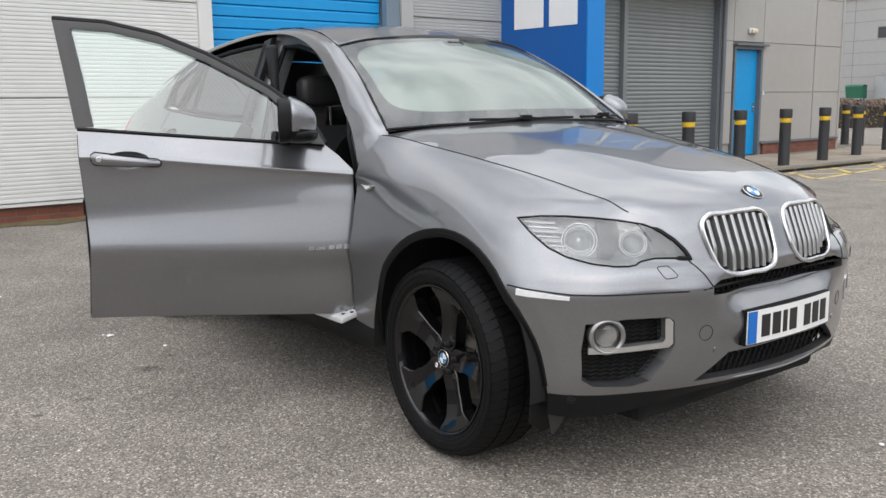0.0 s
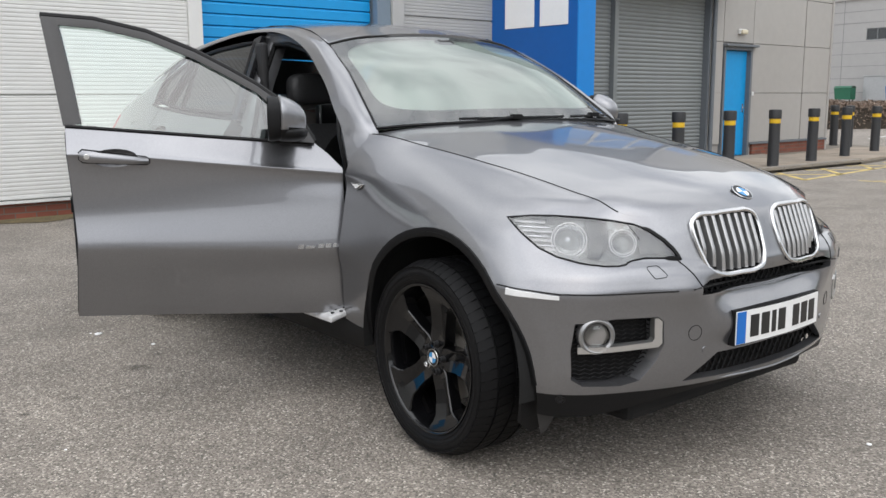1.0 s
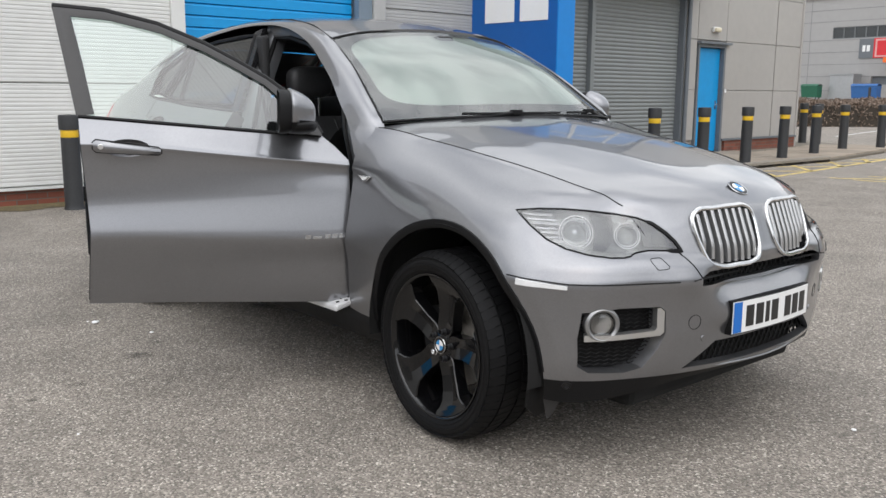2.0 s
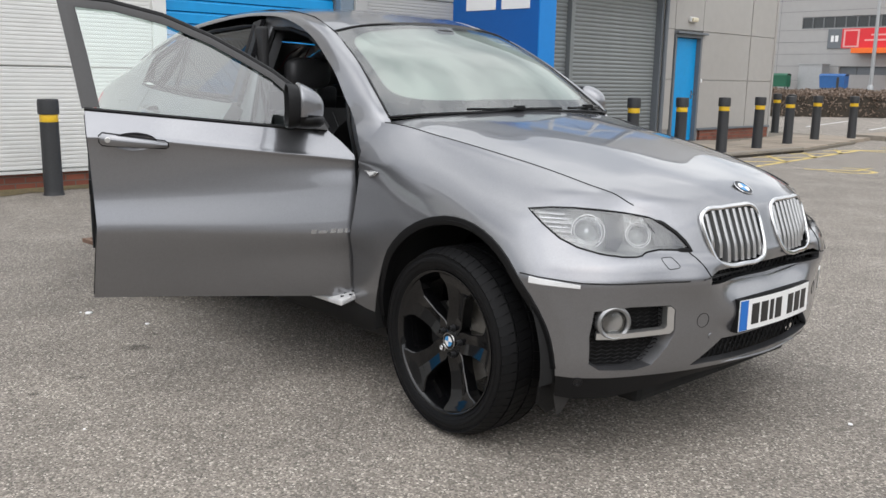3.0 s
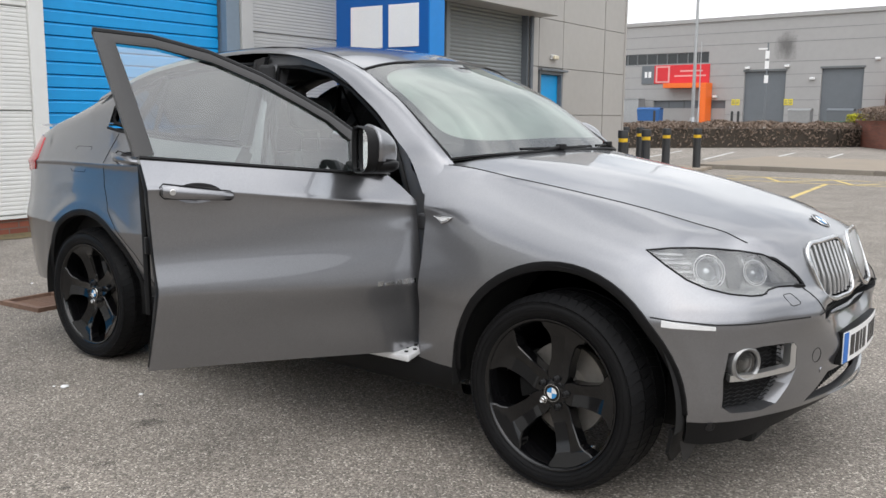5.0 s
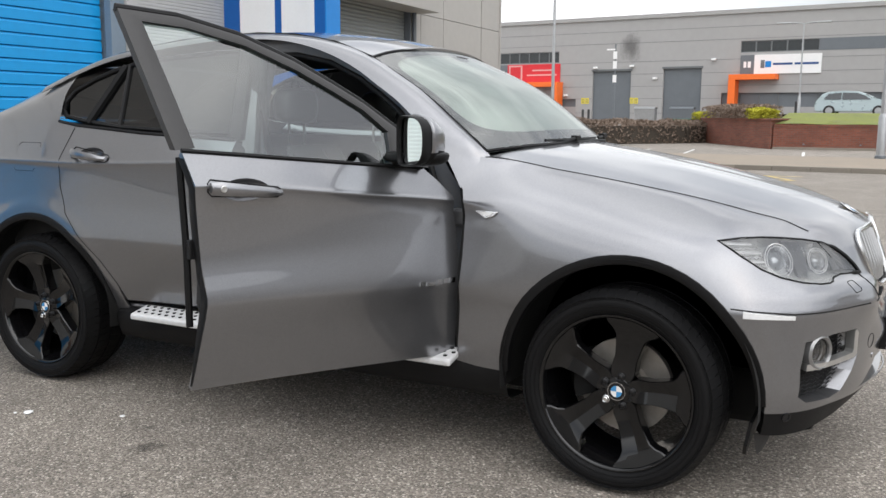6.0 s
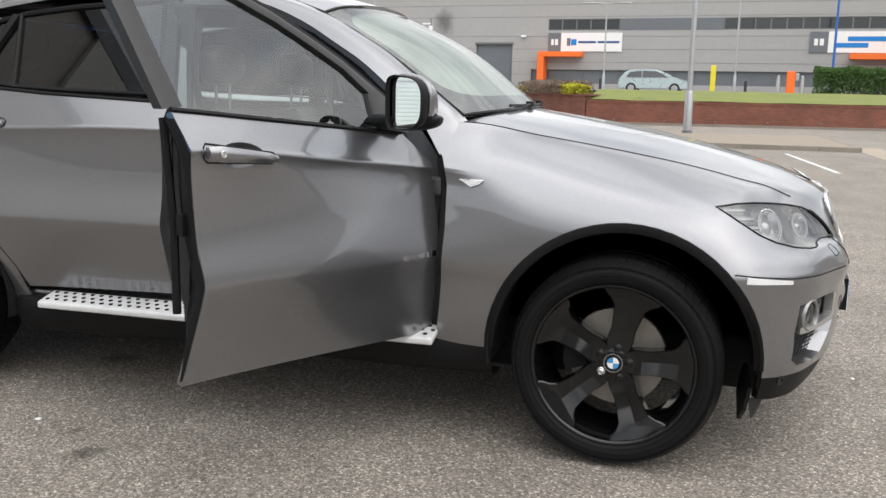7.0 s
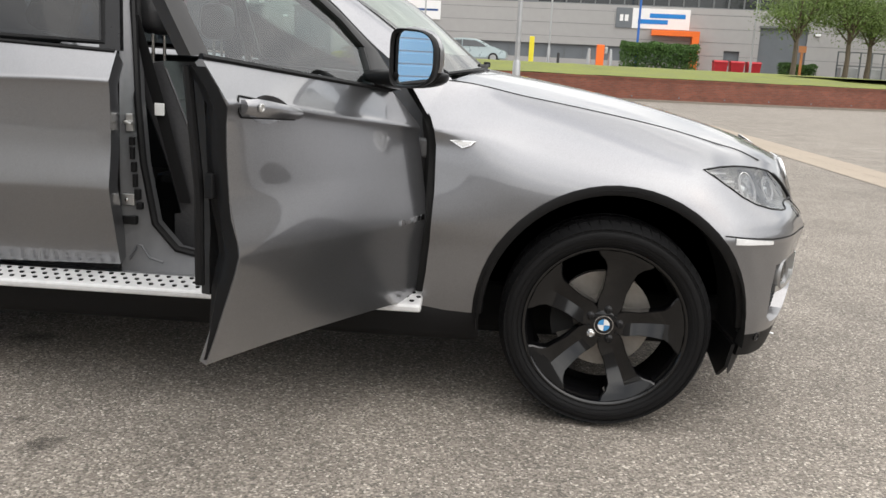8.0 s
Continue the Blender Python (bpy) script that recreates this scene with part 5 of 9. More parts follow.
class Skin:
    """A smooth sheet through level lines: levels[k][station] = (x, y, z)."""

    def __init__(self, levels, nu, nv, outward, ready=None):
        if ready is not None:
            self.g, self.n = ready
            return
        L = np.asarray(levels, float)
        g = blend(np.swapaxes(L, 0, 1), chords(np.swapaxes(L, 0, 1)), np.linspace(0, 1, nu + 1))
        g = blend(np.swapaxes(g, 0, 1), chords(np.swapaxes(g, 0, 1)), np.linspace(0, 1, nv + 1), True)
        self.g = np.swapaxes(g, 0, 1)
        self.shade(outward)

    def shade(self, outward):
        n = np.cross(np.gradient(self.g, axis=0), np.gradient(self.g, axis=1))
        n /= np.linalg.norm(n, axis=-1, keepdims=True) + 1e-12
        flip = np.sign((n * np.asarray(outward, float)).sum(-1).mean())
        self.n = n * (flip if flip else 1)

    def mirrored(self):
        return Skin(None, 0, 0, None, (self.g * (1, -1, 1), self.n * (1, -1, 1)))

    def mesh(self, pick=None):
        bm = bmesh.new()
        nu, nv = self.g.shape[0], self.g.shape[1]
        c = (self.g[:-1, :-1] + self.g[1:, 1:]) / 2
        ok = np.ones(c.shape[:2], bool) if pick is None else pick(c[..., 0], c[..., 1], c[..., 2])
        verts = {}

        def v(i, j):
            if (i, j) not in verts:
                verts[i, j] = bm.verts.new(self.g[i, j])
            return verts[i, j]

        for i, j in zip(*np.nonzero(ok)):
            bm.faces.new((v(i, j), v(i + 1, j), v(i + 1, j + 1), v(i, j + 1)))
        return bm

    def near(self, e1, e2, a, b):
        """The place and normal of the sheet where its shadow on (e1, e2) is (a, b)."""
        d = ((self.g @ ARRAY(e1)) - a) ** 2 + ((self.g @ ARRAY(e2)) - b) ** 2
        if tuple(e1) == (0, 1, 0):
            d = d + 9.0 * (self.g[..., 0] < 0.40)
        i, j = np.unravel_index(np.argmin(d), d.shape)
        i0, i1, j0, j1 = max(i - 1, 0), min(i + 1, d.shape[0] - 1), max(j - 1, 0), min(j + 1, d.shape[1] - 1)
        tu, tv = (self.g[i1, j] - self.g[i0, j]) / (i1 - i0), (self.g[i, j1] - self.g[i, j0]) / (j1 - j0)
        p = self.g[i, j]
        m = ARRAY([[tu @ ARRAY(e1), tv @ ARRAY(e1)], [tu @ ARRAY(e2), tv @ ARRAY(e2)]])
        if abs(np.linalg.det(m)) > 1e-9:
            du, dv = np.linalg.solve(m, [a - p @ ARRAY(e1), b - p @ ARRAY(e2)])
            p = p + tu * np.clip(du, -0.7, 0.7) + tv * np.clip(dv, -0.7, 0.7)
        return Vector(p), Vector(self.n[i, j])


def inside(poly, a, b):
    hit, j = False, len(poly) - 1
    for i in range(len(poly)):
        (xi, yi), (xj, yj) = poly[i], poly[j]
        if (yi > b) != (yj > b) and a < (xj - xi) * (b - yi) / (yj - yi) + xi:
            hit = not hit
        j = i
    return hit


def cut(bm, poly, e1, e2, keep, where=None):
    """Cuts the sheet along a closed line in the plane (e1, e2) and keeps its inside or outside."""
    e1, e2 = Vector(e1), Vector(e2)
    for k in range(len(poly)):
        (a0, b0), (a1, b1) = poly[k], poly[(k + 1) % len(poly)]
        lo_a, hi_a, lo_b, hi_b = min(a0, a1) - 0.004, max(a0, a1) + 0.004, min(b0, b1) - 0.004, max(b0, b1) + 0.004
        fs = []
        for f in bm.faces:
            if where and not where(f.calc_center_median()):
                continue
            pa = [v.co.dot(e1) for v in f.verts]
            pb = [v.co.dot(e2) for v in f.verts]
            if min(pa) <= hi_a and max(pa) >= lo_a and min(pb) <= hi_b and max(pb) >= lo_b:
                fs.append(f)
        if not fs:
            continue
        n = (e1 * (b1 - b0) - e2 * (a1 - a0)).normalized()
        geom = list({*fs, *[e for f in fs for e in f.edges], *[v for f in fs for v in f.verts]})
        bmesh.ops.bisect_plane(bm, geom=geom, dist=1e-5, plane_co=e1 * a0 + e2 * b0, plane_no=n)
    dead = []
    for f in bm.faces:
        c = f.calc_center_median()
        if where and not where(c):
            if keep:
                dead.append(f)
            continue
        if inside(poly, c.dot(e1), c.dot(e2)) != keep:
            dead.append(f)
    bmesh.ops.delete(bm, geom=dead, context="FACES")
    return bm


def painted(name, bm, skin, material, parent, label="", lip=0.0, to=None):
    """Links a cut sheet as a part, shaded by the smooth sheet's own normals; lip folds its rim inwards."""
    bmesh.ops.triangulate(bm, faces=[f for f in bm.faces if len(f.verts) > 4])
    bm.verts.index_update()
    g, n = skin.g.reshape(-1, 3), skin.n.reshape(-1, 3)
    from mathutils import kdtree
    tree_ = kdtree.KDTree(len(g))
    for i, p in enumerate(g):
        tree_.insert(p, i)
    tree_.balance()
    vs = list(bm.verts)
    near = []
    for v in vs:
        acc = Vector((0, 0, 0))
        for _, i, d in tree_.find_n(v.co, 4):
            acc += Vector(n[i]) / (d + 1e-4)
        near.append(acc.normalized())
    ids = {v: i for i, v in enumerate(vs)}
    co = [tuple(v.co) for v in vs]
    faces, norms = [], []
    for f in bm.faces:
        loop = [ids[v] for v in f.verts]
        f.normal_update()
        if sum((near[i] for i in loop), Vector()).dot(f.normal) < 0:
            loop.reverse()
        faces.append(loop)
        norms += [near[i] for i in loop]
    if lip or to is not None:
        for e in bm.edges:
            if len(e.link_faces) == 1:
                a, b = e.verts
                ka = len(co)
                for v in (a, b):
                    co.append(tuple(v.co))
                for v in (b, a):
                    p = v.co - near[ids[v]] * lip
                    if to is not None:
                        p = Vector((v.co.x, to, v.co.z))
                    co.append(tuple(p))
                p0, p1, p2 = Vector(co[ka]), Vector(co[ka + 1]), Vector(co[ka + 2])
                fn = (p1 - p0).cross(p2 - p0)
                c = e.link_faces[0].calc_center_median()
                fn = fn.normalized() if fn.length > 1e-12 else Vector((0, 0, 1))
                loop = [ka, ka + 1, ka + 2, ka + 3]
                if fn.dot((p0 + p1) / 2 - c) < 0:
                    fn = -fn
                    loop.reverse()
                faces.append(loop)
                norms += [fn] * 4
    me = bpy.data.meshes.new(name)
    me.from_pydata(co, [], faces)
    me.materials.append(material)
    me.shade_smooth()
    me.normals_split_custom_set([tuple(q) for q in norms])
    bm.free()
    ob = new(name, me)
    ob.parent = parent
    if label:
        ob["label"] = label
    return ob


XZ = ((1, 0, 0), (0, 0, 1))
YZ = ((0, 1, 0), (0, 0, 1))

# level lines of the right-hand side, from tail to nose (y counted outwards)
SIDE_X = [-3.97, -3.93, -3.80, -3.62, -3.42, -3.2, -2.93, -2.62, -2.3, -1.95, -1.6, -1.2, -0.9, -0.66]
TAIL = [(-3.97, 0.55), (-3.93, 0.30), (-3.80, 0.13), (-3.62, 0.045), (-3.42, 0.012), (-3.2, 0.0), (-0.6, 0.0)]
CREASE = [(-3.97, 1.06), (-3.2, 1.09), (-2.6, 1.09), (-2.2, 1.10), (-1.715, 1.110), (-1.2, 1.062), (-0.66, 1.005)]
CREASE_Y = [(-3.97, 0.90), (-3.4, 0.915), (-2.9, 0.938), (-2.3, 0.925), (-1.72, 0.918), (-1.2, 0.905), (-0.66, 0.893)]
BELT = [(-3.97, 1.20), (-3.6, 1.245), (-3.2, 1.285), (-2.9, 1.29), (-2.7, 1.262), (-2.3, 1.236), (-1.73, 1.213), (-1.2, 1.166), (-0.75, 1.130), (-0.6, 1.120)]
BELT_Y = [(-3.97, 0.80), (-3.6, 0.80), (-3.2, 0.815), (-2.9, 0.82), (-2.3, 0.838), (-1.73, 0.842), (-1.2, 0.850), (-0.66, 0.848)]
haunch = lambda x: 0.030 * math.exp(-(((x + 2.93) / 0.50) ** 2)) + 0.020 * math.exp(-((x / 0.42) ** 2))


def side_levels():
    out = [[] for _ in range(11)]
    for x in SIDE_X:
        h, pull = haunch(x), spline(TAIL, x)
        z3 = 0.69 + min(0.055, max(0.0, (-0.66 - x) * 0.056))
        z5, y5, zb, yb = spline(CREASE, x), spline(CREASE_Y, x), spline(BELT, x), spline(BELT_Y, x)
        rows = [(0.30, 0.872 + 0.4 * h), (0.45, 0.902 + 0.7 * h), (0.60, 0.9175 + 0.9 * h), (z3 - 0.012, 0.9350 + h), (z3, 0.9365 + h), (z3 + 0.014, 0.935 + h),
                (0.895, y5 * 0.4 + 0.5435 + 0.8 * h), (z5 - 0.014, y5 - 0.0040), (z5, y5), (z5 + 0.012, y5 - 0.0080), (zb, yb)]
        tuck = 0.060 * min(1.0, max(0.0, (-0.72 - x) / 0.75)) * min(1.0, max(0.0, (x + 2.75) / 0.4))
        for k, (z, y) in enumerate(rows):
            out[k].append((x, y - pull - tuck * (1.35, 0.88, 0.34)[k] if k < 3 else y - pull, z))
    return out


# the front: each level from behind the front wheel round the corner to the middle of the nose
FRONT = [
    [(-0.30, 0.90, 0.34), (0.0, 0.925, 0.33), (0.38, 0.925, 0.30), (0.46, 0.868, 0.27), (0.57, 0.768, 0.262), (0.665, 0.60, 0.285), (0.73, 0.42, 0.315), (0.775, 0.22, 0.328), (0.785, 0.0, 0.330)],
    [(-0.30, 0.918, 0.45), (0.0, 0.94, 0.45), (0.40, 0.936, 0.42), (0.478, 0.884, 0.40), (0.592, 0.79, 0.385), (0.69, 0.61, 0.375), (0.757, 0.43, 0.368), (0.80, 0.22, 0.365), (0.812, 0.0, 0.365)],
    [(-0.30, 0.932, 0.60), (0.0, 0.95, 0.59), (0.395, 0.945, 0.55), (0.478, 0.890, 0.52), (0.605, 0.79, 0.50), (0.707, 0.61, 0.49), (0.772, 0.43, 0.48), (0.808, 0.22, 0.475), (0.812, 0.0, 0.475)],
    [(-0.30, 0.940, 0.66), (0.0, 0.957, 0.65), (0.375, 0.951, 0.655), (0.475, 0.899, 0.645), (0.610, 0.790, 0.64), (0.715, 0.61, 0.64), (0.785, 0.43, 0.63), (0.808, 0.22, 0.600), (0.812, 0.0, 0.598)],
    [(-0.30, 0.943, 0.69), (0.0, 0.958, 0.69), (0.365, 0.954, 0.692), (0.474, 0.903, 0.684), (0.612, 0.790, 0.683), (0.720, 0.61, 0.685), (0.795, 0.43, 0.680), (0.770, 0.22, 0.656), (0.778, 0.0, 0.655)],
    [(-0.30, 0.942, 0.72), (0.0, 0.957, 0.72), (0.358, 0.948, 0.72), (0.468, 0.895, 0.712), (0.606, 0.783, 0.71), (0.714, 0.605, 0.712), (0.782, 0.43, 0.715), (0.788, 0.22, 0.706), (0.796, 0.0, 0.706)],
    [(-0.30, 0.932, 0.82), (0.0, 0.942, 0.82), (0.345, 0.920, 0.80), (0.445, 0.872, 0.775), (0.580, 0.765, 0.765), (0.692, 0.595, 0.760), (0.758, 0.42, 0.755), (0.796, 0.22, 0.745), (0.804, 0.0, 0.745)],
    [(-0.30, 0.912, 0.925), (0.0, 0.912, 0.91), (0.325, 0.878, 0.890), (0.415, 0.838, 0.845), (0.525, 0.745, 0.815), (0.655, 0.575, 0.795), (0.735, 0.40, 0.790), (0.781, 0.22, 0.785), (0.788, 0.0, 0.785)],
    [(-0.30, 0.895, 0.965), (0.0, 0.884, 0.955), (0.318, 0.862, 0.925), (0.395, 0.822, 0.890), (0.490, 0.722, 0.860), (0.630, 0.560, 0.835), (0.725, 0.39, 0.825), (0.766, 0.22, 0.825), (0.774, 0.0, 0.825)],
    [(-0.30, 0.868, 1.015), (0.0, 0.830, 1.015), (0.312, 0.800, 0.962), (0.385, 0.762, 0.940), (0.470, 0.676, 0.918), (0.600, 0.548, 0.885), (0.708, 0.38, 0.870), (0.748, 0.22, 0.870), (0.757, 0.0, 0.870)],
    [(-0.30, 0.705, 1.122), (0.0, 0.667, 1.073), (0.28, 0.622, 1.016), (0.38, 0.600, 0.990), (0.47, 0.578, 0.968), (0.590, 0.546, 0.922), (0.688, 0.36, 0.916), (0.722, 0.22, 0.926), (0.731, 0.0, 0.924)],
]
SIDES = side_levels()
SIDES[10][-1] = (-0.62, 0.785, 1.168)
LEVELS = [[(x, -y, z) for x, y, z in SIDES[k] + FRONT[k]] for k in range(11)]
right = Skin(LEVELS, 430, 96, (0, -1, 0))
for cx, r0 in ((0.012, 0.535), (-2.933, 0.515)):
    rr = np.hypot(right.g[..., 0] - cx, right.g[..., 2] - 0.372)
    k = np.clip((r0 + 0.05 - rr) / 0.065, 0, 1)
    fall = np.clip((r0 - 0.012 - rr) / 0.05, 0, 1)
    right.g[..., 1] -= (0.005 * k * k * (3 - 2 * k) - 0.007 * fall) * (right.g[..., 2] > 0.2)


def relax(g, w, rounds, along, across):
    """Evens the net out where the weight w allows it, keeping its rim."""
    for _ in range(rounds):
        d = np.zeros_like(g)
        d[1:-1] += along * (g[:-2] + g[2:] - 2 * g[1:-1])
        d[:, 1:-1] += (across * w)[:, 1:-1, None] * (g[:, :-2] + g[:, 2:] - 2 * g[:, 1:-1])
        d[:, 0] = d[:, -1] = 0
        g += d * w[..., None]


ease = lambda v, a, b: np.clip((v - a) / (b - a), 0, 1) ** 2 * (3 - 2 * np.clip((v - a) / (b - a), 0, 1))
gx, gz = right.g[..., 0].copy(), right.g[..., 2].copy()
rim = ease(np.arange(right.g.shape[1])[::-1], 0, 9)[None, :]
relax(right.g, ease(gx, -0.64, -0.25) * (1 - ease(gx, 0.20, 0.46)) * ease(gz, 0.60, 0.80) * rim, 240, 0.24, 0.24)
relax(right.g, ease(gx, -2.60, -2.2) * (1 - ease(gx, -0.55, -0.3)), 60, 0.24, 0.0)
relax(right.g, ease(gx, 0.22, 0.40) * ease(gz, 0.72, 0.80) * rim, 25, 0.22, 0.22)
right.shade((0, -1, 0))
left = right.mirrored()

# the sheet of the bonnet
SEAMLINE = [(-0.585, 0.768, 1.170), (-0.28, 0.703, 1.124), (0.0, 0.669, 1.077), (0.28, 0.624, 1.020), (0.47, 0.580, 0.972), (0.56, 0.548, 0.927), (0.625, 0.530, 0.906)]
FLANK = [(-0.54, 0.64, 1.186), (-0.26, 0.575, 1.139), (0.02, 0.545, 1.092), (0.29, 0.51, 1.035), (0.48, 0.475, 0.988), (0.595, 0.455, 0.945), (0.662, 0.44, 0.912)]
RIDGE = [(-0.515, 0.50, 1.198), (-0.235, 0.455, 1.152), (0.04, 0.42, 1.106), (0.30, 0.385, 1.051), (0.49, 0.362, 1.001), (0.605, 0.350, 0.955), (0.690, 0.355, 0.917)]
INNER = [(-0.50, 0.40, 1.203), (-0.22, 0.36, 1.161), (0.06, 0.33, 1.115), (0.31, 0.30, 1.060), (0.50, 0.28, 1.009), (0.615, 0.270, 0.966), (0.716, 0.25, 0.925)]
MID = [(-0.47, 0.0, 1.212), (-0.19, 0.0, 1.168), (0.08, 0.0, 1.121), (0.32, 0.0, 1.067), (0.51, 0.0, 1.017), (0.635, 0.0, 0.974), (0.732, 0.0, 0.925)]
neg = lambda c: [(x, -y, z) for x, y, z in c]
edge = right.g[:, -1]
SEAMLINE = [tuple(ARRAY((1, -1, 1)) * edge[np.argmin(abs(edge[:, 0] - x))]) for x, _, _ in SEAMLINE[:-1]] + [SEAMLINE[-1]]
for row, y in ((SEAMLINE, 0.462), (FLANK, 0.40), (RIDGE, 0.325), (INNER, 0.225), (MID, 0.0)):
    nose = edge[edge[:, 0] > 0.55]
    row[-1] = tuple(ARRAY((1, -1, 1)) * nose[np.argmin(abs(nose[:, 1] + y))])
bonnet_skin = Skin([neg(SEAMLINE), neg(FLANK), neg(RIDGE), neg(INNER), MID, INNER, RIDGE, FLANK, SEAMLINE], 60, 90, (0, 0, 1))


def snap(row, path):
    """Moves each place of a row onto the nearest place of a line."""
    out = []
    a, b = path[:-1], path[1:]
    for p in row:
        t = np.clip(((p - a) * (b - a)).sum(-1) / (((b - a) ** 2).sum(-1) + 1e-12), 0, 1)
        q = a + (b - a) * t[:, None]
        out.append(q[np.argmin(((q - p) ** 2).sum(-1))])
    return ARRAY(out)


bg, both = bonnet_skin.g, np.concatenate([right.g[:, -1], left.g[::-1, -1]])
fade = lambda n, k: np.clip(1 - np.arange(n) / k, 0, 1) ** 2
for j, path in ((0, right.g[:, -1]), (-1, left.g[:, -1])):
    d = snap(bg[:, j], path) - bg[:, j]
    w = fade(bg.shape[1], 9) if j == 0 else fade(bg.shape[1], 9)[::-1]
    bg += d[:, None, :] * w[None, :, None]
d = snap(bg[-1], both) - bg[-1]
bg += d[None] * fade(bg.shape[0], 9)[::-1][:, None, None]
relax(bg, np.minimum(1, np.arange(bg.shape[0])[::-1] / 4.0)[:, None] * np.ones(bg.shape[:2]), 6, 0.15, 0.15)
bonnet_skin.shade((0, 0, 1))

# the bonnet runs on over the nose with no visible joint
er, el = right.g[:, -1], left.g[:, -1]
for j in range(bg.shape[1]):
    side = right if bg[-1, j, 1] <= 0 else left
    i = int(np.argmin(((side.g[:, -1] - bg[-1, j]) ** 2).sum(-1)))
    joint = bonnet_skin.n[-8, min(max(j, 6), bg.shape[1] - 7)] + 0.8 * float(1 - ease(abs(bg[-1, j, 1]), 0.38, 0.45)) * side.n[i, -6]
    joint /= np.linalg.norm(joint)
    for k in range(9):
        w = (1 - k / 9) ** 1.3
        v = bonnet_skin.n[-1 - k, j] * (1 - w) + joint * w
        bonnet_skin.n[-1 - k, j] = v / np.linalg.norm(v)
front = np.concatenate([bg[-1, : bg.shape[1] // 2 + 1]])
for i in range(right.g.shape[0]):
    if right.g[i, -1, 0] < 0.56 or right.g[i, -1, 1] < -0.45:
        continue
    j = int(np.argmin(((front - right.g[i, -1]) ** 2).sum(-1)))
    near_ = math.exp(-((np.linalg.norm(front[j] - right.g[i, -1]) / 0.03) ** 2))
    for k in range(6):
        w = (1 - k / 6) ** 1.3 * near_
        v = right.n[i, -1 - k] * (1 - w) + bonnet_skin.n[-1, j] * w
        right.n[i, -1 - k] = v / np.linalg.norm(v)


def soften(sigma, rounds):
    """Evens the shading where the bonnet rolls over into the nose above the lamps."""
    half = bonnet_skin.g.shape[1] // 2 + 1
    sets = [(right.g, right.n), (bonnet_skin.g[:, :half], bonnet_skin.n[:, :half])]
    masks = [(q[..., 0] > 0.36) & (q[..., 1] < -0.13) & (q[..., 2] > 0.79) for q, _ in sets]
    P = np.concatenate([q[m] for (q, _), m in zip(sets, masks)])
    N0 = np.concatenate([v[m] for (_, v), m in zip(sets, masks)])
    area = np.concatenate([np.full(masks[0].sum(), 1.0), np.full(masks[1].sum(), 2.2)])
    W = np.exp(-((P[:, None] - P[None]) ** 2).sum(-1) / (2 * sigma * sigma)) * area[None]
    N = N0.copy()
    for _ in range(rounds):
        N = W @ N
        N /= np.linalg.norm(N, axis=1, keepdims=True)
    w = (ease(P[:, 0], 0.40, 0.50) * ease(-P[:, 1], 0.18, 0.32) * ease(P[:, 2], 0.83, 0.88))[:, None]
    N = N0 * (1 - w) + N * w
    N /= np.linalg.norm(N, axis=1, keepdims=True)
    k = masks[0].sum()
    right.n[masks[0]] = N[:k]
    bonnet_skin.n[:, :half][masks[1]] = N[k:]
    bonnet_skin.n[:, half:] = bonnet_skin.n[:, : half - 1][:, ::-1] * (1, -1, 1)


soften(0.024, 3)
left = right.mirrored()

ARCH_F = [(0.012 + 0.474 * math.cos(a), 0.372 + 0.478 * math.sin(a)) for a in [2 * math.pi * i / 56 for i in range(56)]]
ARCH_R = [(-2.933 + 0.462 * math.cos(a), 0.372 + 0.466 * math.sin(a)) for a in [2 * math.pi * i / 56 for i in range(56)]]
DOOR_F = [(-0.665, 0.405), (-1.728, 0.461), (-1.708, 0.70), (-1.703, 0.764), (-1.713, 0.95), (-1.729, 1.2135), (-1.45, 1.1885), (-1.2, 1.166), (-0.95, 1.1455), (-0.765, 1.131), (-0.71, 1.085), (-0.665, 1.025)]
DOOR_R = [(-1.738, 0.46), (-2.40, 0.445), (-2.435, 0.53), (-2.50, 0.635), (-2.60, 0.74), (-2.705, 0.85), (-2.745, 0.98), (-2.748, 1.13), (-2.735, 1.28), (-1.738, 1.28)]
DW, DN = Vector((0.66, 0.751, 0)), Vector((0.751, -0.66, 0))
LAMP0 = Vector((0.335, -0.865, 0)).dot(DW)
LAMP = [(LAMP0 + a, b) for a, b in ((0.0, 0.913), (0.08, 0.921), (0.16, 0.921), (0.25, 0.915), (0.34, 0.906), (0.42, 0.893), (0.475, 0.872), (0.52, 0.842), (0.552, 0.812), (0.574, 0.782),
                                    (0.52, 0.786), (0.45, 0.789), (0.405, 0.783), (0.375, 0.772), (0.31, 0.770), (0.235, 0.780), (0.16, 0.798), (0.10, 0.825), (0.045, 0.868))]
FOG = [(0.805, 0.590), (0.812, 0.50), (0.806, 0.400), (0.775, 0.376), (0.66, 0.370), (0.60, 0.385), (0.555, 0.450), (0.532, 0.510), (0.538, 0.585), (0.56, 0.602), (0.70, 0.604)]
MOUTH = [(-0.445, 0.365), (-0.415, 0.385), (-0.31, 0.452), (0.31, 0.452), (0.415, 0.385), (0.445, 0.365)]
SLOT = [(-0.408, 0.664), (-0.408, 0.694), (-0.36, 0.709), (0.36, 0.709), (0.408, 0.694), (0.408, 0.664), (0.30, 0.658), (-0.30, 0.658)]
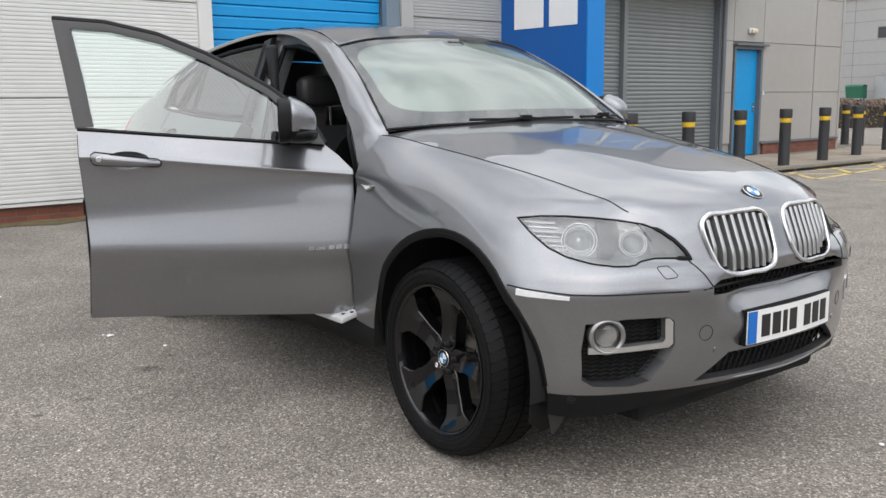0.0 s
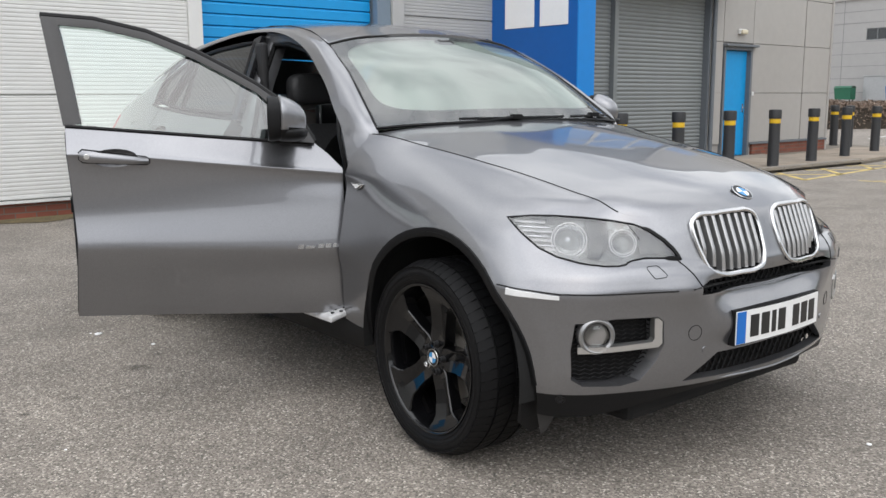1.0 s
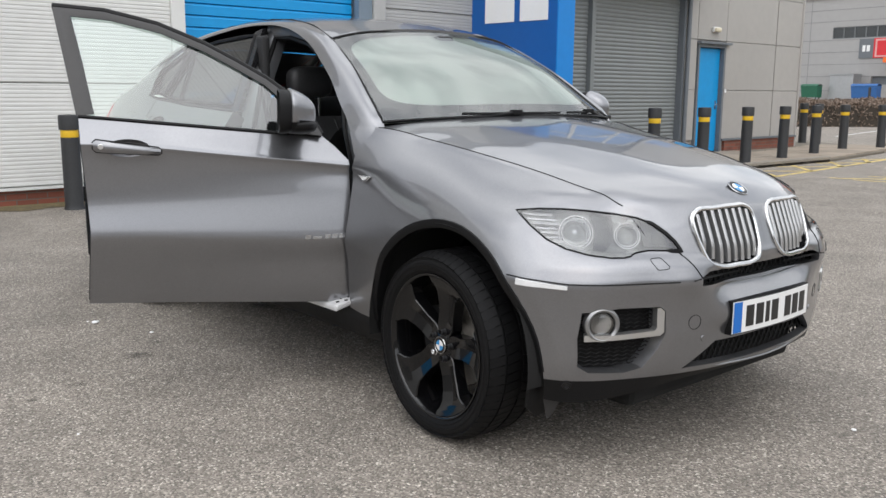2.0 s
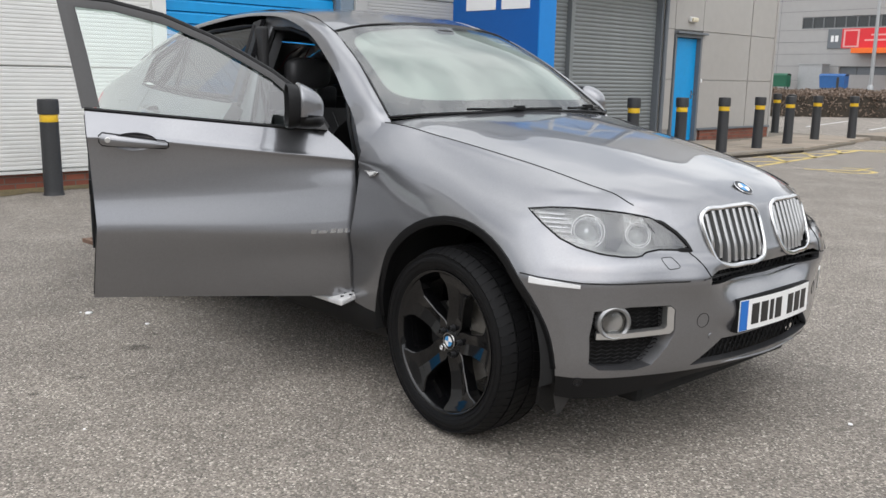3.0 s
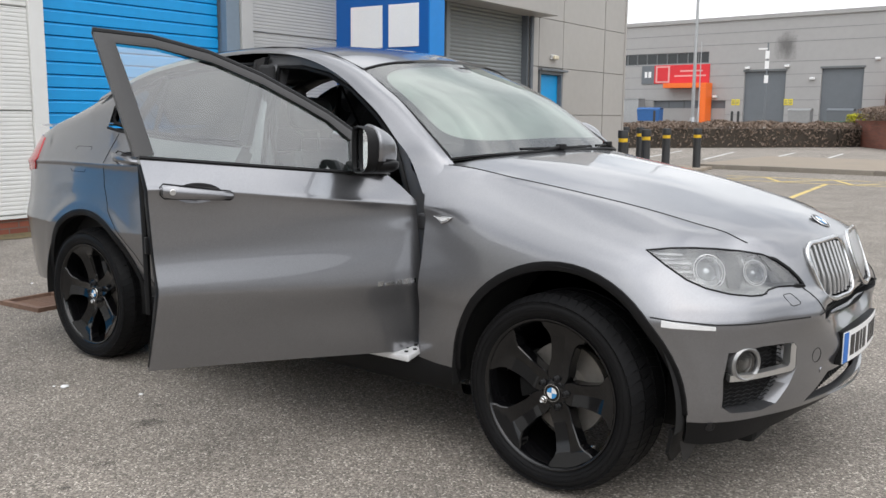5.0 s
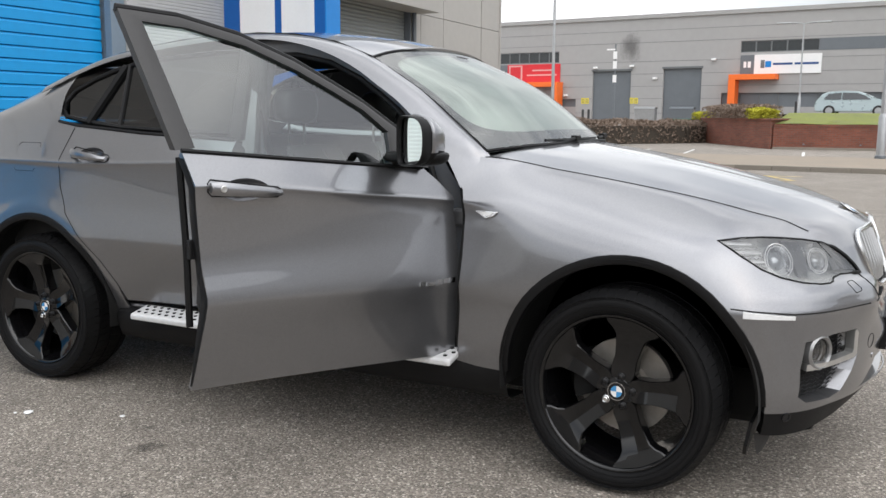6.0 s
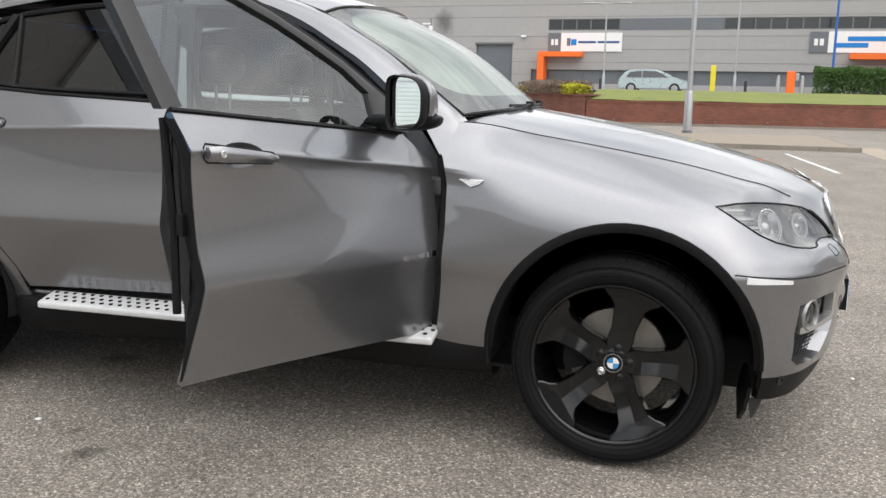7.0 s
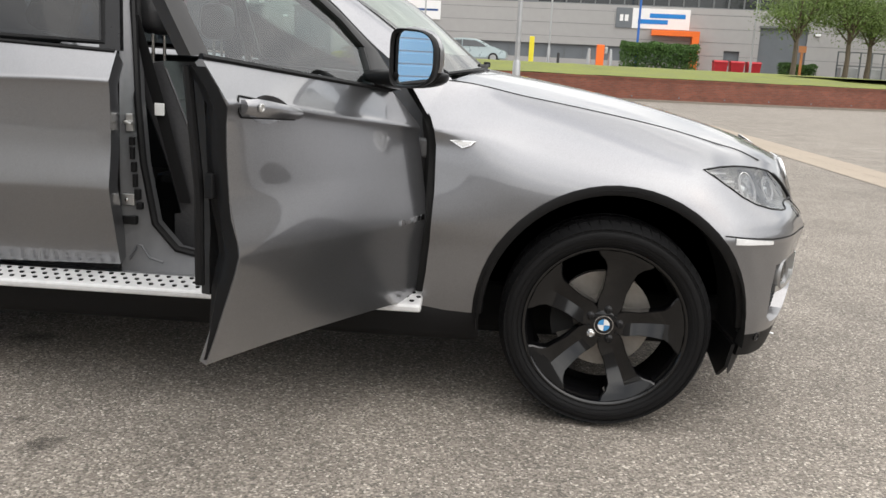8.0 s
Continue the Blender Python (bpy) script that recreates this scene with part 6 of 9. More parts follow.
KIDNEY = [(0.372, 0.860), (0.368, 0.893), (0.345, 0.911), (0.26, 0.918), (0.15, 0.921), (0.09, 0.919), (0.06, 0.905), (0.048, 0.870), (0.050, 0.820), (0.060, 0.765), (0.080, 0.735), (0.12, 0.722), (0.20, 0.719), (0.298, 0.722), (0.343, 0.740), (0.362, 0.79)]
SEAM_Z = 0.687
seam_z = lambda x: SEAM_Z + 0.018 * min(1, max(0, (0.56 - x) / 0.18))
GAP = material("dark_panel_gap", (0.006, 0.006, 0.006), 0.9, var=0.0)


def seam(pts, parent, r=0.0022, name="panel_gap"):
    bm = bmesh.new()
    tube(bm, pts, r, 6)
    return part(name, bm, GAP, parent)


def line_on(skin, pts, n=24):
    """Places on the sheet along a line given in (x, z)."""
    out = []
    for (a0, b0), (a1, b1) in zip(pts[:-1], pts[1:]):
        k = max(1, int(math.dist((a0, b0), (a1, b1)) / 0.03))
        for i in range(k):
            out.append(skin.near(*XZ, a0 + (a1 - a0) * i / k, b0 + (b1 - b0) * i / k)[0])
    out.append(skin.near(*XZ, *pts[-1])[0])
    return out


def flip(pts, sg):
    return [(a * sg, b) for a, b in pts]


def rounded(pts, n=6):
    """A smooth closed line through the corners."""
    P = ARRAY(pts + pts[:1])
    T = np.concatenate([[0], np.cumsum(np.linalg.norm(np.diff(P, axis=0), axis=1))])
    W = np.concatenate([P[-4:-1], P, P[1:4]])
    TT = np.concatenate([T[-4:-1] - T[-1], T, T[1:4] + T[-1]])
    return [tuple(q) for q in blend(W, TT, np.linspace(0, T[-1], n * len(pts) + 1)[:-1])]


KIDNEY = rounded(KIDNEY, 4)
SCOOP_F = [(-1.552 + 0.086 * math.cos(2 * math.pi * i / 28), 1.090 + 0.035 * math.sin(2 * math.pi * i / 28)) for i in range(28)]
SCOOP_R = [(a - 1.003, b + 0.038) for a, b in SCOOP_F]
WING_REAR = {-1: [(-0.692, 1.120), (-0.665, 1.076), (-0.643, 1.045), (-0.628, 1.005), (-0.618, 0.95), (-0.615, 0.80), (-0.623, 0.625), (-0.633, 0.505), (-0.650, 0.378)], 1: [(-0.662, 1.03), (-0.662, 0.378)]}
for skin, sg in ((right, -1), (left, 1)):
    lampw = (DW.x, DW.y * -sg, 0)
    # front wing: over the wheel, up to the bonnet, down to the bumper seam
    bm = skin.mesh(lambda x, y, z: (x > -0.70) & (x < 0.84) & (z > 0.34))
    cut(bm, [*WING_REAR[sg], (-0.40, 0.368), (0.30, 0.368), (0.30, 0.705), (0.38, 0.705), (0.56, SEAM_Z), (0.80, SEAM_Z), (0.80, 1.30), (-0.80, 1.30), (-0.80, 1.19)], *XZ, True)
    cut(bm, ARCH_F, *XZ, False)
    cut(bm, LAMP, lampw, (0, 0, 1), False, lambda c: c.x > 0.2)
    cut(bm, [(-0.42, 0.5), (0.42, 0.5), (0.42, 1.3), (-0.42, 1.3)], *YZ, False, lambda c: c.x > 0.45)
    wing = painted("front_wing", bm, skin, PAINT, car, lip=0.012)
    # lens of the headlamp
    bm = skin.mesh(lambda x, y, z: (x > 0.2) & (z > 0.72) & (z < 0.97))
    cut(bm, LAMP, lampw, (0, 0, 1), True, lambda c: c.x > 0.2)
    lens = painted("headlamp", bm, skin, GLASS_LAMP, car, "clear headlamp lens over twin projector lamps")
    lens.visible_shadow = False
    rim = [(a, b) for a, b in LAMP]
    pts = []
    for i in range(len(rim)):
        (a0, b0), (a1, b1) = rim[i], rim[(i + 1) % len(rim)]
        for k in range(4):
            pts.append(skin.near(lampw, (0, 0, 1), a0 + (a1 - a0) * k / 4, b0 + (b1 - b0) * k / 4)[0])
    bm = bmesh.new()
    tube(bm, pts, [0.0075 if 22 < i < 40 else 0.0034 for i in range(len(pts))], 6, closed=True)
    part("lamp_seal", bm, TRIM, lens, "black lamp seal", smooth=True)
    # bowl behind the lens
    bm = bmesh.new()
    cen = sum(pts, Vector()) / len(pts)
    inn = Vector((-0.751, 0.66 * -sg, 0)) * 0.055
    loops = []
    for f, d in ((1.0, 0.004), (0.97, 0.35), (0.90, 0.75), (0.5, 1.0)):
        loops.append([bm.verts.new(cen + (p - cen) * f + inn * d) for p in pts])
    for a, b in zip(loops[:-1], loops[1:]):
        for i in range(len(pts)):
            j = (i + 1) % len(pts)
            bm.faces.new((a[i], a[j], b[j], b[i]))
    bm.faces.new(loops[-1])
    for f in bm.faces:
        fa = f.calc_center_median().dot(Vector(lampw)) - LAMP0
        f.material_index = 1 if fa > 0.425 and len(f.verts) == 4 else 0
    part("lamp_bowl", bm, [LAMP_DARK, LAMP_INNER], lens, "grey lamp bowl with a smoked inner end")
    dw, dn = Vector(lampw), Vector((0.751, -0.66 * -sg, 0))
    in_lamp = lambda a, b, deep: skin.near(lampw, (0, 0, 1), LAMP0 + a, b)[0] - dn * deep
    # smoked inner bezel and the wall between the two lamps
    bm = bmesh.new()
    outline(bm, [in_lamp(a, b, 0.016) for a, b in ((0.425, 0.884), (0.468, 0.866), (0.512, 0.836), (0.545, 0.806), (0.556, 0.792), (0.50, 0.796), (0.44, 0.798), (0.432, 0.84))], dn * -0.012)
    part("inner_bezel", bm, LAMP_INNER, lens, "smoked inner bezel")
    bm = bmesh.new()
    outline(bm, [in_lamp(a, b, 0.030) for a, b in ((0.262, 0.900), (0.335, 0.893), (0.340, 0.862), (0.330, 0.815), (0.300, 0.784), (0.262, 0.790), (0.272, 0.845))], dn * -0.015)
    part("middle_bezel", bm, LAMP_INNER, lens, "smoked middle bezel")
    for a, b, r in ((0.205, 0.850, 0.058), (0.385, 0.838, 0.044)):
        p, nn = skin.near(lampw, (0, 0, 1), LAMP0 + a, b)
        ax = (nn * 0.6 + dn * 0.5).normalized()
        m = Matrix.Translation(p - ax * 0.050) @ ax.to_track_quat("Z", "Y").to_matrix().to_4x4()
        bm = bmesh.new()
        lathe(bm, [(r * 0.66, -0.01), (r * 0.90, 0.006), (r * 1.02, 0.026), (r * 1.0, 0.032), (r * 0.93, 0.028), (r * 0.72, 0.006)], 32, cap=False)
        part("lamp_ring", bm, LAMP_BOWL, lens, "silvered lamp ring", smooth=True).matrix_basis = m
        bm = bmesh.new()
        lathe(bm, [(r * 0.72, -0.004), (r * 0.66, 0.010), (r * 0.45, 0.024), (r * 0.2, 0.031), (0.0, 0.033)], 28)
        part("projector_lens", bm, LAMP_LENS, lens, "clear projector lens", smooth=True).matrix_basis = m
        for f, t_ in ((1.02, 0.0022), (0.86, 0.0014)):
            bm = bmesh.new()
            tube(bm, [(r * f * math.cos(2 * math.pi * i / 40), r * f * math.sin(2 * math.pi * i / 40), 0.033) for i in range(40)], t_, 6, closed=True)
            part("light_ring", bm, LAMP_WHITE, lens, "thin white light ring", smooth=True).matrix_basis = m
    # ribbed reflector of the flashing lamp in the outer corner
    for i, (b0, a0) in enumerate(((0.901, 0.022), (0.887, 0.036), (0.873, 0.050), (0.859, 0.064), (0.845, 0.080), (0.831, 0.100), (0.817, 0.122))):
        bm = bmesh.new()
        up = Vector((0, 0, 1))
        ends = (a0, min(0.150, a0 + 0.105)) if i < 5 else (a0, 0.162)
        rows = []
        for k in range(5):
            c = in_lamp(ends[0] + (ends[1] - ends[0]) * k / 4, b0 - 0.0015 * k, 0.014 + 0.004 * k)
            rows.append([bm.verts.new(c + q) for q in (up * 0.004, up * 0.001 - dn * 0.001, up * -0.002, up * -0.004 - dn * 0.018, up * 0.006 - dn * 0.018)])
        for p0, p1 in zip(rows[:-1], rows[1:]):
            for k in range(5):
                bm.faces.new((p0[k], p0[(k + 1) % 5], p1[(k + 1) % 5], p1[k]))
        bm.faces.new(rows[0])
        bm.faces.new(rows[-1])
        part("reflector_rib", bm, LAMP_WHITE if i % 2 == 0 else LAMP_BOWL, lens, "pale reflector rib")
    seam([skin.near(lampw, (0, 0, 1), LAMP0 + a, b)[0] for a, b in ((0.395, 0.899), (0.405, 0.888), (0.418, 0.872), (0.434, 0.852), (0.442, 0.838))], lens, 0.0011)
    # marker lamp in the bumper seam
    bm = bmesh.new()
    rows = []
    for k in range(11):
        x = 0.408 + 0.0150 * k
        dz = seam_z(x) - SEAM_Z
        row = []
        for z, o in ((0.684 - 0.0003 * k, 0.001), (0.682 - 0.0003 * k, 0.005), (0.663 + 0.0006 * k, 0.005), (0.660 + 0.0007 * k, 0.001)):
            p, nn = skin.near(*XZ, x, z + dz)
            row.append(bm.verts.new(p + nn * o))
        rows.append(row)
    for a, b in zip(rows[:-1], rows[1:]):
        for k in range(3):
            bm.faces.new((a[k], a[k + 1], b[k + 1], b[k]))
    bm.faces.new(rows[0])
    bm.faces.new(rows[-1])
    part("marker_lamp", bm, LAMP_WHITE, car, "clear side marker lamp")
    # wheel arch edging
    for arc, nm in ((ARCH_F, "arch_trim"), (ARCH_R, "arch_trim")):
        bm = bmesh.new()
        ring = []
        for a, b in arc:
            if b > (0.372 if arc is ARCH_R else 0.33):
                ring.append((a, b))
        cx = 0.012 if arc is ARCH_F else -2.933
        ring.sort(key=lambda q: math.atan2(q[1] - 0.2, q[0] - cx))
        rows = []
        for a, b in ring:
            p, _ = skin.near(*XZ, a, b)
            d = Vector((a - cx, 0, b - 0.372)).normalized()
            o = Vector((0, sg, 0))
            base = Vector((a, p.y, b))
            rows.append([bm.verts.new(q) for q in (base + d * 0.004 - o * 0.006, base + d * 0.003 + o * 0.006, base - d * 0.014 + o * 0.009, base - d * 0.030 + o * 0.003, base - d * 0.034 - o * 0.03)])
        for a, b in zip(rows[:-1], rows[1:]):
            for k in range(4):
                bm.faces.new((a[k], a[k + 1], b[k + 1], b[k]))
        part(nm, bm, TRIM, car, "black wheel arch edging", smooth=True)
        # liner
        bm = bmesh.new()
        sheet(bm, 40, 6, lambda u, v: (cx + 0.462 * math.cos(math.pi * (1.08 * u - 0.04)), sg * (0.935 - 0.42 * v), 0.372 + 0.466 * math.sin(math.pi * (1.08 * u - 0.04))))
        part("wheel_liner", bm, LINER, car, smooth=True)
        bm = bmesh.new()
        outline(bm, [(cx + 0.47 * math.cos(math.pi * k / 20), sg * 0.52, 0.372 + 0.47 * math.sin(math.pi * k / 20)) for k in range(21)] + [(cx - 0.47, sg * 0.52, 0.24), (cx + 0.47, sg * 0.52, 0.24)], (0, -sg * 0.01, 0))
        part("wheel_liner", bm, LINER, car)
    # side repeater, a pale wedge
    bm = bmesh.new()
    wedge = [(-0.575, 0.972), (-0.535, 0.974), (-0.482, 0.972), (-0.50, 0.955), (-0.53, 0.945)]
    outline(bm, [skin.near(*XZ, *q)[0] + Vector((0, sg * 0.002, 0)) for q in wedge], (0, sg * 0.008, 0))
    bmesh.ops.bevel(bm, geom=[e for e in bm.edges], offset=0.002, segments=1, affect="EDGES")
    part("side_repeater", bm, CHROME, car, "chrome-edged side repeater")
    bm = bmesh.new()
    outline(bm, [skin.near(*XZ, a * 0.62 - 0.199, b * 0.55 + 0.4345)[0] + Vector((0, sg * 0.010, 0)) for a, b in wedge], (0, sg * 0.003, 0))
    part("side_repeater", bm, LAMP_WHITE, car, "pale repeater lens")
    # rear door, quarter panel
    bm = skin.mesh(lambda x, y, z: (x < -1.70) & (x > -2.80))
    cut(bm, DOOR_R, *XZ, True)
    cut(bm, ARCH_R, *XZ, False)
    cut(bm, SCOOP_R, *XZ, False)
    rdoor = painted("rear_door", bm, skin, PAINT, car, lip=0.075)
    bm = skin.mesh(lambda x, y, z: (x < -2.36))
    cut(bm, [(-2.398, 0.37), (-2.435, 0.53), (-2.50, 0.635), (-2.60, 0.74), (-2.705, 0.85), (-2.745, 0.98), (-2.748, 1.13), (-2.735, 1.36), (-4.2, 1.40), (-4.2, 0.37)], *XZ, True)
    cut(bm, ARCH_R, *XZ, False)
    painted("rear_wing", bm, skin, PAINT, car, lip=0.01)
    seam(line_on(skin, [(-2.40, 0.445), (-2.435, 0.53), (-2.50, 0.635), (-2.60, 0.74), (-2.705, 0.85), (-2.745, 0.98), (-2.748, 1.13), (-2.735, 1.25)]), rdoor)
    # fuel flap
    if sg < 0:
        flap = [(-3.075, 1.178), (-2.925, 1.178), (-2.918, 1.165), (-2.925, 1.055), (-2.94, 1.042), (-3.075, 1.042), (-3.088, 1.055), (-3.086, 1.165)]
        seam([skin.near(*XZ, a, b)[0] for a, b in flap + flap[:1]], car, 0.0016, "fuel_flap_gap")
    # sill, running board
    bm = bmesh.new()
    sheet(bm, 30, 8, lambda u, v: (-2.46 + 2.02 * u, sg * spline([(0, 0.70), (0.25, 0.835), (0.6, 0.885), (0.85, 0.895), (1, 0.86)], v), spline([(0, 0.240), (0.25, 0.250), (0.6, 0.31), (0.85, 0.385), (1, 0.41)], v)))
    part("side_skirt", bm, TRIM, car, "black plastic side skirt", smooth=True)
    part("sill", made_box(-2.46, -0.60, min(sg * 0.60, sg * 0.855), max(sg * 0.60, sg * 0.855), 0.27, 0.425, 0.01), PAINT, car, "painted door sill")
    bm = bmesh.new()
    box(bm, -2.30, -0.640, min(sg * 0.862, sg * 0.972), max(sg * 0.862, sg * 0.972), 0.398, 0.426, 0.008)
    for v in bm.verts:
        v.co.z -= (abs(v.co.y) - 0.862) * 0.24 - 0.006
    board = part("running_board", bm, BOARD, car, "brushed aluminium running board with black studs")
    stud = bpy.data.meshes.new("rubber_stud")
    bm = bmesh.new()
    lathe(bm, [(0.0085, -0.002), (0.0085, 0.003), (0.0, 0.004)], 8)
    bm.to_mesh(stud)
    bm.free()
    stud.materials.append(TRIM)
    for i in range(39):
        for r in range(3):
            piece("stud", stud, board, pose(-2.27 + 0.042 * i + 0.021 * (r % 2), sg * (0.882 + 0.030 * r), 0.4272 - 0.0072 * r))

# bumper, below the seam, both halves
for skin, sg in ((right, -1), (left, 1)):
    bm = skin.mesh(lambda x, y, z: (x > 0.26) & (z < 0.72))
    cut(bm, [(0.30, 0.20), (0.30, 0.705), (0.38, 0.705), (0.56, SEAM_Z), (1.0, SEAM_Z), (1.0, 0.20)], *XZ, True)
    cut(bm, ARCH_F, *XZ, False)
    cut(bm, [(0.30, 0.20), (0.30, 0.345), (1.2, 0.345), (1.2, 0.20)], *XZ, False)
    for poly in (flip(FOG, sg), MOUTH, SLOT):
        cut(bm, poly, *YZ, False, lambda c: c.x > 0.45)
    bump = painted("front_bumper", bm, skin, PAINT, car, lip=0.03)
    seam([skin.near(*XZ, x, seam_z(x))[0] for x in [0.37 + 0.01 * i for i in range(44)]], bump, 0.0028)
    # black valance
    bm = skin.mesh(lambda x, y, z: (x > 0.26) & (z < 0.40))
    cut(bm, [(0.30, 0.20), (0.30, 0.345), (1.2, 0.345), (1.2, 0.20)], *XZ, True)
    cut(bm, ARCH_F, *XZ, False)
    val = painted("front_valance", bm, skin, TRIM, car, "black scuffed plastic front valance", lip=0.03)
    bm = bmesh.new()
    lathe(bm, [(0.017, 0), (0.017, 0.003), (0.013, 0.004), (0.012, 0.001), (0.0, 0.001)], 16)
    p, nn = skin.near((0, 1, 0), (0, 0, 1), sg * 0.82, 0.330)
    part("parking_sensor", bm, BLACK_GLOSS, val, "round black parking sensor").matrix_basis = Matrix.Translation(p) @ nn.to_track_quat("Z", "Y").to_matrix().to_4x4()
    # nose panel between the seam, the bonnet and the lamps
    bm = skin.mesh(lambda x, y, z: (x > 0.5) & (abs(y) < 0.44) & (z > 0.68))
    cut(bm, LAMP, (DW.x, DW.y * -sg, 0), (0, 0, 1), False)
    cut(bm, [(-0.42, SEAM_Z), (0.42, SEAM_Z), (0.42, 1.2), (-0.42, 1.2)], *YZ, True)
    cut(bm, SLOT, *YZ, False)
    cut(bm, flip(KIDNEY, sg), *YZ, False)
    nose = painted("nose_panel", bm, skin, PAINT, car)
    seam([skin.near((0, 1, 0), (0, 0, 1), sg * (0.455 - 0.045 * k / 8), 0.778 - 0.085 * k / 8)[0] for k in range(9)], nose, 0.0025)
    # fog lamp recess
    pts = []
    poly = flip(FOG, sg)
    for i in range(len(poly)):
        (a0, b0), (a1, b1) = poly[i], poly[(i + 1) % len(poly)]
        for k in range(3):
            pts.append(skin.near(*YZ, a0 + (a1 - a0) * k / 3, b0 + (b1 - b0) * k / 3)[0])
    cen = sum(pts, Vector()) / len(pts)
    back = Vector((-0.06, 0, 0))
    bm = bmesh.new()
    la = [bm.verts.new(p) for p in pts]
    lb = [bm.verts.new(cen + (p - cen) * 0.93 + back) for p in pts]
    for i in range(len(pts)):
        j = (i + 1) % len(pts)
        bm.faces.new((la[i], la[j], lb[j], lb[i]))
    bm.faces.new(lb).material_index = 1
    rec = part("fog_recess", bm, [PAINT, TRIM], bump, "painted air intake recess with a black back")
    at = lambda a, b, out=0.0: skin.near(*YZ, sg * a, b)[0] + Vector((out, 0, 0))
    bm = bmesh.new()
    for k in range(15):
        z = 0.392 + 0.0145 * k
        tube(bm, [at(0.79 - 0.015 * q, z + 0.007 * (q % 2), -0.045) for q in range(17)], 0.0022, 5)
    part("intake_mesh", bm, TRIM, bump, "black intake mesh")
    bm = skin.mesh(lambda x, y, z: (x > 0.40) & (z < 0.66) & (z > 0.44))
    cut(bm, flip([(0.798, 0.594), (0.56, 0.598), (0.546, 0.585), (0.543, 0.512), (0.556, 0.500), (0.798, 0.490)], sg), *YZ, True)
    cut(bm, flip([(0.81, 0.62), (0.575, 0.62), (0.570, 0.530), (0.578, 0.519), (0.70, 0.512), (0.81, 0.512)], sg), *YZ, False)
    for v in bm.verts:
        v.co.x += 0.004
    painted("fog_surround", bm, skin, SATIN, bump, "satin silver fog lamp surround", lip=0.030)
    p, nn = at(0.748, 0.548), Vector((0.86, sg * 0.51, 0)).normalized()
    m = Matrix.Translation(p - nn * 0.024) @ nn.to_track_quat("Z", "Y").to_matrix().to_4x4()
    bm = bmesh.new()
    lathe(bm, [(0.056, -0.05), (0.062, 0.0), (0.061, 0.020), (0.053, 0.027), (0.046, 0.022), (0.042, 0.0)], 32, cap=False)
    fog = part("fog_lamp", bm, FOG_RING, car, "round fog lamp in a silver ring", smooth=True)
    fog.matrix_basis = m
    bm = bmesh.new()
    lathe(bm, [(0.036, 0.006), (0.032, -0.010), (0.024, -0.022), (0.011, -0.030), (0.010, -0.006), (0.006, -0.001), (0.0, 0.0)], 28)
    part("reflector", bm, CHROME, fog, "bright reflector")
    bm = bmesh.new()
    lathe(bm, [(0.047, 0.020), (0.042, 0.008), (0.034, 0.004), (0.033, 0.000)], 28, cap=False)
    part("lamp_collar", bm, TRIM, fog, "dark lamp collar", smooth=True)
    bm = bmesh.new()
    lathe(bm, [(0.042, 0.016), (0.03, 0.021), (0.0, 0.024)], 24)
    part("lens", bm, GLASS_LAMP, fog, "clear fog lamp lens", smooth=True, facing=(0, 0, 1))
    # tow eye cover, lamp washer
    p, nn = skin.near(*YZ, sg * 0.418, 0.534)
    m = Matrix.Translation(p) @ nn.to_track_quat("Z", "Y").to_matrix().to_4x4()
    bm = bmesh.new()
    tube(bm, [(0.026 * math.cos(2 * math.pi * i / 28), 0.026 * math.sin(2 * math.pi * i / 28), 0) for i in range(28)], 0.0016, 5, closed=True)
    part("tow_eye_cover", bm, GAP, bump, "thin gap of the round tow eye cover").matrix_basis = m
    bm = bmesh.new()
    lathe(bm, [(0.011, 0), (0.010, 0.003), (0, 0.003)], 14)
    p2, n2 = skin.near(*YZ, sg * 0.372, 0.470)
    part("parking_sensor", bm, PAINT, bump, "painted parking sensor").matrix_basis = Matrix.Translation(p2) @ n2.to_track_quat("Z", "Y").to_matrix().to_4x4()
    loop = [skin.near((DW.x, DW.y * -sg, 0), (0, 0, 1), LAMP0 + a, b)[0] for a, b in ((0.453, 0.763), (0.458, 0.766), (0.487, 0.767), (0.493, 0.764), (0.508, 0.751), (0.521, 0.738), (0.516, 0.732), (0.498, 0.730), (0.482, 0.729), (0.475, 0.733), (0.464, 0.746), (0.455, 0.757))]
    bm = bmesh.new()
    tube(bm, loop, 0.0016, 5, closed=True)
    part("washer_cover", bm, GAP, wing if sg > 0 else car, "thin gap of the lamp washer cover")

bm = bmesh.new()
outline(bm, [(0.70, -0.055, 0.718), (0.782, -0.055, 0.718), (0.765, -0.055, 0.78), (0.735, -0.055, 0.86), (0.70, -0.055, 0.88)], (0, 0.11, 0))
part("nose_bridge", bm, PAINT, car)
# slot under the grille with its shelf
bm = bmesh.new()
sheet(bm, 24, 3, lambda u, v: (0.800 - 0.06 * v - 0.16 * (u - 0.5) ** 2 * (1 - v), -0.408 + 0.816 * u, 0.652 - 0.004 * v + 0.05 * (u - 0.5) ** 2))
part("bumper_shelf", bm, PAINT, car, "painted bumper shelf under the grille", smooth=True)
part("slot_back", made_box(0.66, 0.705, -0.43, 0.43, 0.60, 0.73), LINER, car)
bm = bmesh.new()
for k in range(26):
    y = -0.42 + 0.033 * k
    tube(bm, [(0.742, y, 0.646), (0.742, y + 0.042, 0.712)], 0.003, 5)
    tube(bm, [(0.742, y + 0.042, 0.646), (0.742, y, 0.712)], 0.003, 5)
part("slot_mesh", bm, TRIM, car, "black honeycomb grille mesh")
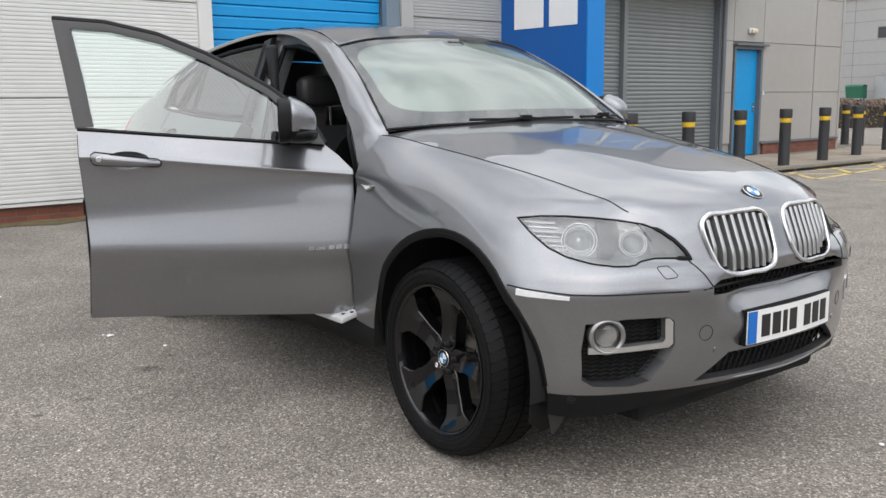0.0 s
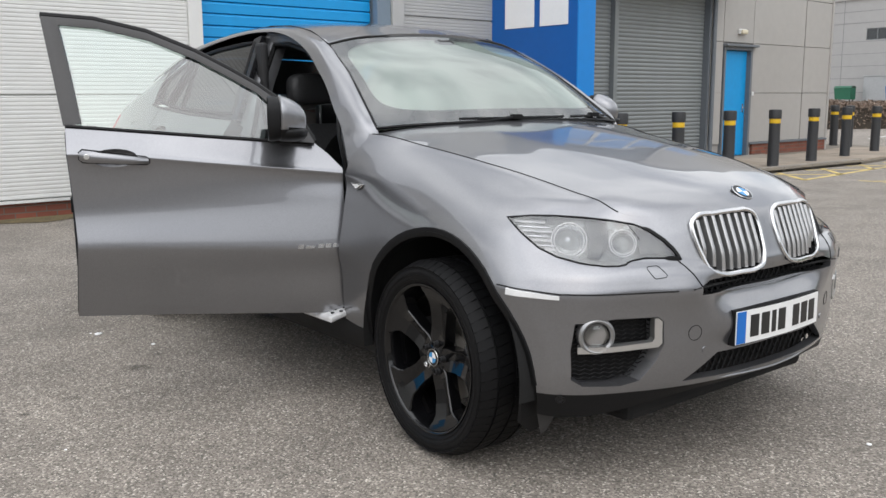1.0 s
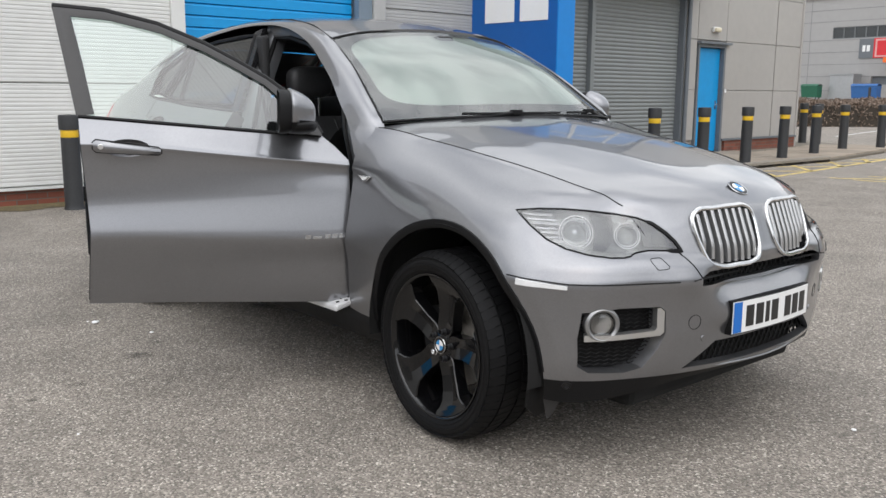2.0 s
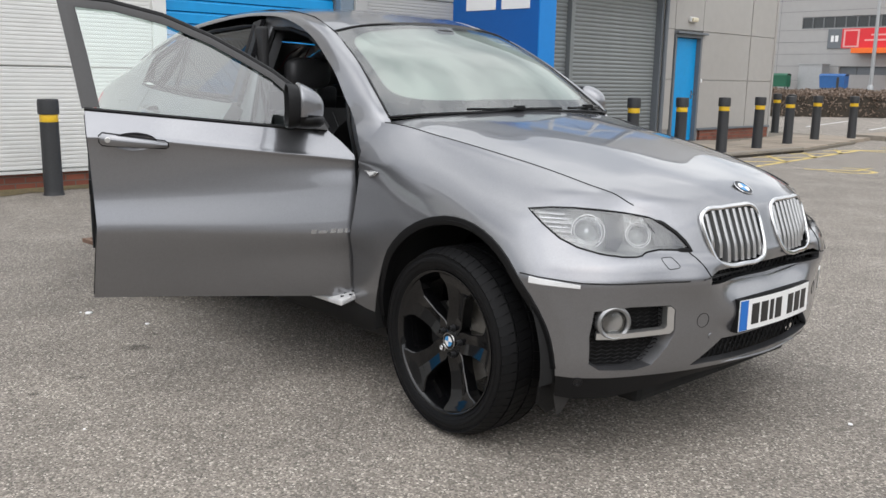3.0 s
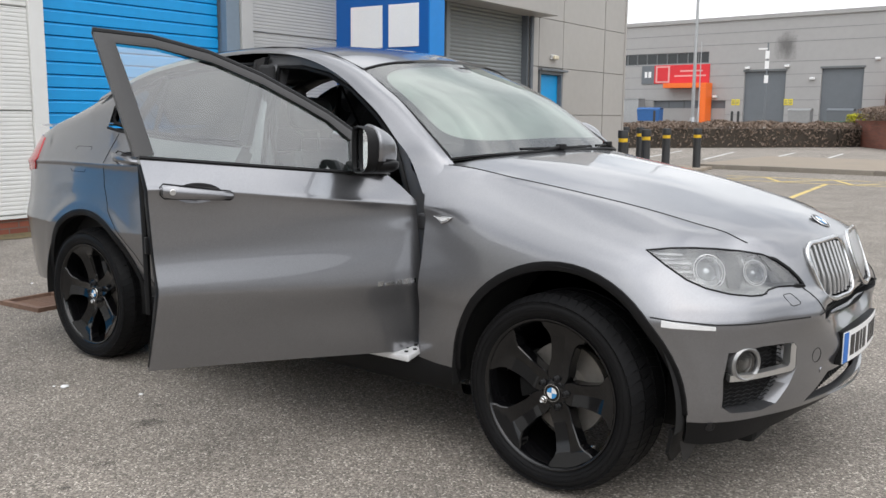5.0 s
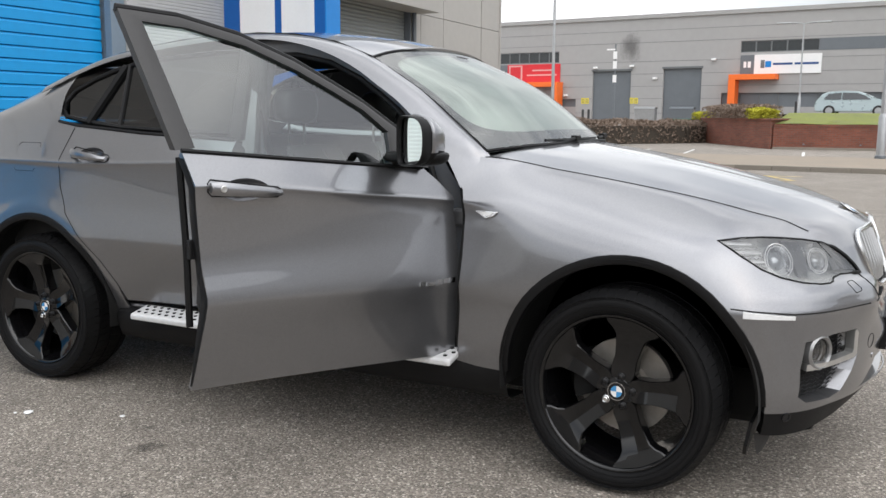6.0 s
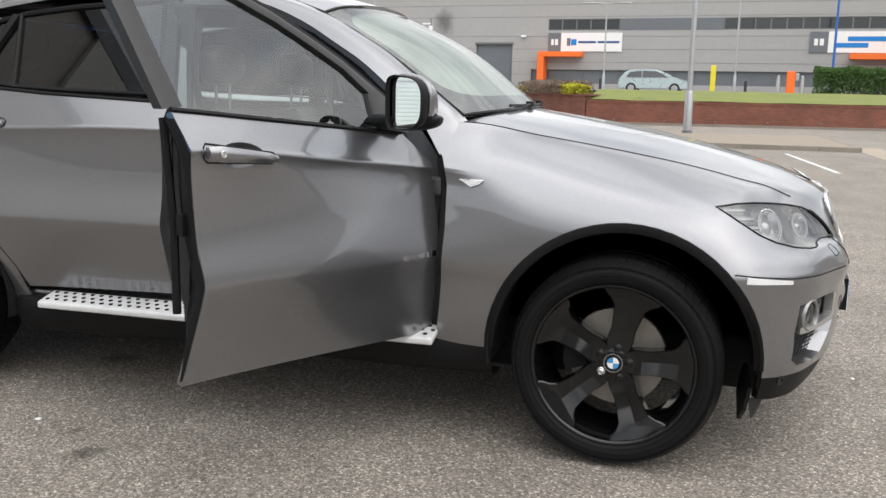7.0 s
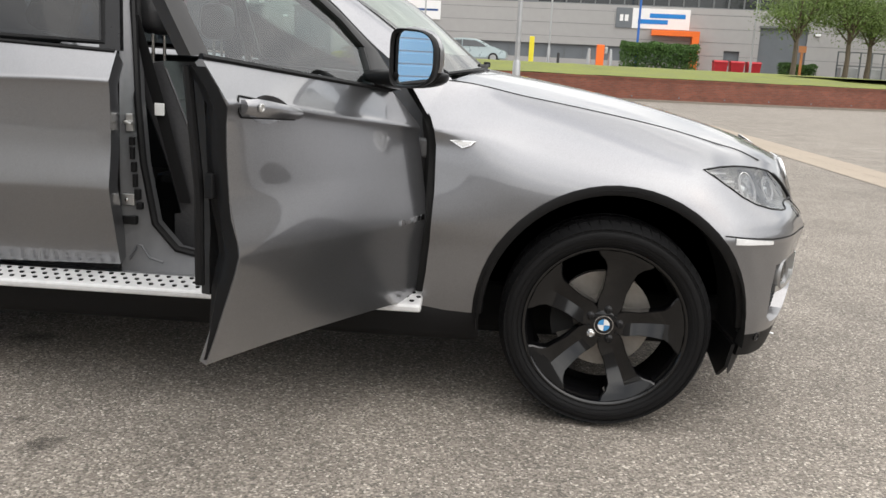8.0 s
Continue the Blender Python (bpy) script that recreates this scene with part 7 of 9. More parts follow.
part("mouth_back", made_box(0.62, 0.66, -0.47, 0.47, 0.33, 0.47), LINER, car)
bm = bmesh.new()
for k in range(24):
    y = -0.45 + 0.036 * k
    tube(bm, [(0.735, y, 0.350), (0.735, y + 0.07, 0.455)], 0.004, 5)
    tube(bm, [(0.735, y + 0.07, 0.350), (0.735, y, 0.455)], 0.004, 5)
part("mouth_mesh", bm, TRIM, car, "black lower intake mesh")
bm = bmesh.new()
tube(bm, [Vector((0.822 - 0.45 * (0.05 + abs(a)) ** 2.2, a, 0.353)) for a in [-0.42 + 0.042 * i for i in range(21)]], 0.004, 6)
part("mouth_strip", bm, PAINT, car, "silver strip under the lower intake", smooth=True)

# number plate with plain bars, bent with the bumper
def bent(x0, x1, y0, y1, z0, z1, n=10):
    bm = bmesh.new()
    rows = []
    for i in range(n + 1):
        y = y0 + (y1 - y0) * i / n
        c = 0.24 * y * y
        rows.append([bm.verts.new(q) for q in ((x0 - c, y, z0), (x1 - c, y, z0), (x1 - c, y, z1), (x0 - c, y, z1))])
    for p, q in zip(rows[:-1], rows[1:]):
        for k in range(4):
            bm.faces.new((p[k], p[(k + 1) % 4], q[(k + 1) % 4], q[k]))
    bm.faces.new(rows[0])
    bm.faces.new(rows[-1])
    return bm


part("intake_backing", bent(0.712, 0.724, -0.50, 0.50, 0.345, 0.485, 12), LINER, car, "black backing of the lower intake")
plate = part("number_plate", bent(0.841, 0.8485, -0.262, 0.262, 0.474, 0.590), PLATE_WHITE, car, "white front number plate with a blue band")
part("plate_holder", bent(0.805, 0.8455, -0.266, 0.266, 0.470, 0.594), TRIM, plate)
part("blue_band", bent(0.8485, 0.850, -0.260, -0.215, 0.476, 0.588, 3), PLATE_BLUE, plate, "blue band")
for a, b in ((-0.19, -0.145), (-0.13, -0.085), (-0.07, -0.045), (-0.03, 0.015), (0.065, 0.11), (0.125, 0.17), (0.185, 0.23)):
    part("plate_bar", bent(0.8485, 0.850, a, b, 0.493, 0.571, 3), PLATE_BLACK, plate, "plain black bar")

# kidney grilles
for sg in (-1, 1):
    K = KIDNEY
    skin = right if sg < 0 else left
    place = lambda a, b, out: Vector((0.829 - 0.62 * (b - 0.70) * 0.62 - 0.30 * a * a + out, sg * a, b))
    bm = bmesh.new()
    tube(bm, [place(a, b, -0.006) for a, b in K], 0.0088, 8, closed=True)
    frame_k = part("kidney_grille", bm, CHROME, car, "satin chrome kidney grille frame", smooth=True)
    bm = bmesh.new()
    bm.faces.new([bm.verts.new(place(a, b, -0.040)) for a, b in K])
    part("grille_back", bm, LINER, frame_k)
    bm = bmesh.new()
    va = [bm.verts.new(place(a, b, 0.0)) for a, b in K]
    vb = [bm.verts.new(place(a, b, -0.05)) for a, b in K]
    for i in range(len(K)):
        j = (i + 1) % len(K)
        bm.faces.new((va[i], va[j], vb[j], vb[i]))
    part("grille_sleeve", bm, BLACK_GLOSS, frame_k)
    for i in range(8):
        a = 0.080 + 0.0373 * i
        top = 0.912 - 0.02 * max(0, (0.09 - a) / 0.03) - 0.012 * max(0, (a - 0.30) / 0.05)
        bot = 0.728 + 0.030 * max(0, (a - 0.27) / 0.06) + 0.012 * max(0, (0.10 - a) / 0.03)
        bm = bmesh.new()
        rows = []
        for t in [k / 8 for k in range(9)]:
            z = bot + (top - bot) * t
            bulge = 0.010 * min(1, t / 0.3) - 0.020 * max(0, 0.3 - t)
            c = place(a, z, -0.018 + bulge)
            rows.append([bm.verts.new(c + Vector(d)) for d in ((-0.028, -0.0080, 0), (0.002, -0.0078, 0), (0.007, -0.0040, 0), (0.007, 0.0040, 0), (0.002, 0.0078, 0), (-0.028, 0.0080, 0))])
        for p, q in zip(rows[:-1], rows[1:]):
            for k in range(5):
                bm.faces.new((p[k], p[k + 1], q[k + 1], q[k]))
        part("slat", bm, SLAT, frame_k, "silver grille slat", smooth=True, angle=25)

# bonnet
bonnet = painted("bonnet", bonnet_skin.mesh(), bonnet_skin, PAINT, car)
for sg in (-1, 1):
    line = [Vector(p) for p in (right if sg < 0 else left).g[:, -1] if -0.60 < p[0] < 0.560]
    seam(line, bonnet, 0.0022)


def roundel(m, r, parent):
    """A round badge of plain blue and white quarters in a dark ring."""
    bm = bmesh.new()
    lathe(bm, [(r, 0), (r, 0.004), (r * 0.96, 0.006), (r * 0.90, 0.006), (0, 0.0062)], 28)
    ring = part("badge", bm, BLACK_GLOSS, parent, "round badge with blue and white quarters", smooth=True)
    ring.matrix_basis = m
    bm = bmesh.new()
    tube(bm, [(r * 0.97 * math.cos(2 * math.pi * i / 28), r * 0.97 * math.sin(2 * math.pi * i / 28), 0.005) for i in range(28)], r * 0.05, 6, closed=True)
    part("badge_rim", bm, CHROME, parent if parent is not car else ring, smooth=True).matrix_basis = m if parent is not car else Matrix()
    for q in range(4):
        bm = bmesh.new()
        outline(bm, [(0, 0, 0.0062)] + [(r * 0.62 * math.cos(math.pi / 2 * (q + i / 8)), r * 0.62 * math.sin(math.pi / 2 * (q + i / 8)), 0.0062) for i in range(9)], (0, 0, 0.0014))
        part("badge_quarter", bm, BADGE_BLUE if q % 2 else PLATE_WHITE, parent if parent is not car else ring).matrix_basis = m if parent is not car else Matrix()
    return ring


p, nn = bonnet_skin.near((1, 0, 0), (0, 1, 0), 0.655, 0.0)
roundel(Matrix.Translation(p + nn * 0.001) @ nn.to_track_quat("Z", "X").to_matrix().to_4x4(), 0.041, car)

# ---- upper body ----
side_y = lambda z: 0.855 - 0.47 * (z - 1.16)
DOOR_TOP = [(-0.765, 1.131), (-0.831, 1.252), (-0.985, 1.368), (-1.096, 1.434), (-1.228, 1.506), (-1.415, 1.584), (-1.62, 1.632), (-1.818, 1.646)]
RAIL_OUT = [(-0.655, 0.862, 1.052), (-0.73, 0.835, 1.165), (-0.845, 0.805, 1.268), (-1.0, 0.755, 1.385), (-1.11, 0.725, 1.448), (-1.24, 0.690, 1.520), (-1.43, 0.655, 1.596), (-1.64, 0.632, 1.645), (-1.85, 0.625, 1.660), (-2.3, 0.640, 1.634), (-2.52, 0.658, 1.603), (-2.70, 0.672, 1.570), (-2.90, 0.70, 1.505), (-3.1, 0.735, 1.425)]
RAIL_MID = [(-0.612, 0.815, 1.105), (-0.655, 0.800, 1.205), (-0.79, 0.755, 1.312), (-0.96, 0.710, 1.425), (-1.07, 0.685, 1.487), (-1.21, 0.650, 1.560), (-1.42, 0.620, 1.630), (-1.64, 0.602, 1.668), (-1.85, 0.598, 1.680), (-2.3, 0.612, 1.660), (-2.52, 0.628, 1.632), (-2.70, 0.640, 1.602), (-2.90, 0.662, 1.540), (-3.1, 0.690, 1.462)]
RAIL_MID = [(x, y + 0.014 * min(1, max(0, (-0.62 - x) / 0.2)), z - 0.006) for x, y, z in RAIL_MID]
RAIL_IN = [(-0.575, 0.755, 1.165), (-0.62, 0.742, 1.205), (-0.77, 0.705, 1.315), (-0.94, 0.663, 1.432), (-1.05, 0.638, 1.492), (-1.20, 0.606, 1.568), (-1.41, 0.572, 1.640), (-1.64, 0.555, 1.680), (-1.85, 0.552, 1.692), (-2.3, 0.562, 1.674), (-2.52, 0.572, 1.646), (-2.70, 0.580, 1.616), (-2.90, 0.592, 1.560), (-3.1, 0.605, 1.490)]
rail = Skin([neg(RAIL_OUT), neg(RAIL_MID), neg(RAIL_IN)], 110, 14, (0, -1, 0.5))
for i, j in zip(*np.nonzero(rail.g[..., 2] < 1.24)):
    near_ = right.n.reshape(-1, 3)[np.argmin(((right.g.reshape(-1, 3) - rail.g[i, j]) ** 2).sum(-1))]
    w = 0.9 * float(1 - ease(rail.g[i, j, 2], 1.10, 1.24))
    v = rail.n[i, j] * (1 - w) + near_ * w
    rail.n[i, j] = v / np.linalg.norm(v)
painted("roof_rail", rail.mesh(), rail, PAINT, car, "painted windscreen pillar and roof side", lip=0.004)
painted("roof_rail", rail.mirrored().mesh(), rail.mirrored(), PAINT, car, "painted windscreen pillar and roof side", lip=0.02)
ROOF_EDGE = [(-1.20, 0.606, 1.570), (-1.41, 0.572, 1.642), (-1.64, 0.555, 1.682), (-1.85, 0.552, 1.694), (-2.3, 0.562, 1.676), (-2.52, 0.572, 1.648), (-2.70, 0.580, 1.618), (-2.90, 0.592, 1.562)]
ROOF_Q = [(-1.165, 0.40, 1.610), (-1.39, 0.38, 1.668), (-1.62, 0.37, 1.700), (-1.84, 0.37, 1.710), (-2.3, 0.375, 1.692), (-2.52, 0.38, 1.665), (-2.72, 0.385, 1.628), (-2.92, 0.39, 1.580)]
ROOF_M = [(-1.135, 0.0, 1.632), (-1.36, 0.0, 1.682), (-1.60, 0.0, 1.710), (-1.83, 0.0, 1.719), (-2.3, 0.0, 1.702), (-2.52, 0.0, 1.675), (-2.73, 0.0, 1.638), (-2.94, 0.0, 1.588)]
roof_skin = Skin([neg(ROOF_EDGE), neg(ROOF_Q), ROOF_M, ROOF_Q, ROOF_EDGE], 50, 40, (0, 0, 1))
roof = painted("roof", roof_skin.mesh(), roof_skin, PAINT, car, lip=0.015)
for sg in (-1, 1):
    seam([(x, sg * (y + 0.002), z) for x, y, z in ROOF_EDGE], roof, 0.0028, "roof_gutter")
# windscreen with its black border
WS_B = [(-0.60, 0.748, 1.190), (-0.545, 0.60, 1.200), (-0.495, 0.38, 1.208), (-0.475, 0.0, 1.212)]
WS_T = [(-1.205, 0.604, 1.566), (-1.185, 0.50, 1.592), (-1.160, 0.30, 1.616), (-1.145, 0.0, 1.628)]
WS_M = [(-0.925, 0.668, 1.416), (-0.875, 0.55, 1.442), (-0.830, 0.34, 1.462), (-0.812, 0.0, 1.470)]
full = lambda c: neg(c) + c[::-1][1:]
ws_skin = Skin([full(WS_B), full(WS_M), full(WS_T)], 48, 30, (1, 0, 1))
screen = painted("windscreen", ws_skin.mesh(), ws_skin, GLASS_SCREEN, car, "clear raked windscreen reflecting the sky")
screen.visible_shadow = False
bm = bmesh.new()
ring = [Vector(ws_skin.g[i, 0]) for i in range(0, 49, 2)] + [Vector(ws_skin.g[48, j]) for j in range(2, 31, 2)] + [Vector(ws_skin.g[i, 30]) for i in range(46, -1, -2)] + [Vector(ws_skin.g[0, j]) for j in range(28, 0, -2)]
tube(bm, ring, 0.007, 6, closed=True)
part("screen_seal", bm, TRIM, screen, "black screen seal", smooth=True)
bm = bmesh.new()
tube(bm, [(x - 0.013, y, z - 0.001) for x, y, z in full(WS_T)], 0.011, 8)
part("header", bm, PAINT, screen, "painted edge of the roof", smooth=True)
bm = bmesh.new()
g = ws_skin.g - ws_skin.n * 0.006


def on_screen(i, j):
    """The place on the inner sheet at net coordinates (i, j), between the knots too."""
    i0, j0 = min(int(i), 47), min(int(j), 29)
    a, b = i - i0, j - j0
    return (g[i0, j0] * (1 - a) + g[i0 + 1, j0] * a) * (1 - b) + (g[i0, j0 + 1] * (1 - a) + g[i0 + 1, j0 + 1] * a) * b


loops = []
for k in range(240):
    t = 2 * math.pi * k / 240
    c, s_ = math.cos(t), math.sin(t)
    u, v = math.copysign(abs(c) ** 0.34, c), math.copysign(abs(s_) ** 0.34, s_)
    f = 1 / max(abs(u), abs(v))
    loops.append([bm.verts.new(on_screen(24 + (24 * f * (1 - w) + 22.3 * w) * u, 15 + (15 * f * (1 - w) + 12.4 * w) * v + 0.9 * w)) for w in (0, 0.35, 0.7, 1)])
for k in range(240):
    p, q = loops[k], loops[(k + 1) % 240]
    for w in range(3):
        bm.faces.new((p[w], p[w + 1], q[w + 1], q[w]))
part("black_border", bm, BLACK_GLOSS, screen, "black printed glass border", smooth=True)
# added sheet whose pale colour gives the screen its sky-bright haze
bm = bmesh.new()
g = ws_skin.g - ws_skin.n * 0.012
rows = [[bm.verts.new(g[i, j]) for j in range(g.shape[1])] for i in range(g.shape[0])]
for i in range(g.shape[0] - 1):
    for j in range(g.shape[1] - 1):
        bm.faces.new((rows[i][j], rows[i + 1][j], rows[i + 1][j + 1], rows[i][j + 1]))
inner_face = part("inner_face", bm, GLASS_HAZE, screen, "pale film behind the windscreen, its bright haze painted in", smooth=True, facing=(1, 0, 1))
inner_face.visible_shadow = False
part("sensor_mount", made_box(-1.16, -1.06, -0.06, 0.06, 1.54, 1.60, 0.02), TRIM, screen, "dark mirror and sensor mount")
# scuttle and wipers
bm = bmesh.new()
sheet(bm, 40, 5, lambda u, v: ((1 - v) * (-0.47 - 0.135 * abs(2 * u - 1) ** 2) + v * (-0.585 - 0.06 * abs(2 * u - 1) ** 2), -0.745 + 1.49 * u, 1.190 - 0.015 * abs(2 * u - 1) - 0.012 * math.sin(math.pi * v) + 0.012 * v))
part("scuttle", bm, TRIM, car, "black plastic scuttle", smooth=True)
for y0, y1, piv, nm in ((-0.38, 0.24, (-0.520, -0.49, 1.178), 0), (0.30, 0.70, (-0.600, 0.71, 1.180), 1)):
    bm = bmesh.new()
    path = []
    for t in [q / 12 for q in range(13)]:
        y = y0 + (y1 - y0) * t
        p, nn = ws_skin.near((0, 1, 0), (0, 0, 1), y, 1.216)
        path.append(p + nn * 0.010)
    tube(bm, path, 0.0055, 6, flat=1.2)
    blade = part("wiper", bm, TRIM, car, "black flat wiper blade", smooth=True)
    mid = path[6]
    bm = bmesh.new()
    tube(bm, [Vector(piv), Vector(piv).lerp(mid, 0.15) + Vector((0, 0, 0.010)), Vector(piv).lerp(mid, 0.6) + Vector((0.010, 0, 0.006)), mid + Vector((0.010, 0, 0.006))], [0.013, 0.015, 0.009, 0.007], 8)
    part("wiper_arm", bm, TRIM, blade, "black wiper arm", smooth=True)
    bm = bmesh.new()
    lathe(bm, [(0.022, -0.02), (0.020, 0.025), (0.0, 0.03)], 14)
    part("wiper_pivot", bm, TRIM, blade).matrix_basis = pose(piv[0], piv[1], piv[2] - 0.012)
    part("blade_joint", made_box(mid.x - 0.012, mid.x + 0.016, mid.y - 0.03, mid.y + 0.03, mid.z - 0.006, mid.z + 0.016, 0.004), TRIM, blade)

# rear screen, tail, rear lamps
RS = [[(-2.94, -0.56, 1.555), (-2.98, 0.0, 1.575), (-2.94, 0.56, 1.555)], [(-3.35, -0.58, 1.42), (-3.40, 0.0, 1.45), (-3.35, 0.58, 1.42)], [(-3.72, -0.60, 1.275), (-3.80, 0.0, 1.30), (-3.72, 0.60, 1.275)]]
rs = Skin(RS, 16, 16, (-0.5, 0, 1))
painted("rear_screen", rs.mesh(), rs, GLASS_DARK, car, "dark tinted sloping rear screen")
for skin, sg in ((right, -1), (left, 1)):
    low = [(-2.86, 0.822, 1.285), (-3.1, 0.818, 1.289), (-3.35, 0.80, 1.27), (-3.62, 0.75, 1.244), (-3.83, 0.62, 1.225)]
    mid_c = [(-2.90, 0.755, 1.41), (-3.12, 0.765, 1.37), (-3.38, 0.74, 1.325), (-3.62, 0.70, 1.283), (-3.82, 0.60, 1.25)]
    top = [(-2.88, 0.665, 1.53), (-3.12, 0.665, 1.455), (-3.38, 0.655, 1.375), (-3.62, 0.64, 1.305), (-3.82, 0.58, 1.262)]
    end = [(-2.92, 0.565, 1.563), (-3.15, 0.575, 1.487), (-3.42, 0.585, 1.395), (-3.66, 0.59, 1.305), (-3.83, 0.57, 1.268)]
    cs = Skin([[(x, sg * y, z) for x, y, z in c] for c in (low, mid_c, top, end)], 26, 20, (0, sg, 0.4))
    d = snap(cs.g[:, 0], skin.g[:, -1]) - cs.g[:, 0]
    cs.g += d[:, None, :] * fade(cs.g.shape[1], 9)[None, :, None]
    cs.shade((0, sg, 0.4))
    wing_n = skin.n[:, -4]
    for i in range(cs.g.shape[0]):
        nw = wing_n[np.argmin(((skin.g[:, -1] - cs.g[i, 0]) ** 2).sum(-1))]
        for k in range(8):
            w = (1 - k / 8) ** 1.3
            v = cs.n[i, k] * (1 - w) + nw * w
            cs.n[i, k] = v / np.linalg.norm(v)
    painted("rear_pillar", cs.mesh(), cs, PAINT, car)
    bm = skin.mesh(lambda x, y, z: (x < -3.3) & (z > 0.95))
    cut(bm, [(-3.58, 1.215), (-3.52, 1.10), (-3.55, 1.03), (-3.75, 1.01), (-4.2, 1.01), (-4.2, 1.20), (-3.75, 1.228)], *XZ, True)
    for v in bm.verts:
        v.co += Vector((-0.004, sg * 0.006, 0.0))
    painted("tail_lamp", bm, skin, LAMP_RED, car, "red wrap-round tail lamp", lip=0.01)
bm = bmesh.new()
sheet(bm, 20, 12, lambda u, v: (-3.96 + 0.10 * abs(2 * u - 1) ** 3 + 0.14 * max(0, v - 0.75) * 4 * 0.9, -0.56 + 1.12 * u, 0.36 + 0.90 * v))
part("tailgate", bm, PAINT, car, smooth=True)
bm = bmesh.new()
sheet(bm, 24, 5, lambda u, v: (-3.62 - 0.26 * v - 0.05 * math.cos(math.pi * (u - 0.5)), -0.66 + 1.32 * u, 1.285 + 0.018 * v - 0.02 * abs(2 * u - 1) ** 3))
part("tail_spoiler", bm, PAINT, car, smooth=True)

# side windows behind the front door, both sides; black surrounds and dividers
GL_R = [(-1.80, 1.238), (-2.2, 1.246), (-2.48, 1.258), (-2.69, 1.280), (-2.86, 1.305), (-2.898, 1.335), (-2.900, 1.372), (-2.855, 1.432), (-2.75, 1.484), (-2.63, 1.528), (-2.515, 1.556), (-2.285, 1.584), (-2.0, 1.602), (-1.87, 1.606)]
for sg in (-1, 1):
    P3 = lambda x, z, o=0.0: Vector((x, sg * (side_y(z) + o), z))
    bm = bmesh.new()
    bm.faces.new([bm.verts.new(P3(x, z)) for x, z in GL_R])
    gl = part("rear_side_glass", bm, GLASS_DARK, car, "dark privacy side glass", facing=(0, sg, 0))
    bm = bmesh.new()
    tube(bm, [P3(x, z, 0.002) for x, z in GL_R], 0.012, 6, closed=True)
    part("window_surround", bm, TRIM, gl, "black window surround", smooth=True)
    for a, b, w in (((-2.478, 1.255), (-2.535, 1.553), 0.011), ((-2.69, 1.275), (-2.555, 1.548), 0.022)):
        bm = bmesh.new()
        tube(bm, [P3(*a, 0.004), P3((a[0] + b[0]) / 2, (a[1] + b[1]) / 2, 0.004), P3(*b, 0.004)], w, 6)
        part("window_divider", bm, TRIM, gl, "black window divider", smooth=True)
    bm = bmesh.new()
    outline(bm, [P3(-1.735, 1.212, 0.006), P3(-1.81, 1.214, 0.006), P3(-1.885, 1.625, 0.006), P3(-1.815, 1.64, 0.006)], (0, -sg * 0.03, 0))
    part("pillar_cover", bm, BLACK_GLOSS, gl, "gloss black pillar cover")
    bm = bmesh.new()
    tube(bm, line_on(right if sg < 0 else left, [(-1.745, 1.211), (-2.3, 1.234), (-2.72, 1.263), (-2.86, 1.283)]), 0.008, 6)
    part("belt_strip", bm, TRIM, gl, "black belt strip", smooth=True)


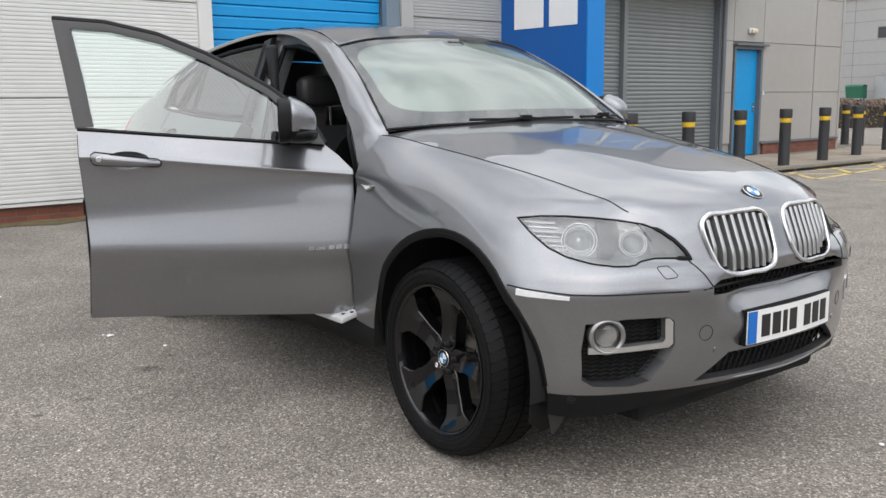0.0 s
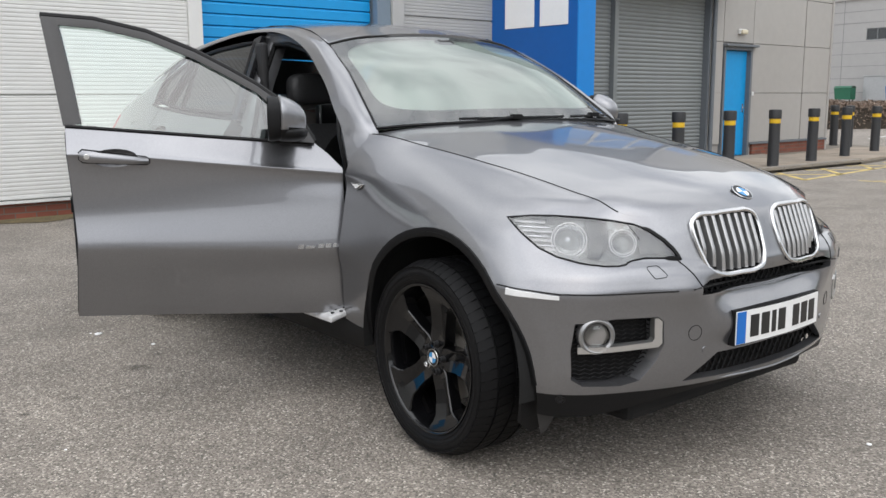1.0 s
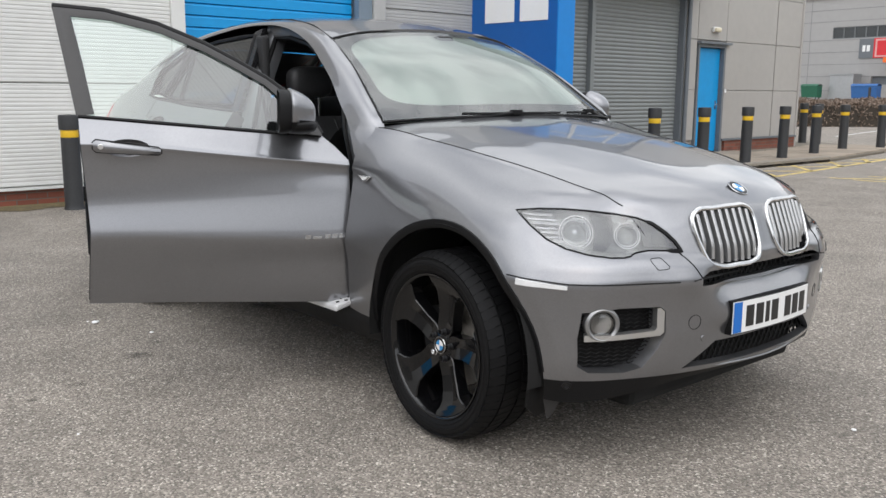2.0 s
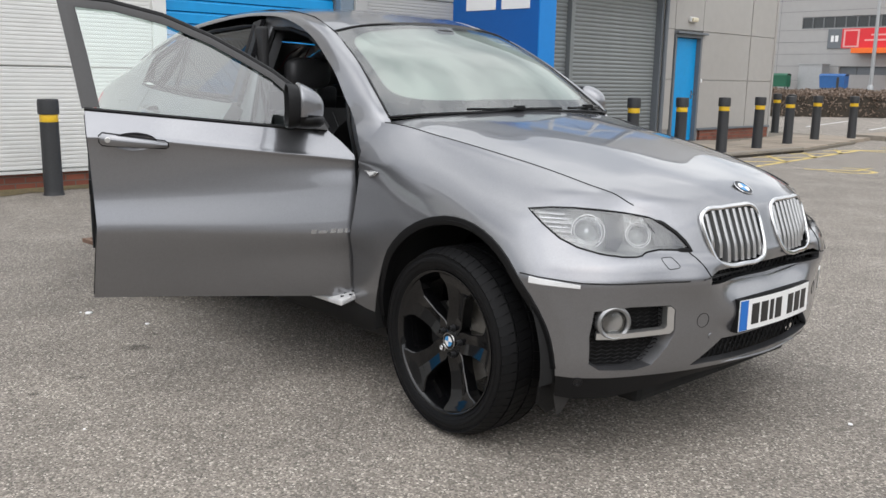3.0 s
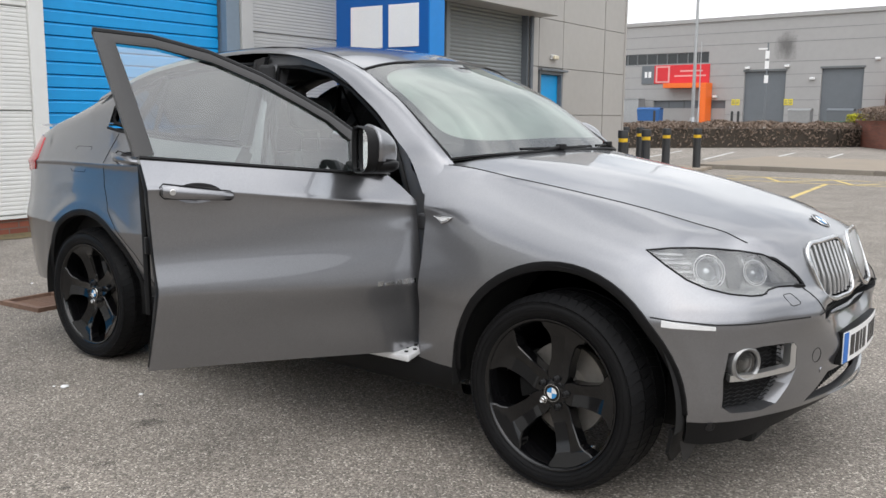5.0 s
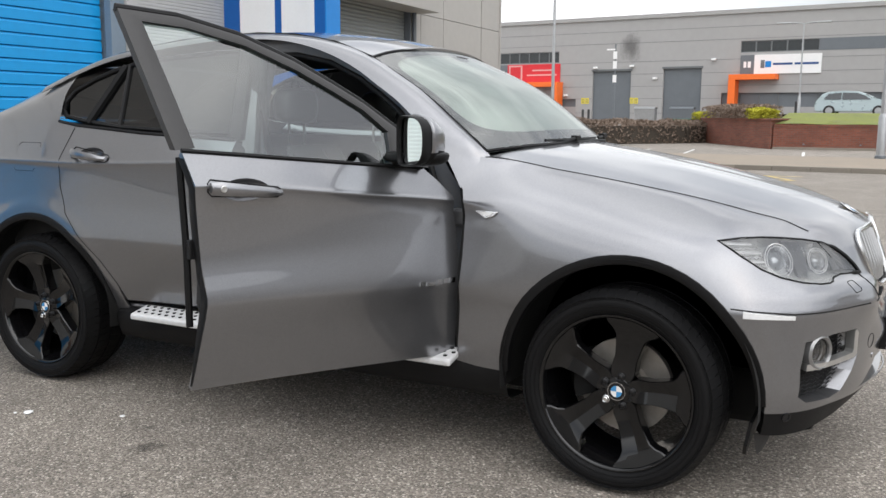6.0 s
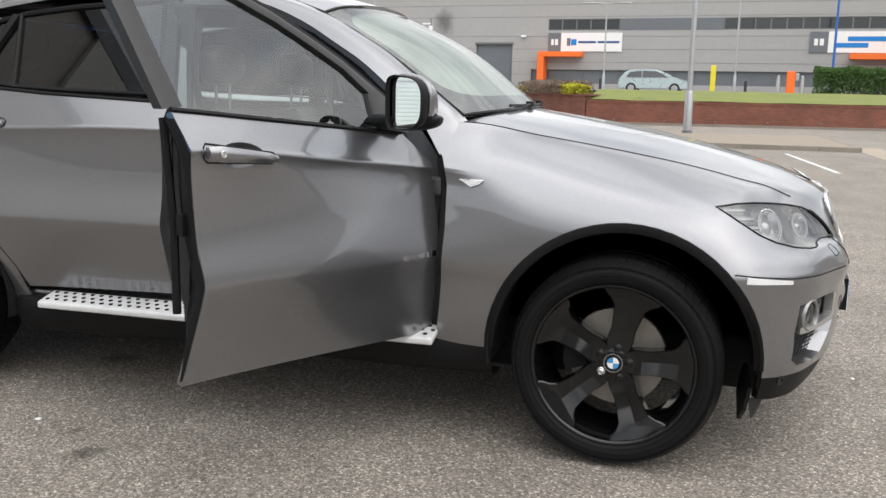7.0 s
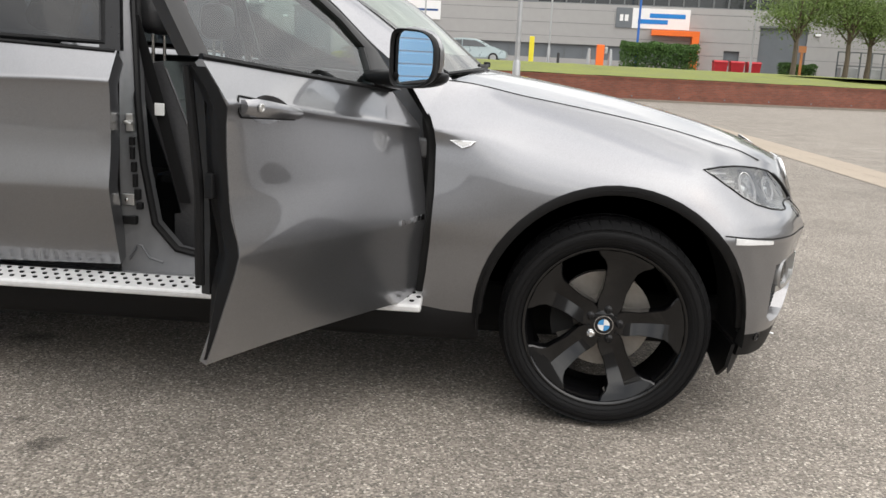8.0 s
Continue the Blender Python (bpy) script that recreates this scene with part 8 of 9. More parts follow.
def grip(parent, x, z, skin, sg, L=0.245, key=False):
    """A strap door handle in a scooped recess."""
    p, nn = skin.near(*XZ, x, z)
    bm = bmesh.new()
    rows = []
    for t in [q / 10 for q in range(11)]:
        w = 0.0225 * min(1, 0.72 + 3 * t) * (1 - 0.42 * t) * (1 if t < 0.9 else 0.75)
        o = 0.014 + 0.030 * math.sin(math.pi * min(1, max(0, t))) ** 0.45
        c, _ = skin.near(*XZ, x - L / 2 + L * t, z + 0.012 - 0.026 * t)
        rows.append([bm.verts.new(c + Vector((0, sg * (o + dy), dz))) for dy, dz in ((-0.012, -w * 0.9), (0.000, -w), (0.006, -w * 0.6), (0.009, 0), (0.006, w * 0.6), (0.000, w), (-0.012, w * 0.9))])
    for a, b in zip(rows[:-1], rows[1:]):
        for k in range(6):
            bm.faces.new((a[k], a[k + 1], b[k + 1], b[k]))
    bm.faces.new(rows[0])
    bm.faces.new(rows[-1][::-1])
    h = part("door_handle", bm, PAINT, parent, "painted strap handle", smooth=True)
    bm = bmesh.new()
    rings = []
    for f, dep in ((1.02, -0.0005), (0.97, 0.006), (0.86, 0.018), (0.65, 0.030), (0.35, 0.036)):
        rings.append([bm.verts.new(skin.near(*XZ, x + 0.086 * f * math.cos(2 * math.pi * i / 28), z + 0.035 * f * math.sin(2 * math.pi * i / 28))[0] - Vector((0, sg * dep, 0))) for i in range(28)])
    for q, r in zip(rings[:-1], rings[1:]):
        for i in range(28):
            bm.faces.new((q[i], q[(i + 1) % 28], r[(i + 1) % 28], r[i]))
    bm.faces.new(rings[-1])
    part("handle_scoop", bm, PAINT, parent, smooth=True, angle=180)
    bm = bmesh.new()
    tube(bm, [skin.near(*XZ, x - L / 2 - 0.004 + (L + 0.008) * t, z + 0.012 - 0.026 * t + s * (0.026 * (1 - 0.40 * t) * (1 if 0.04 < t < 0.97 else 0.5)))[0] + Vector((0, sg * 0.002, 0)) for s, ts in ((1, (0, 0.05, 0.2, 0.4, 0.6, 0.8, 0.95, 1)), (-1, (1, 0.95, 0.8, 0.6, 0.4, 0.2, 0.05, 0))) for t in ts], 0.0022, 6, closed=True)
    part("handle_gasket", bm, TRIM, parent, "black handle gasket", smooth=True)
    if key:
        c, _ = skin.near(*XZ, x - L / 2 + 0.028, z + 0.010)
        bm = bmesh.new()
        lathe(bm, [(0.0105, 0), (0.0105, 0.003), (0.008, 0.004), (0.008, 0.002), (0, 0.002)], 16, "y")
        part("key_barrel", bm, SATIN, parent, "key barrel").matrix_basis = Matrix.Translation(c + Vector((0, sg * 0.041, 0.0))) @ Matrix.Diagonal((1, sg, 1, 1))
    return h


rear_doors = [o for o in car.children if o.name.startswith("rear_door")]
grip(rear_doors[0], -2.555, 1.128, right, -1)
grip(rear_doors[1], -2.555, 1.128, left, 1)

# ---- front doors: built shut; the driver's is then swung open about its hinge ----
HINGE = Vector((-0.681, -0.8985, 0))
SWING = Matrix.Translation(HINGE) @ pose(0, 0, 0, 0, 0, 68) @ Matrix.Translation(-HINGE)


door_edge = lambda z: spline([(0.46, -1.728), (0.70, -1.708), (0.764, -1.703), (0.95, -1.713), (1.2135, -1.729)], z)


def front_door(skin, sg, m, opened):
    bm = skin.mesh(lambda x, y, z: (x < -0.6) & (x > -1.80))
    cut(bm, [(x + 0.010 if opened and x > -0.68 else x, z) for x, z in DOOR_F], *XZ, True)
    cut(bm, SCOOP_F, *XZ, False)
    d = painted("front_door", bm, skin, PAINT, car, "painted driver's door swung wide open" if opened else "", lip=0.022)
    d.matrix_basis = m
    P3 = lambda x, z, o=0.0: Vector((x, sg * (side_y(z) + o), z))
    bm = bmesh.new()
    tube(bm, [skin.near(*XZ, x, z)[0] + Vector((0, sg * 0.001, 0)) for x, z in DOOR_F[5:10]], 0.008, 6)
    part("belt_strip", bm, TRIM, d, "black belt strip", smooth=True)
    # window frame: a band along the top and the rear, inner to outer
    outer = [(-1.738, 1.2135), (-1.775, 1.42), *DOOR_TOP[::-1]]
    inner = [(-1.672, 1.22), (-1.708, 1.42), (-1.748, 1.610), (-1.60, 1.598), (-1.405, 1.551), (-1.225, 1.474), (-1.095, 1.402), (-0.99, 1.340), (-0.905, 1.262), (-0.925, 1.148)]
    bm = bmesh.new()
    rows = []
    for (xo, zo), (xi, zi) in zip(outer, inner):
        rows.append([bm.verts.new(q) for q in (P3(xo, zo, -0.035), P3(xo, zo, 0.004), P3(xo * 0.6 + xi * 0.4, zo * 0.6 + zi * 0.4, 0.009), P3(xi, zi, 0.004), P3(xi, zi, -0.04))])
    for a, b in zip(rows[:-1], rows[1:]):
        for k in range(4):
            bm.faces.new((a[k], a[k + 1], b[k + 1], b[k]))
        bm.faces.new((a[4], a[0], b[0], b[4]))
    part("window_frame", bm, FRAME, d, "black window frame", smooth=True)
    bm = bmesh.new()
    tube(bm, [P3(x + 0.0, z + 0.004, -0.012) for x, z in outer[2:]], 0.013, 8)
    part("door_seal", bm, TRIM, d, "black rubber door seal", smooth=True)
    # mirror triangle
    bm = bmesh.new()
    outline(bm, [P3(-0.768, 1.134, 0.003), P3(-0.93, 1.148, 0.003), P3(-0.912, 1.262, 0.003), P3(-0.86, 1.262, 0.003), P3(-0.81, 1.215, 0.003)], (0, -sg * 0.04, 0))
    part("mirror_sail", bm, FRAME, d, "black mirror sail")
    glass_pts = [(-1.690, 1.195), (-1.722, 1.42), (-1.764, 1.624), (-1.60, 1.610), (-1.405, 1.563), (-1.225, 1.486), (-1.095, 1.414), (-0.980, 1.346), (-0.89, 1.26), (-0.91, 1.130)]
    bm = bmesh.new()
    bm.faces.new([bm.verts.new(P3(x, z, -0.010)) for x, z in glass_pts])
    part("door_glass", bm, GLASS_CLEAR, d, "clear green-tinted door glass", facing=(0, sg, 0)).visible_shadow = False
    grip(d, -1.552, 1.090, skin, sg, 0.250, True)
    # inner trim
    bm = bmesh.new()
    inner_p = [(x * 0.978 - 0.024, z - 0.012 if z > 1.0 else z + 0.02) for x, z in DOOR_F]
    inner_p = [(x + ((0.055 if z < 0.7 else 0.035) if x < -1.5 else 0), min(max(z, 0.62), 1.17)) for x, z in inner_p]
    outline(bm, [(x, sg * 0.82, z) for x, z in inner_p], (0, -sg * 0.045, 0))
    bmesh.ops.bevel(bm, geom=[e for e in bm.edges if all(abs(abs(v.co.y) - 0.775) < 1e-3 for v in e.verts)], offset=0.02, segments=2, affect="EDGES")
    part("door_trim", bm, DASH, d, "black moulded inner door trim")
    part("armrest", made_box(-1.45, -0.95, min(sg * 0.68, sg * 0.76), max(sg * 0.68, sg * 0.76), 0.80, 0.87, 0.02), LEATHER, d, "black padded armrest")
    part("door_pocket", made_box(-1.5, -0.8, min(sg * 0.70, sg * 0.765), max(sg * 0.70, sg * 0.765), 0.60, 0.68, 0.02), DASH, d)
    bm = bmesh.new()
    tube(bm, [(-1.712, sg * 0.835, 0.66), (-1.714, sg * 0.835, 0.9), (-1.712, sg * 0.80, 1.19)], 0.012, 8)
    part("door_seal", bm, TRIM, d, "black rubber door seal", smooth=True)
    # shut face along the rear edge, with its latch
    bm = bmesh.new()
    rows = []
    for k in range(17):
        z = 0.475 + 0.715 * k / 16
        e = door_edge(z)
        p, _ = skin.near(*XZ, e + 0.008, z)
        w = 0.014 + 0.058 * min(1, max(0, (z - 0.475) / 0.20))
        rows.append([bm.verts.new(q) for q in ((e - 0.0015, p.y - sg * 0.0025, z), (e - 0.004, p.y - sg * 0.010, z), (e - 0.004, p.y - sg * w * 0.55, z), (e + 0.008, p.y - sg * w * 0.75, z), (e + 0.012, p.y - sg * w, z))])
    for a, b in zip(rows[:-1], rows[1:]):
        for k in range(4):
            bm.faces.new((a[k], a[k + 1], b[k + 1], b[k]))
    part("shut_face", bm, TRIM, d, "dark door shut face", smooth=True)
    part("door_latch", made_box(-1.726, -1.706, min(sg * 0.86, sg * 0.885), max(sg * 0.86, sg * 0.885), 0.88, 0.94, 0.003), TRIM, d, "black door latch")
    # mirror: painted cap, black lower pod, glass in a black rim
    bm = bmesh.new()
    bmesh.ops.create_uvsphere(bm, u_segments=40, v_segments=24, radius=1)
    for v in bm.verts:
        q = Vector([math.copysign(abs(a) ** e, a) for a, e in zip(v.co, (0.85, 0.72, 0.66))])
        fw = max(0.0, q.x)
        v.co = Vector((-0.917 + (0.098 if q.x > 0 else 0.020) * q.x, sg * 1.010 + (0.083 - 0.026 * fw) * q.y + 0.004 * sg * -fw, 1.238 + 0.090 * q.z * (1 - 0.20 * fw) - 0.014 * fw + 0.012 * q.y * sg * -q.z))
    for f in bm.faces:
        f.material_index = 1 if f.calc_center_median().z < 1.200 or f.calc_center_median().x < -0.928 else 0
    part("mirror_housing", bm, [PAINT, TRIM], d, "painted door mirror with a black base", smooth=True, angle=180)
    bm = bmesh.new()
    bmesh.ops.create_uvsphere(bm, u_segments=28, v_segments=16, radius=1)
    for v in bm.verts:
        q = Vector([math.copysign(abs(a) ** 0.75, a) for a in v.co])
        v.co = Vector((-0.878 + 0.068 * q.x, sg * 0.930 + 0.160 * q.y, 1.182 + (0.020 if q.z > 0 else 0.040) * q.z * (1 - 0.25 * max(0, -q.y * sg)) + 0.004 * q.y * sg))
    part("mirror_arm", bm, TRIM, d, "black mirror arm", smooth=True)
    bm = bmesh.new()
    fm = []
    for a in [2 * math.pi * i / 36 for i in range(36)]:
        c, s_ = math.cos(a), math.sin(a)
        e = 0.80 if c > 0 else 0.40
        u, v = math.copysign(abs(c) ** e, c), math.copysign(abs(s_) ** (0.62 if c > 0 else 0.40), s_)
        fm.append(Vector((-0.953 - 0.005 * u, sg * (1.010 + 0.073 * u), 1.237 + (0.078 if v > 0 else 0.082) * v * (1 - 0.06 * u))))
    bm.faces.new([bm.verts.new(q + Vector((0.085 * (q.y - sg * 1.010) * -sg, 0, 0))) for q in fm])
    part("mirror_glass", bm, MIRROR, d, "mirror glass")
    bm = bmesh.new()
    loops = []
    mid_ = Vector((0, sg * 1.010, 1.237))
    for f, dx in ((1.03, 0.030), (1.085, 0.012), (1.095, -0.006), (1.06, -0.016), (1.01, -0.013), (0.985, 0.001)):
        loops.append([bm.verts.new(Vector((q.x + dx, mid_.y + (q.y - mid_.y) * f, mid_.z + (q.z - mid_.z) * f))) for q in fm])
    for p, q in zip(loops[:-1], loops[1:]):
        for i in range(len(fm)):
            j = (i + 1) % len(fm)
            bm.faces.new((p[i], p[j], q[j], q[i]))
    part("mirror_rim", bm, TRIM, d, "black mirror rim", smooth=True)
    # model lettering as plain chrome bars
    for a, b in ((-0.860, -0.836), (-0.828, -0.790), (-0.776, -0.752), (-0.746, -0.722), (-0.714, -0.690)):
        h = 0.012 if b - a > 0.03 else 0.018
        bm = bmesh.new()
        pts = [skin.near(*XZ, x, z)[0] + Vector((0, sg * 0.0015, 0)) for x, z in ((a, 0.699), (b, 0.699), (b + 0.004, 0.699 + h), (a + 0.004, 0.699 + h))]
        outline(bm, pts, (0, sg * 0.003, 0))
        part("badge_bar", bm, CHROME, d, "plain chrome bar")
    return d


# added black strip along the wing's rear edge: the gap's shadow as colour
bm = bmesh.new()
rows = []
for k in range(25):
    z = 0.39 + 0.75 * k / 24
    w = spline([(b, a) for a, b in WING_REAR[-1][::-1]], z)
    y = right.near(*XZ, w + 0.01, z)[0].y + 0.028 + 0.05 * max(0.0, z - 1.04)
    rows.append([bm.verts.new((w + x, y + d, z)) for x, d in ((0.03, 0.02), (0.012, 0.006), (-0.01, 0.0), (-0.028, 0.006), (-0.045, 0.04))])
for a, b in zip(rows[:-1], rows[1:]):
    for k in range(4):
        bm.faces.new((a[k], a[k + 1], b[k + 1], b[k]))
part("door_gap_seal", bm, GAP, car, "black strip painting the shade inside the door gap", smooth=True)
front_door(right, -1, SWING, True)
front_door(left, 1, Matrix(), False)
seam(line_on(left, [(-0.663, 0.41), (-0.663, 1.02)]), car)
seam(line_on(left, [(-1.737, 0.47), (-1.737, 1.21)]), car)

# ---- the open doorway ----
OUT = [(-0.655, 0.40), (-1.1, 0.40), (-1.50, 0.40), (-1.70, 0.41), (-1.752, 0.42), (-1.752, 0.80), (-1.752, 1.20), (-1.80, 1.45), (-1.84, 1.655), (-1.62, 1.648), (-1.415, 1.600), (-1.228, 1.523), (-1.096, 1.452), (-0.985, 1.388), (-0.83, 1.27), (-0.745, 1.15), (-0.655, 1.02), (-0.64, 0.8), (-0.645, 0.55)]
INN = [(-0.80, 0.49), (-1.1, 0.49), (-1.46, 0.490), (-1.56, 0.510), (-1.640, 0.60), (-1.680, 0.82), (-1.697, 1.05), (-1.748, 1.38), (-1.772, 1.590), (-1.60, 1.585), (-1.41, 1.548), (-1.235, 1.475), (-1.115, 1.405), (-1.02, 1.345), (-0.90, 1.25), (-0.83, 1.15), (-0.785, 1.02), (-0.745, 0.8), (-0.755, 0.58)]
for sg in (-1, 1):
    yy = lambda z: side_y(max(z, 1.16)) - 0.050
    bm = bmesh.new()
    n = len(OUT)
    rows = []
    for (xo, zo), (xi, zi) in zip(OUT, INN):
        rows.append([bm.verts.new(q) for q in (Vector((xo, sg * (yy(zo) + 0.018), zo)), Vector((xo * 0.7 + xi * 0.3, sg * (yy(zo) + 0.01), zo * 0.7 + zi * 0.3)), Vector((xo * 0.35 + xi * 0.65, sg * (yy(zi) - 0.012), zo * 0.35 + zi * 0.65)), Vector((xi, sg * (yy(zi) - 0.02), zi)), Vector((xi, sg * (yy(zi) - 0.09), zi)))])
    for i in range(n):
        a, b = rows[i], rows[(i + 1) % n]
        for k in range(4):
            bm.faces.new((a[k], a[k + 1], b[k + 1], b[k]))
    # the pillar's shade is painted in by the darker jamb colour
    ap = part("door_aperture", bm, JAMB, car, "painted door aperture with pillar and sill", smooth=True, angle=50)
    bm = bmesh.new()
    tube(bm, [Vector((x, sg * (yy(z) - 0.02), z)) for x, z in INN], 0.014, 8, closed=True)
    part("aperture_seal", bm, TRIM, ap, "black rubber aperture seal", smooth=True)
    if sg < 0:
        plate_at = lambda x, z, w, h, o=0.0: made_box(x, x + w, -0.826 - o, -0.806, z, z + h, 0.003)
        part("striker", plate_at(-1.726, 0.935, 0.026, 0.062), SATIN, ap, "steel door striker")
        bm = bmesh.new()
        tube(bm, [(-1.722, -0.824, 0.968), (-1.722, -0.846, 0.968), (-1.700, -0.846, 0.965), (-1.700, -0.824, 0.965)], 0.005, 8)
        part("striker_loop", bm, SATIN, ap, "steel striker loop", smooth=True)
        for x, z, w, h in ((-1.716, 0.885, 0.018, 0.030), (-1.714, 0.835, 0.014, 0.044), (-1.711, 0.790, 0.018, 0.036), (-1.706, 0.735, 0.015, 0.048), (-1.701, 0.690, 0.022, 0.038), (-1.694, 0.655, 0.022, 0.026)):
            part("pillar_clip", plate_at(x, z, w, h), TRIM, ap, "black pillar clip")
        part("striker_plate", plate_at(-1.748, 0.668, 0.048, 0.042), SATIN, ap, "steel hinge plate")
        part("plate_bolt", made_box(-1.734, -1.722, -0.832, -0.824, 0.683, 0.695, 0.003), CHROME, ap)
        part("door_check", plate_at(-1.745, 0.600, 0.052, 0.030, 0.006), TRIM, ap, "black door check strap")
        bm = bmesh.new()
        tube(bm, [(-1.722, -0.822, 0.470), (-1.695, -0.822, 0.525), (-1.678, -0.822, 0.525), (-1.650, -0.822, 0.480), (-1.60, -0.822, 0.465)], 0.004, 6)
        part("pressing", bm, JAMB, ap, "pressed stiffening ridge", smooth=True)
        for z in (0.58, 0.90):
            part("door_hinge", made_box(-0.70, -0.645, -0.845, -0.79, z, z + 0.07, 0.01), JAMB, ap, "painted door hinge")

# ---- interior ----
bm = bmesh.new()
box(bm, -3.4, -0.62, -0.78, 0.78, 0.28, 0.36)
part("cabin_floor", bm, CARPET, car, "black carpeted cabin floor")
part("underbody", made_box(-3.85, 0.62, -0.56, 0.56, 0.20, 0.40, 0.03), LINER, car)
part("engine_bay", made_box(-0.62, 0.60, -0.52, 0.52, 0.36, 0.86), LINER, car)
part("bulkhead", made_box(-0.66, -0.60, -0.80, 0.80, 0.30, 1.10), CARPET, car)
bm = bmesh.new()
sheet(bm, 24, 10, lambda u, v: (-0.60 - 0.50 * v, -0.76 + 1.52 * u, spline([(0, 1.150), (0.35, 1.165), (0.7, 1.13), (0.85, 1.05), (1.0, 0.82)], v) + 0.03 * math.exp(-(((u - 0.26) / 0.10) ** 2)) * (v > 0.3)))
part("dashboard", bm, DASH, car, "dark grey dashboard", smooth=True)
part("centre_console", made_box(-1.9, -0.95, -0.14, 0.14, 0.36, 0.70, 0.04), DASH, car)
part("headliner", made_box(-2.8, -1.38, -0.50, 0.50, 1.585, 1.595), HEADLINER, car, "dark grey headliner")
part("rear_bulkhead", made_box(-3.1, -3.05, -0.75, 0.75, 0.36, 1.05), CARPET, car)
for sg in (-1, 1):
    part("inner_side_trim", made_box(-3.3, -1.75, min(sg * 0.72, sg * 0.80), max(sg * 0.72, sg * 0.80), 0.36, 1.20, 0.02), DASH, car)
    part("pillar_trim", made_box(-1.82, -1.73, min(sg * 0.64, sg * 0.68), max(sg * 0.64, sg * 0.68), 1.1, 1.60, 0.015), DASH, car)


def seat(y, x=-1.35):
    bm = bmesh.new()
    sheet(bm, 18, 14, lambda u, v: (x + 0.27 - 0.54 * u, y - 0.26 + 0.52 * v, 0.60 + 0.05 * abs(2 * v - 1) ** 3 - 0.035 * u + 0.02 * math.sin(math.pi * u) - 0.06 * (u < 0.06)))
    geom = bmesh.ops.extrude_face_region(bm, geom=bm.faces[:])["geom"]
    bmesh.ops.translate(bm, vec=(0, 0, -0.20), verts=[q for q in geom if isinstance(q, bmesh.types.BMVert)])
    s = part("front_seat", bm, LEATHER, car, "black leather front seat", smooth=True)
    bm = bmesh.new()
    sheet(bm, 18, 14, lambda u, v: (x - 0.16 - 0.22 * u + 0.05 * abs(2 * v - 1) ** 3 + 0.025 * math.sin(math.pi * u), y - (0.26 - 0.06 * u**3) * (1 - 2 * v), 0.58 + 0.60 * u))
    geom = bmesh.ops.extrude_face_region(bm, geom=bm.faces[:])["geom"]
    bmesh.ops.translate(bm, vec=(-0.12, 0, -0.02), verts=[q for q in geom if isinstance(q, bmesh.types.BMVert)])
    part("backrest", bm, LEATHER, s, "black leather backrest", smooth=True)
    back = lambda u, v, o: Vector((x - 0.16 - 0.22 * u + 0.05 * abs(2 * v - 1) ** 3 + 0.025 * math.sin(math.pi * u) + o, y - (0.26 - 0.06 * u**3) * (1 - 2 * v), 0.58 + 0.60 * u))
    for v in (0.0, 0.20, 0.80, 1.0):
        bm = bmesh.new()
        tube(bm, [back(0.04 + 0.92 * k / 12, v, 0.001) for k in range(13)], 0.005, 6)
        part("piping", bm, LEATHER, s, "raised seat piping", smooth=True)
    for u in (0.22, 0.40, 0.58, 0.76):
        bm = bmesh.new()
        tube(bm, [back(u, 0.2 + 0.6 * k / 8, 0.001) for k in range(9)], 0.003, 6)
        part("pleat", bm, LEATHER, s, "stitched seat pleat", smooth=True)
    bm = bmesh.new()
    bmesh.ops.create_uvsphere(bm, u_segments=20, v_segments=12, radius=1)
    for v in bm.verts:
        q = [math.copysign(abs(a) ** 0.6, a) for a in v.co]
        v.co = Vector((x - 0.42 + 0.06 * q[0], y + 0.135 * q[1], 1.365 + 0.085 * q[2]))
    part("headrest", bm, LEATHER, s, "black leather headrest", smooth=True)
    for dy in (-0.06, 0.06):
        bm = bmesh.new()
        tube(bm, [(x - 0.42, y + dy, 1.15), (x - 0.42, y + dy, 1.31)], 0.007)
        part("headrest_post", bm, CHROME, s)
    return s


drv = seat(-0.38)
seat(0.38)
bm = bmesh.new()
for (x0, y0, z0), (x1, y1, z1) in (((-1.74, -0.705, 1.34), (-1.655, -0.672, 1.00)), ((-1.655, -0.672, 1.00), (-1.575, -0.655, 0.66))):
    outline(bm, [(x0 - 0.022, y0, z0), (x0 + 0.022, y0, z0), (x1 + 0.022, y1, z1), (x1 - 0.022, y1, z1)], (0, 0.003, 0))
part("seat_belt", bm, TRIM, drv, "black seat belt")
part("belt_buckle", made_box(-1.676, -1.640, -0.684, -0.674, 0.985, 1.03, 0.003), PLATE_WHITE, drv, "pale belt tongue")
bm = bmesh.new()
box(bm, -2.55, -2.05, -0.68, 0.68, 0.42, 0.62, 0.05)
rb = part("rear_seat", bm, LEATHER, car, "black leather rear bench", smooth=True)
bm = bmesh.new()
outline(bm, [(-2.50, -0.68, 0.60), (-2.72, -0.68, 1.12), (-2.86, -0.68, 1.12), (-2.66, -0.68, 0.60)], (0, 1.36, 0))
bmesh.ops.bevel(bm, geom=bm.edges[:], offset=0.03, segments=2, affect="EDGES")
part("rear_backrest", bm, LEATHER, rb, "black leather rear backrest", smooth=True)
for y in (-0.42, 0.42):
    part("rear_headrest", made_box(-2.88, -2.78, y - 0.13, y + 0.13, 1.12, 1.28, 0.03), LEATHER, rb, smooth=True)
wheel_m = Matrix.Translation((-1.02, -0.38, 0.985)) @ pose(0, 0, 0, 0, -66, 0)
bm = bmesh.new()
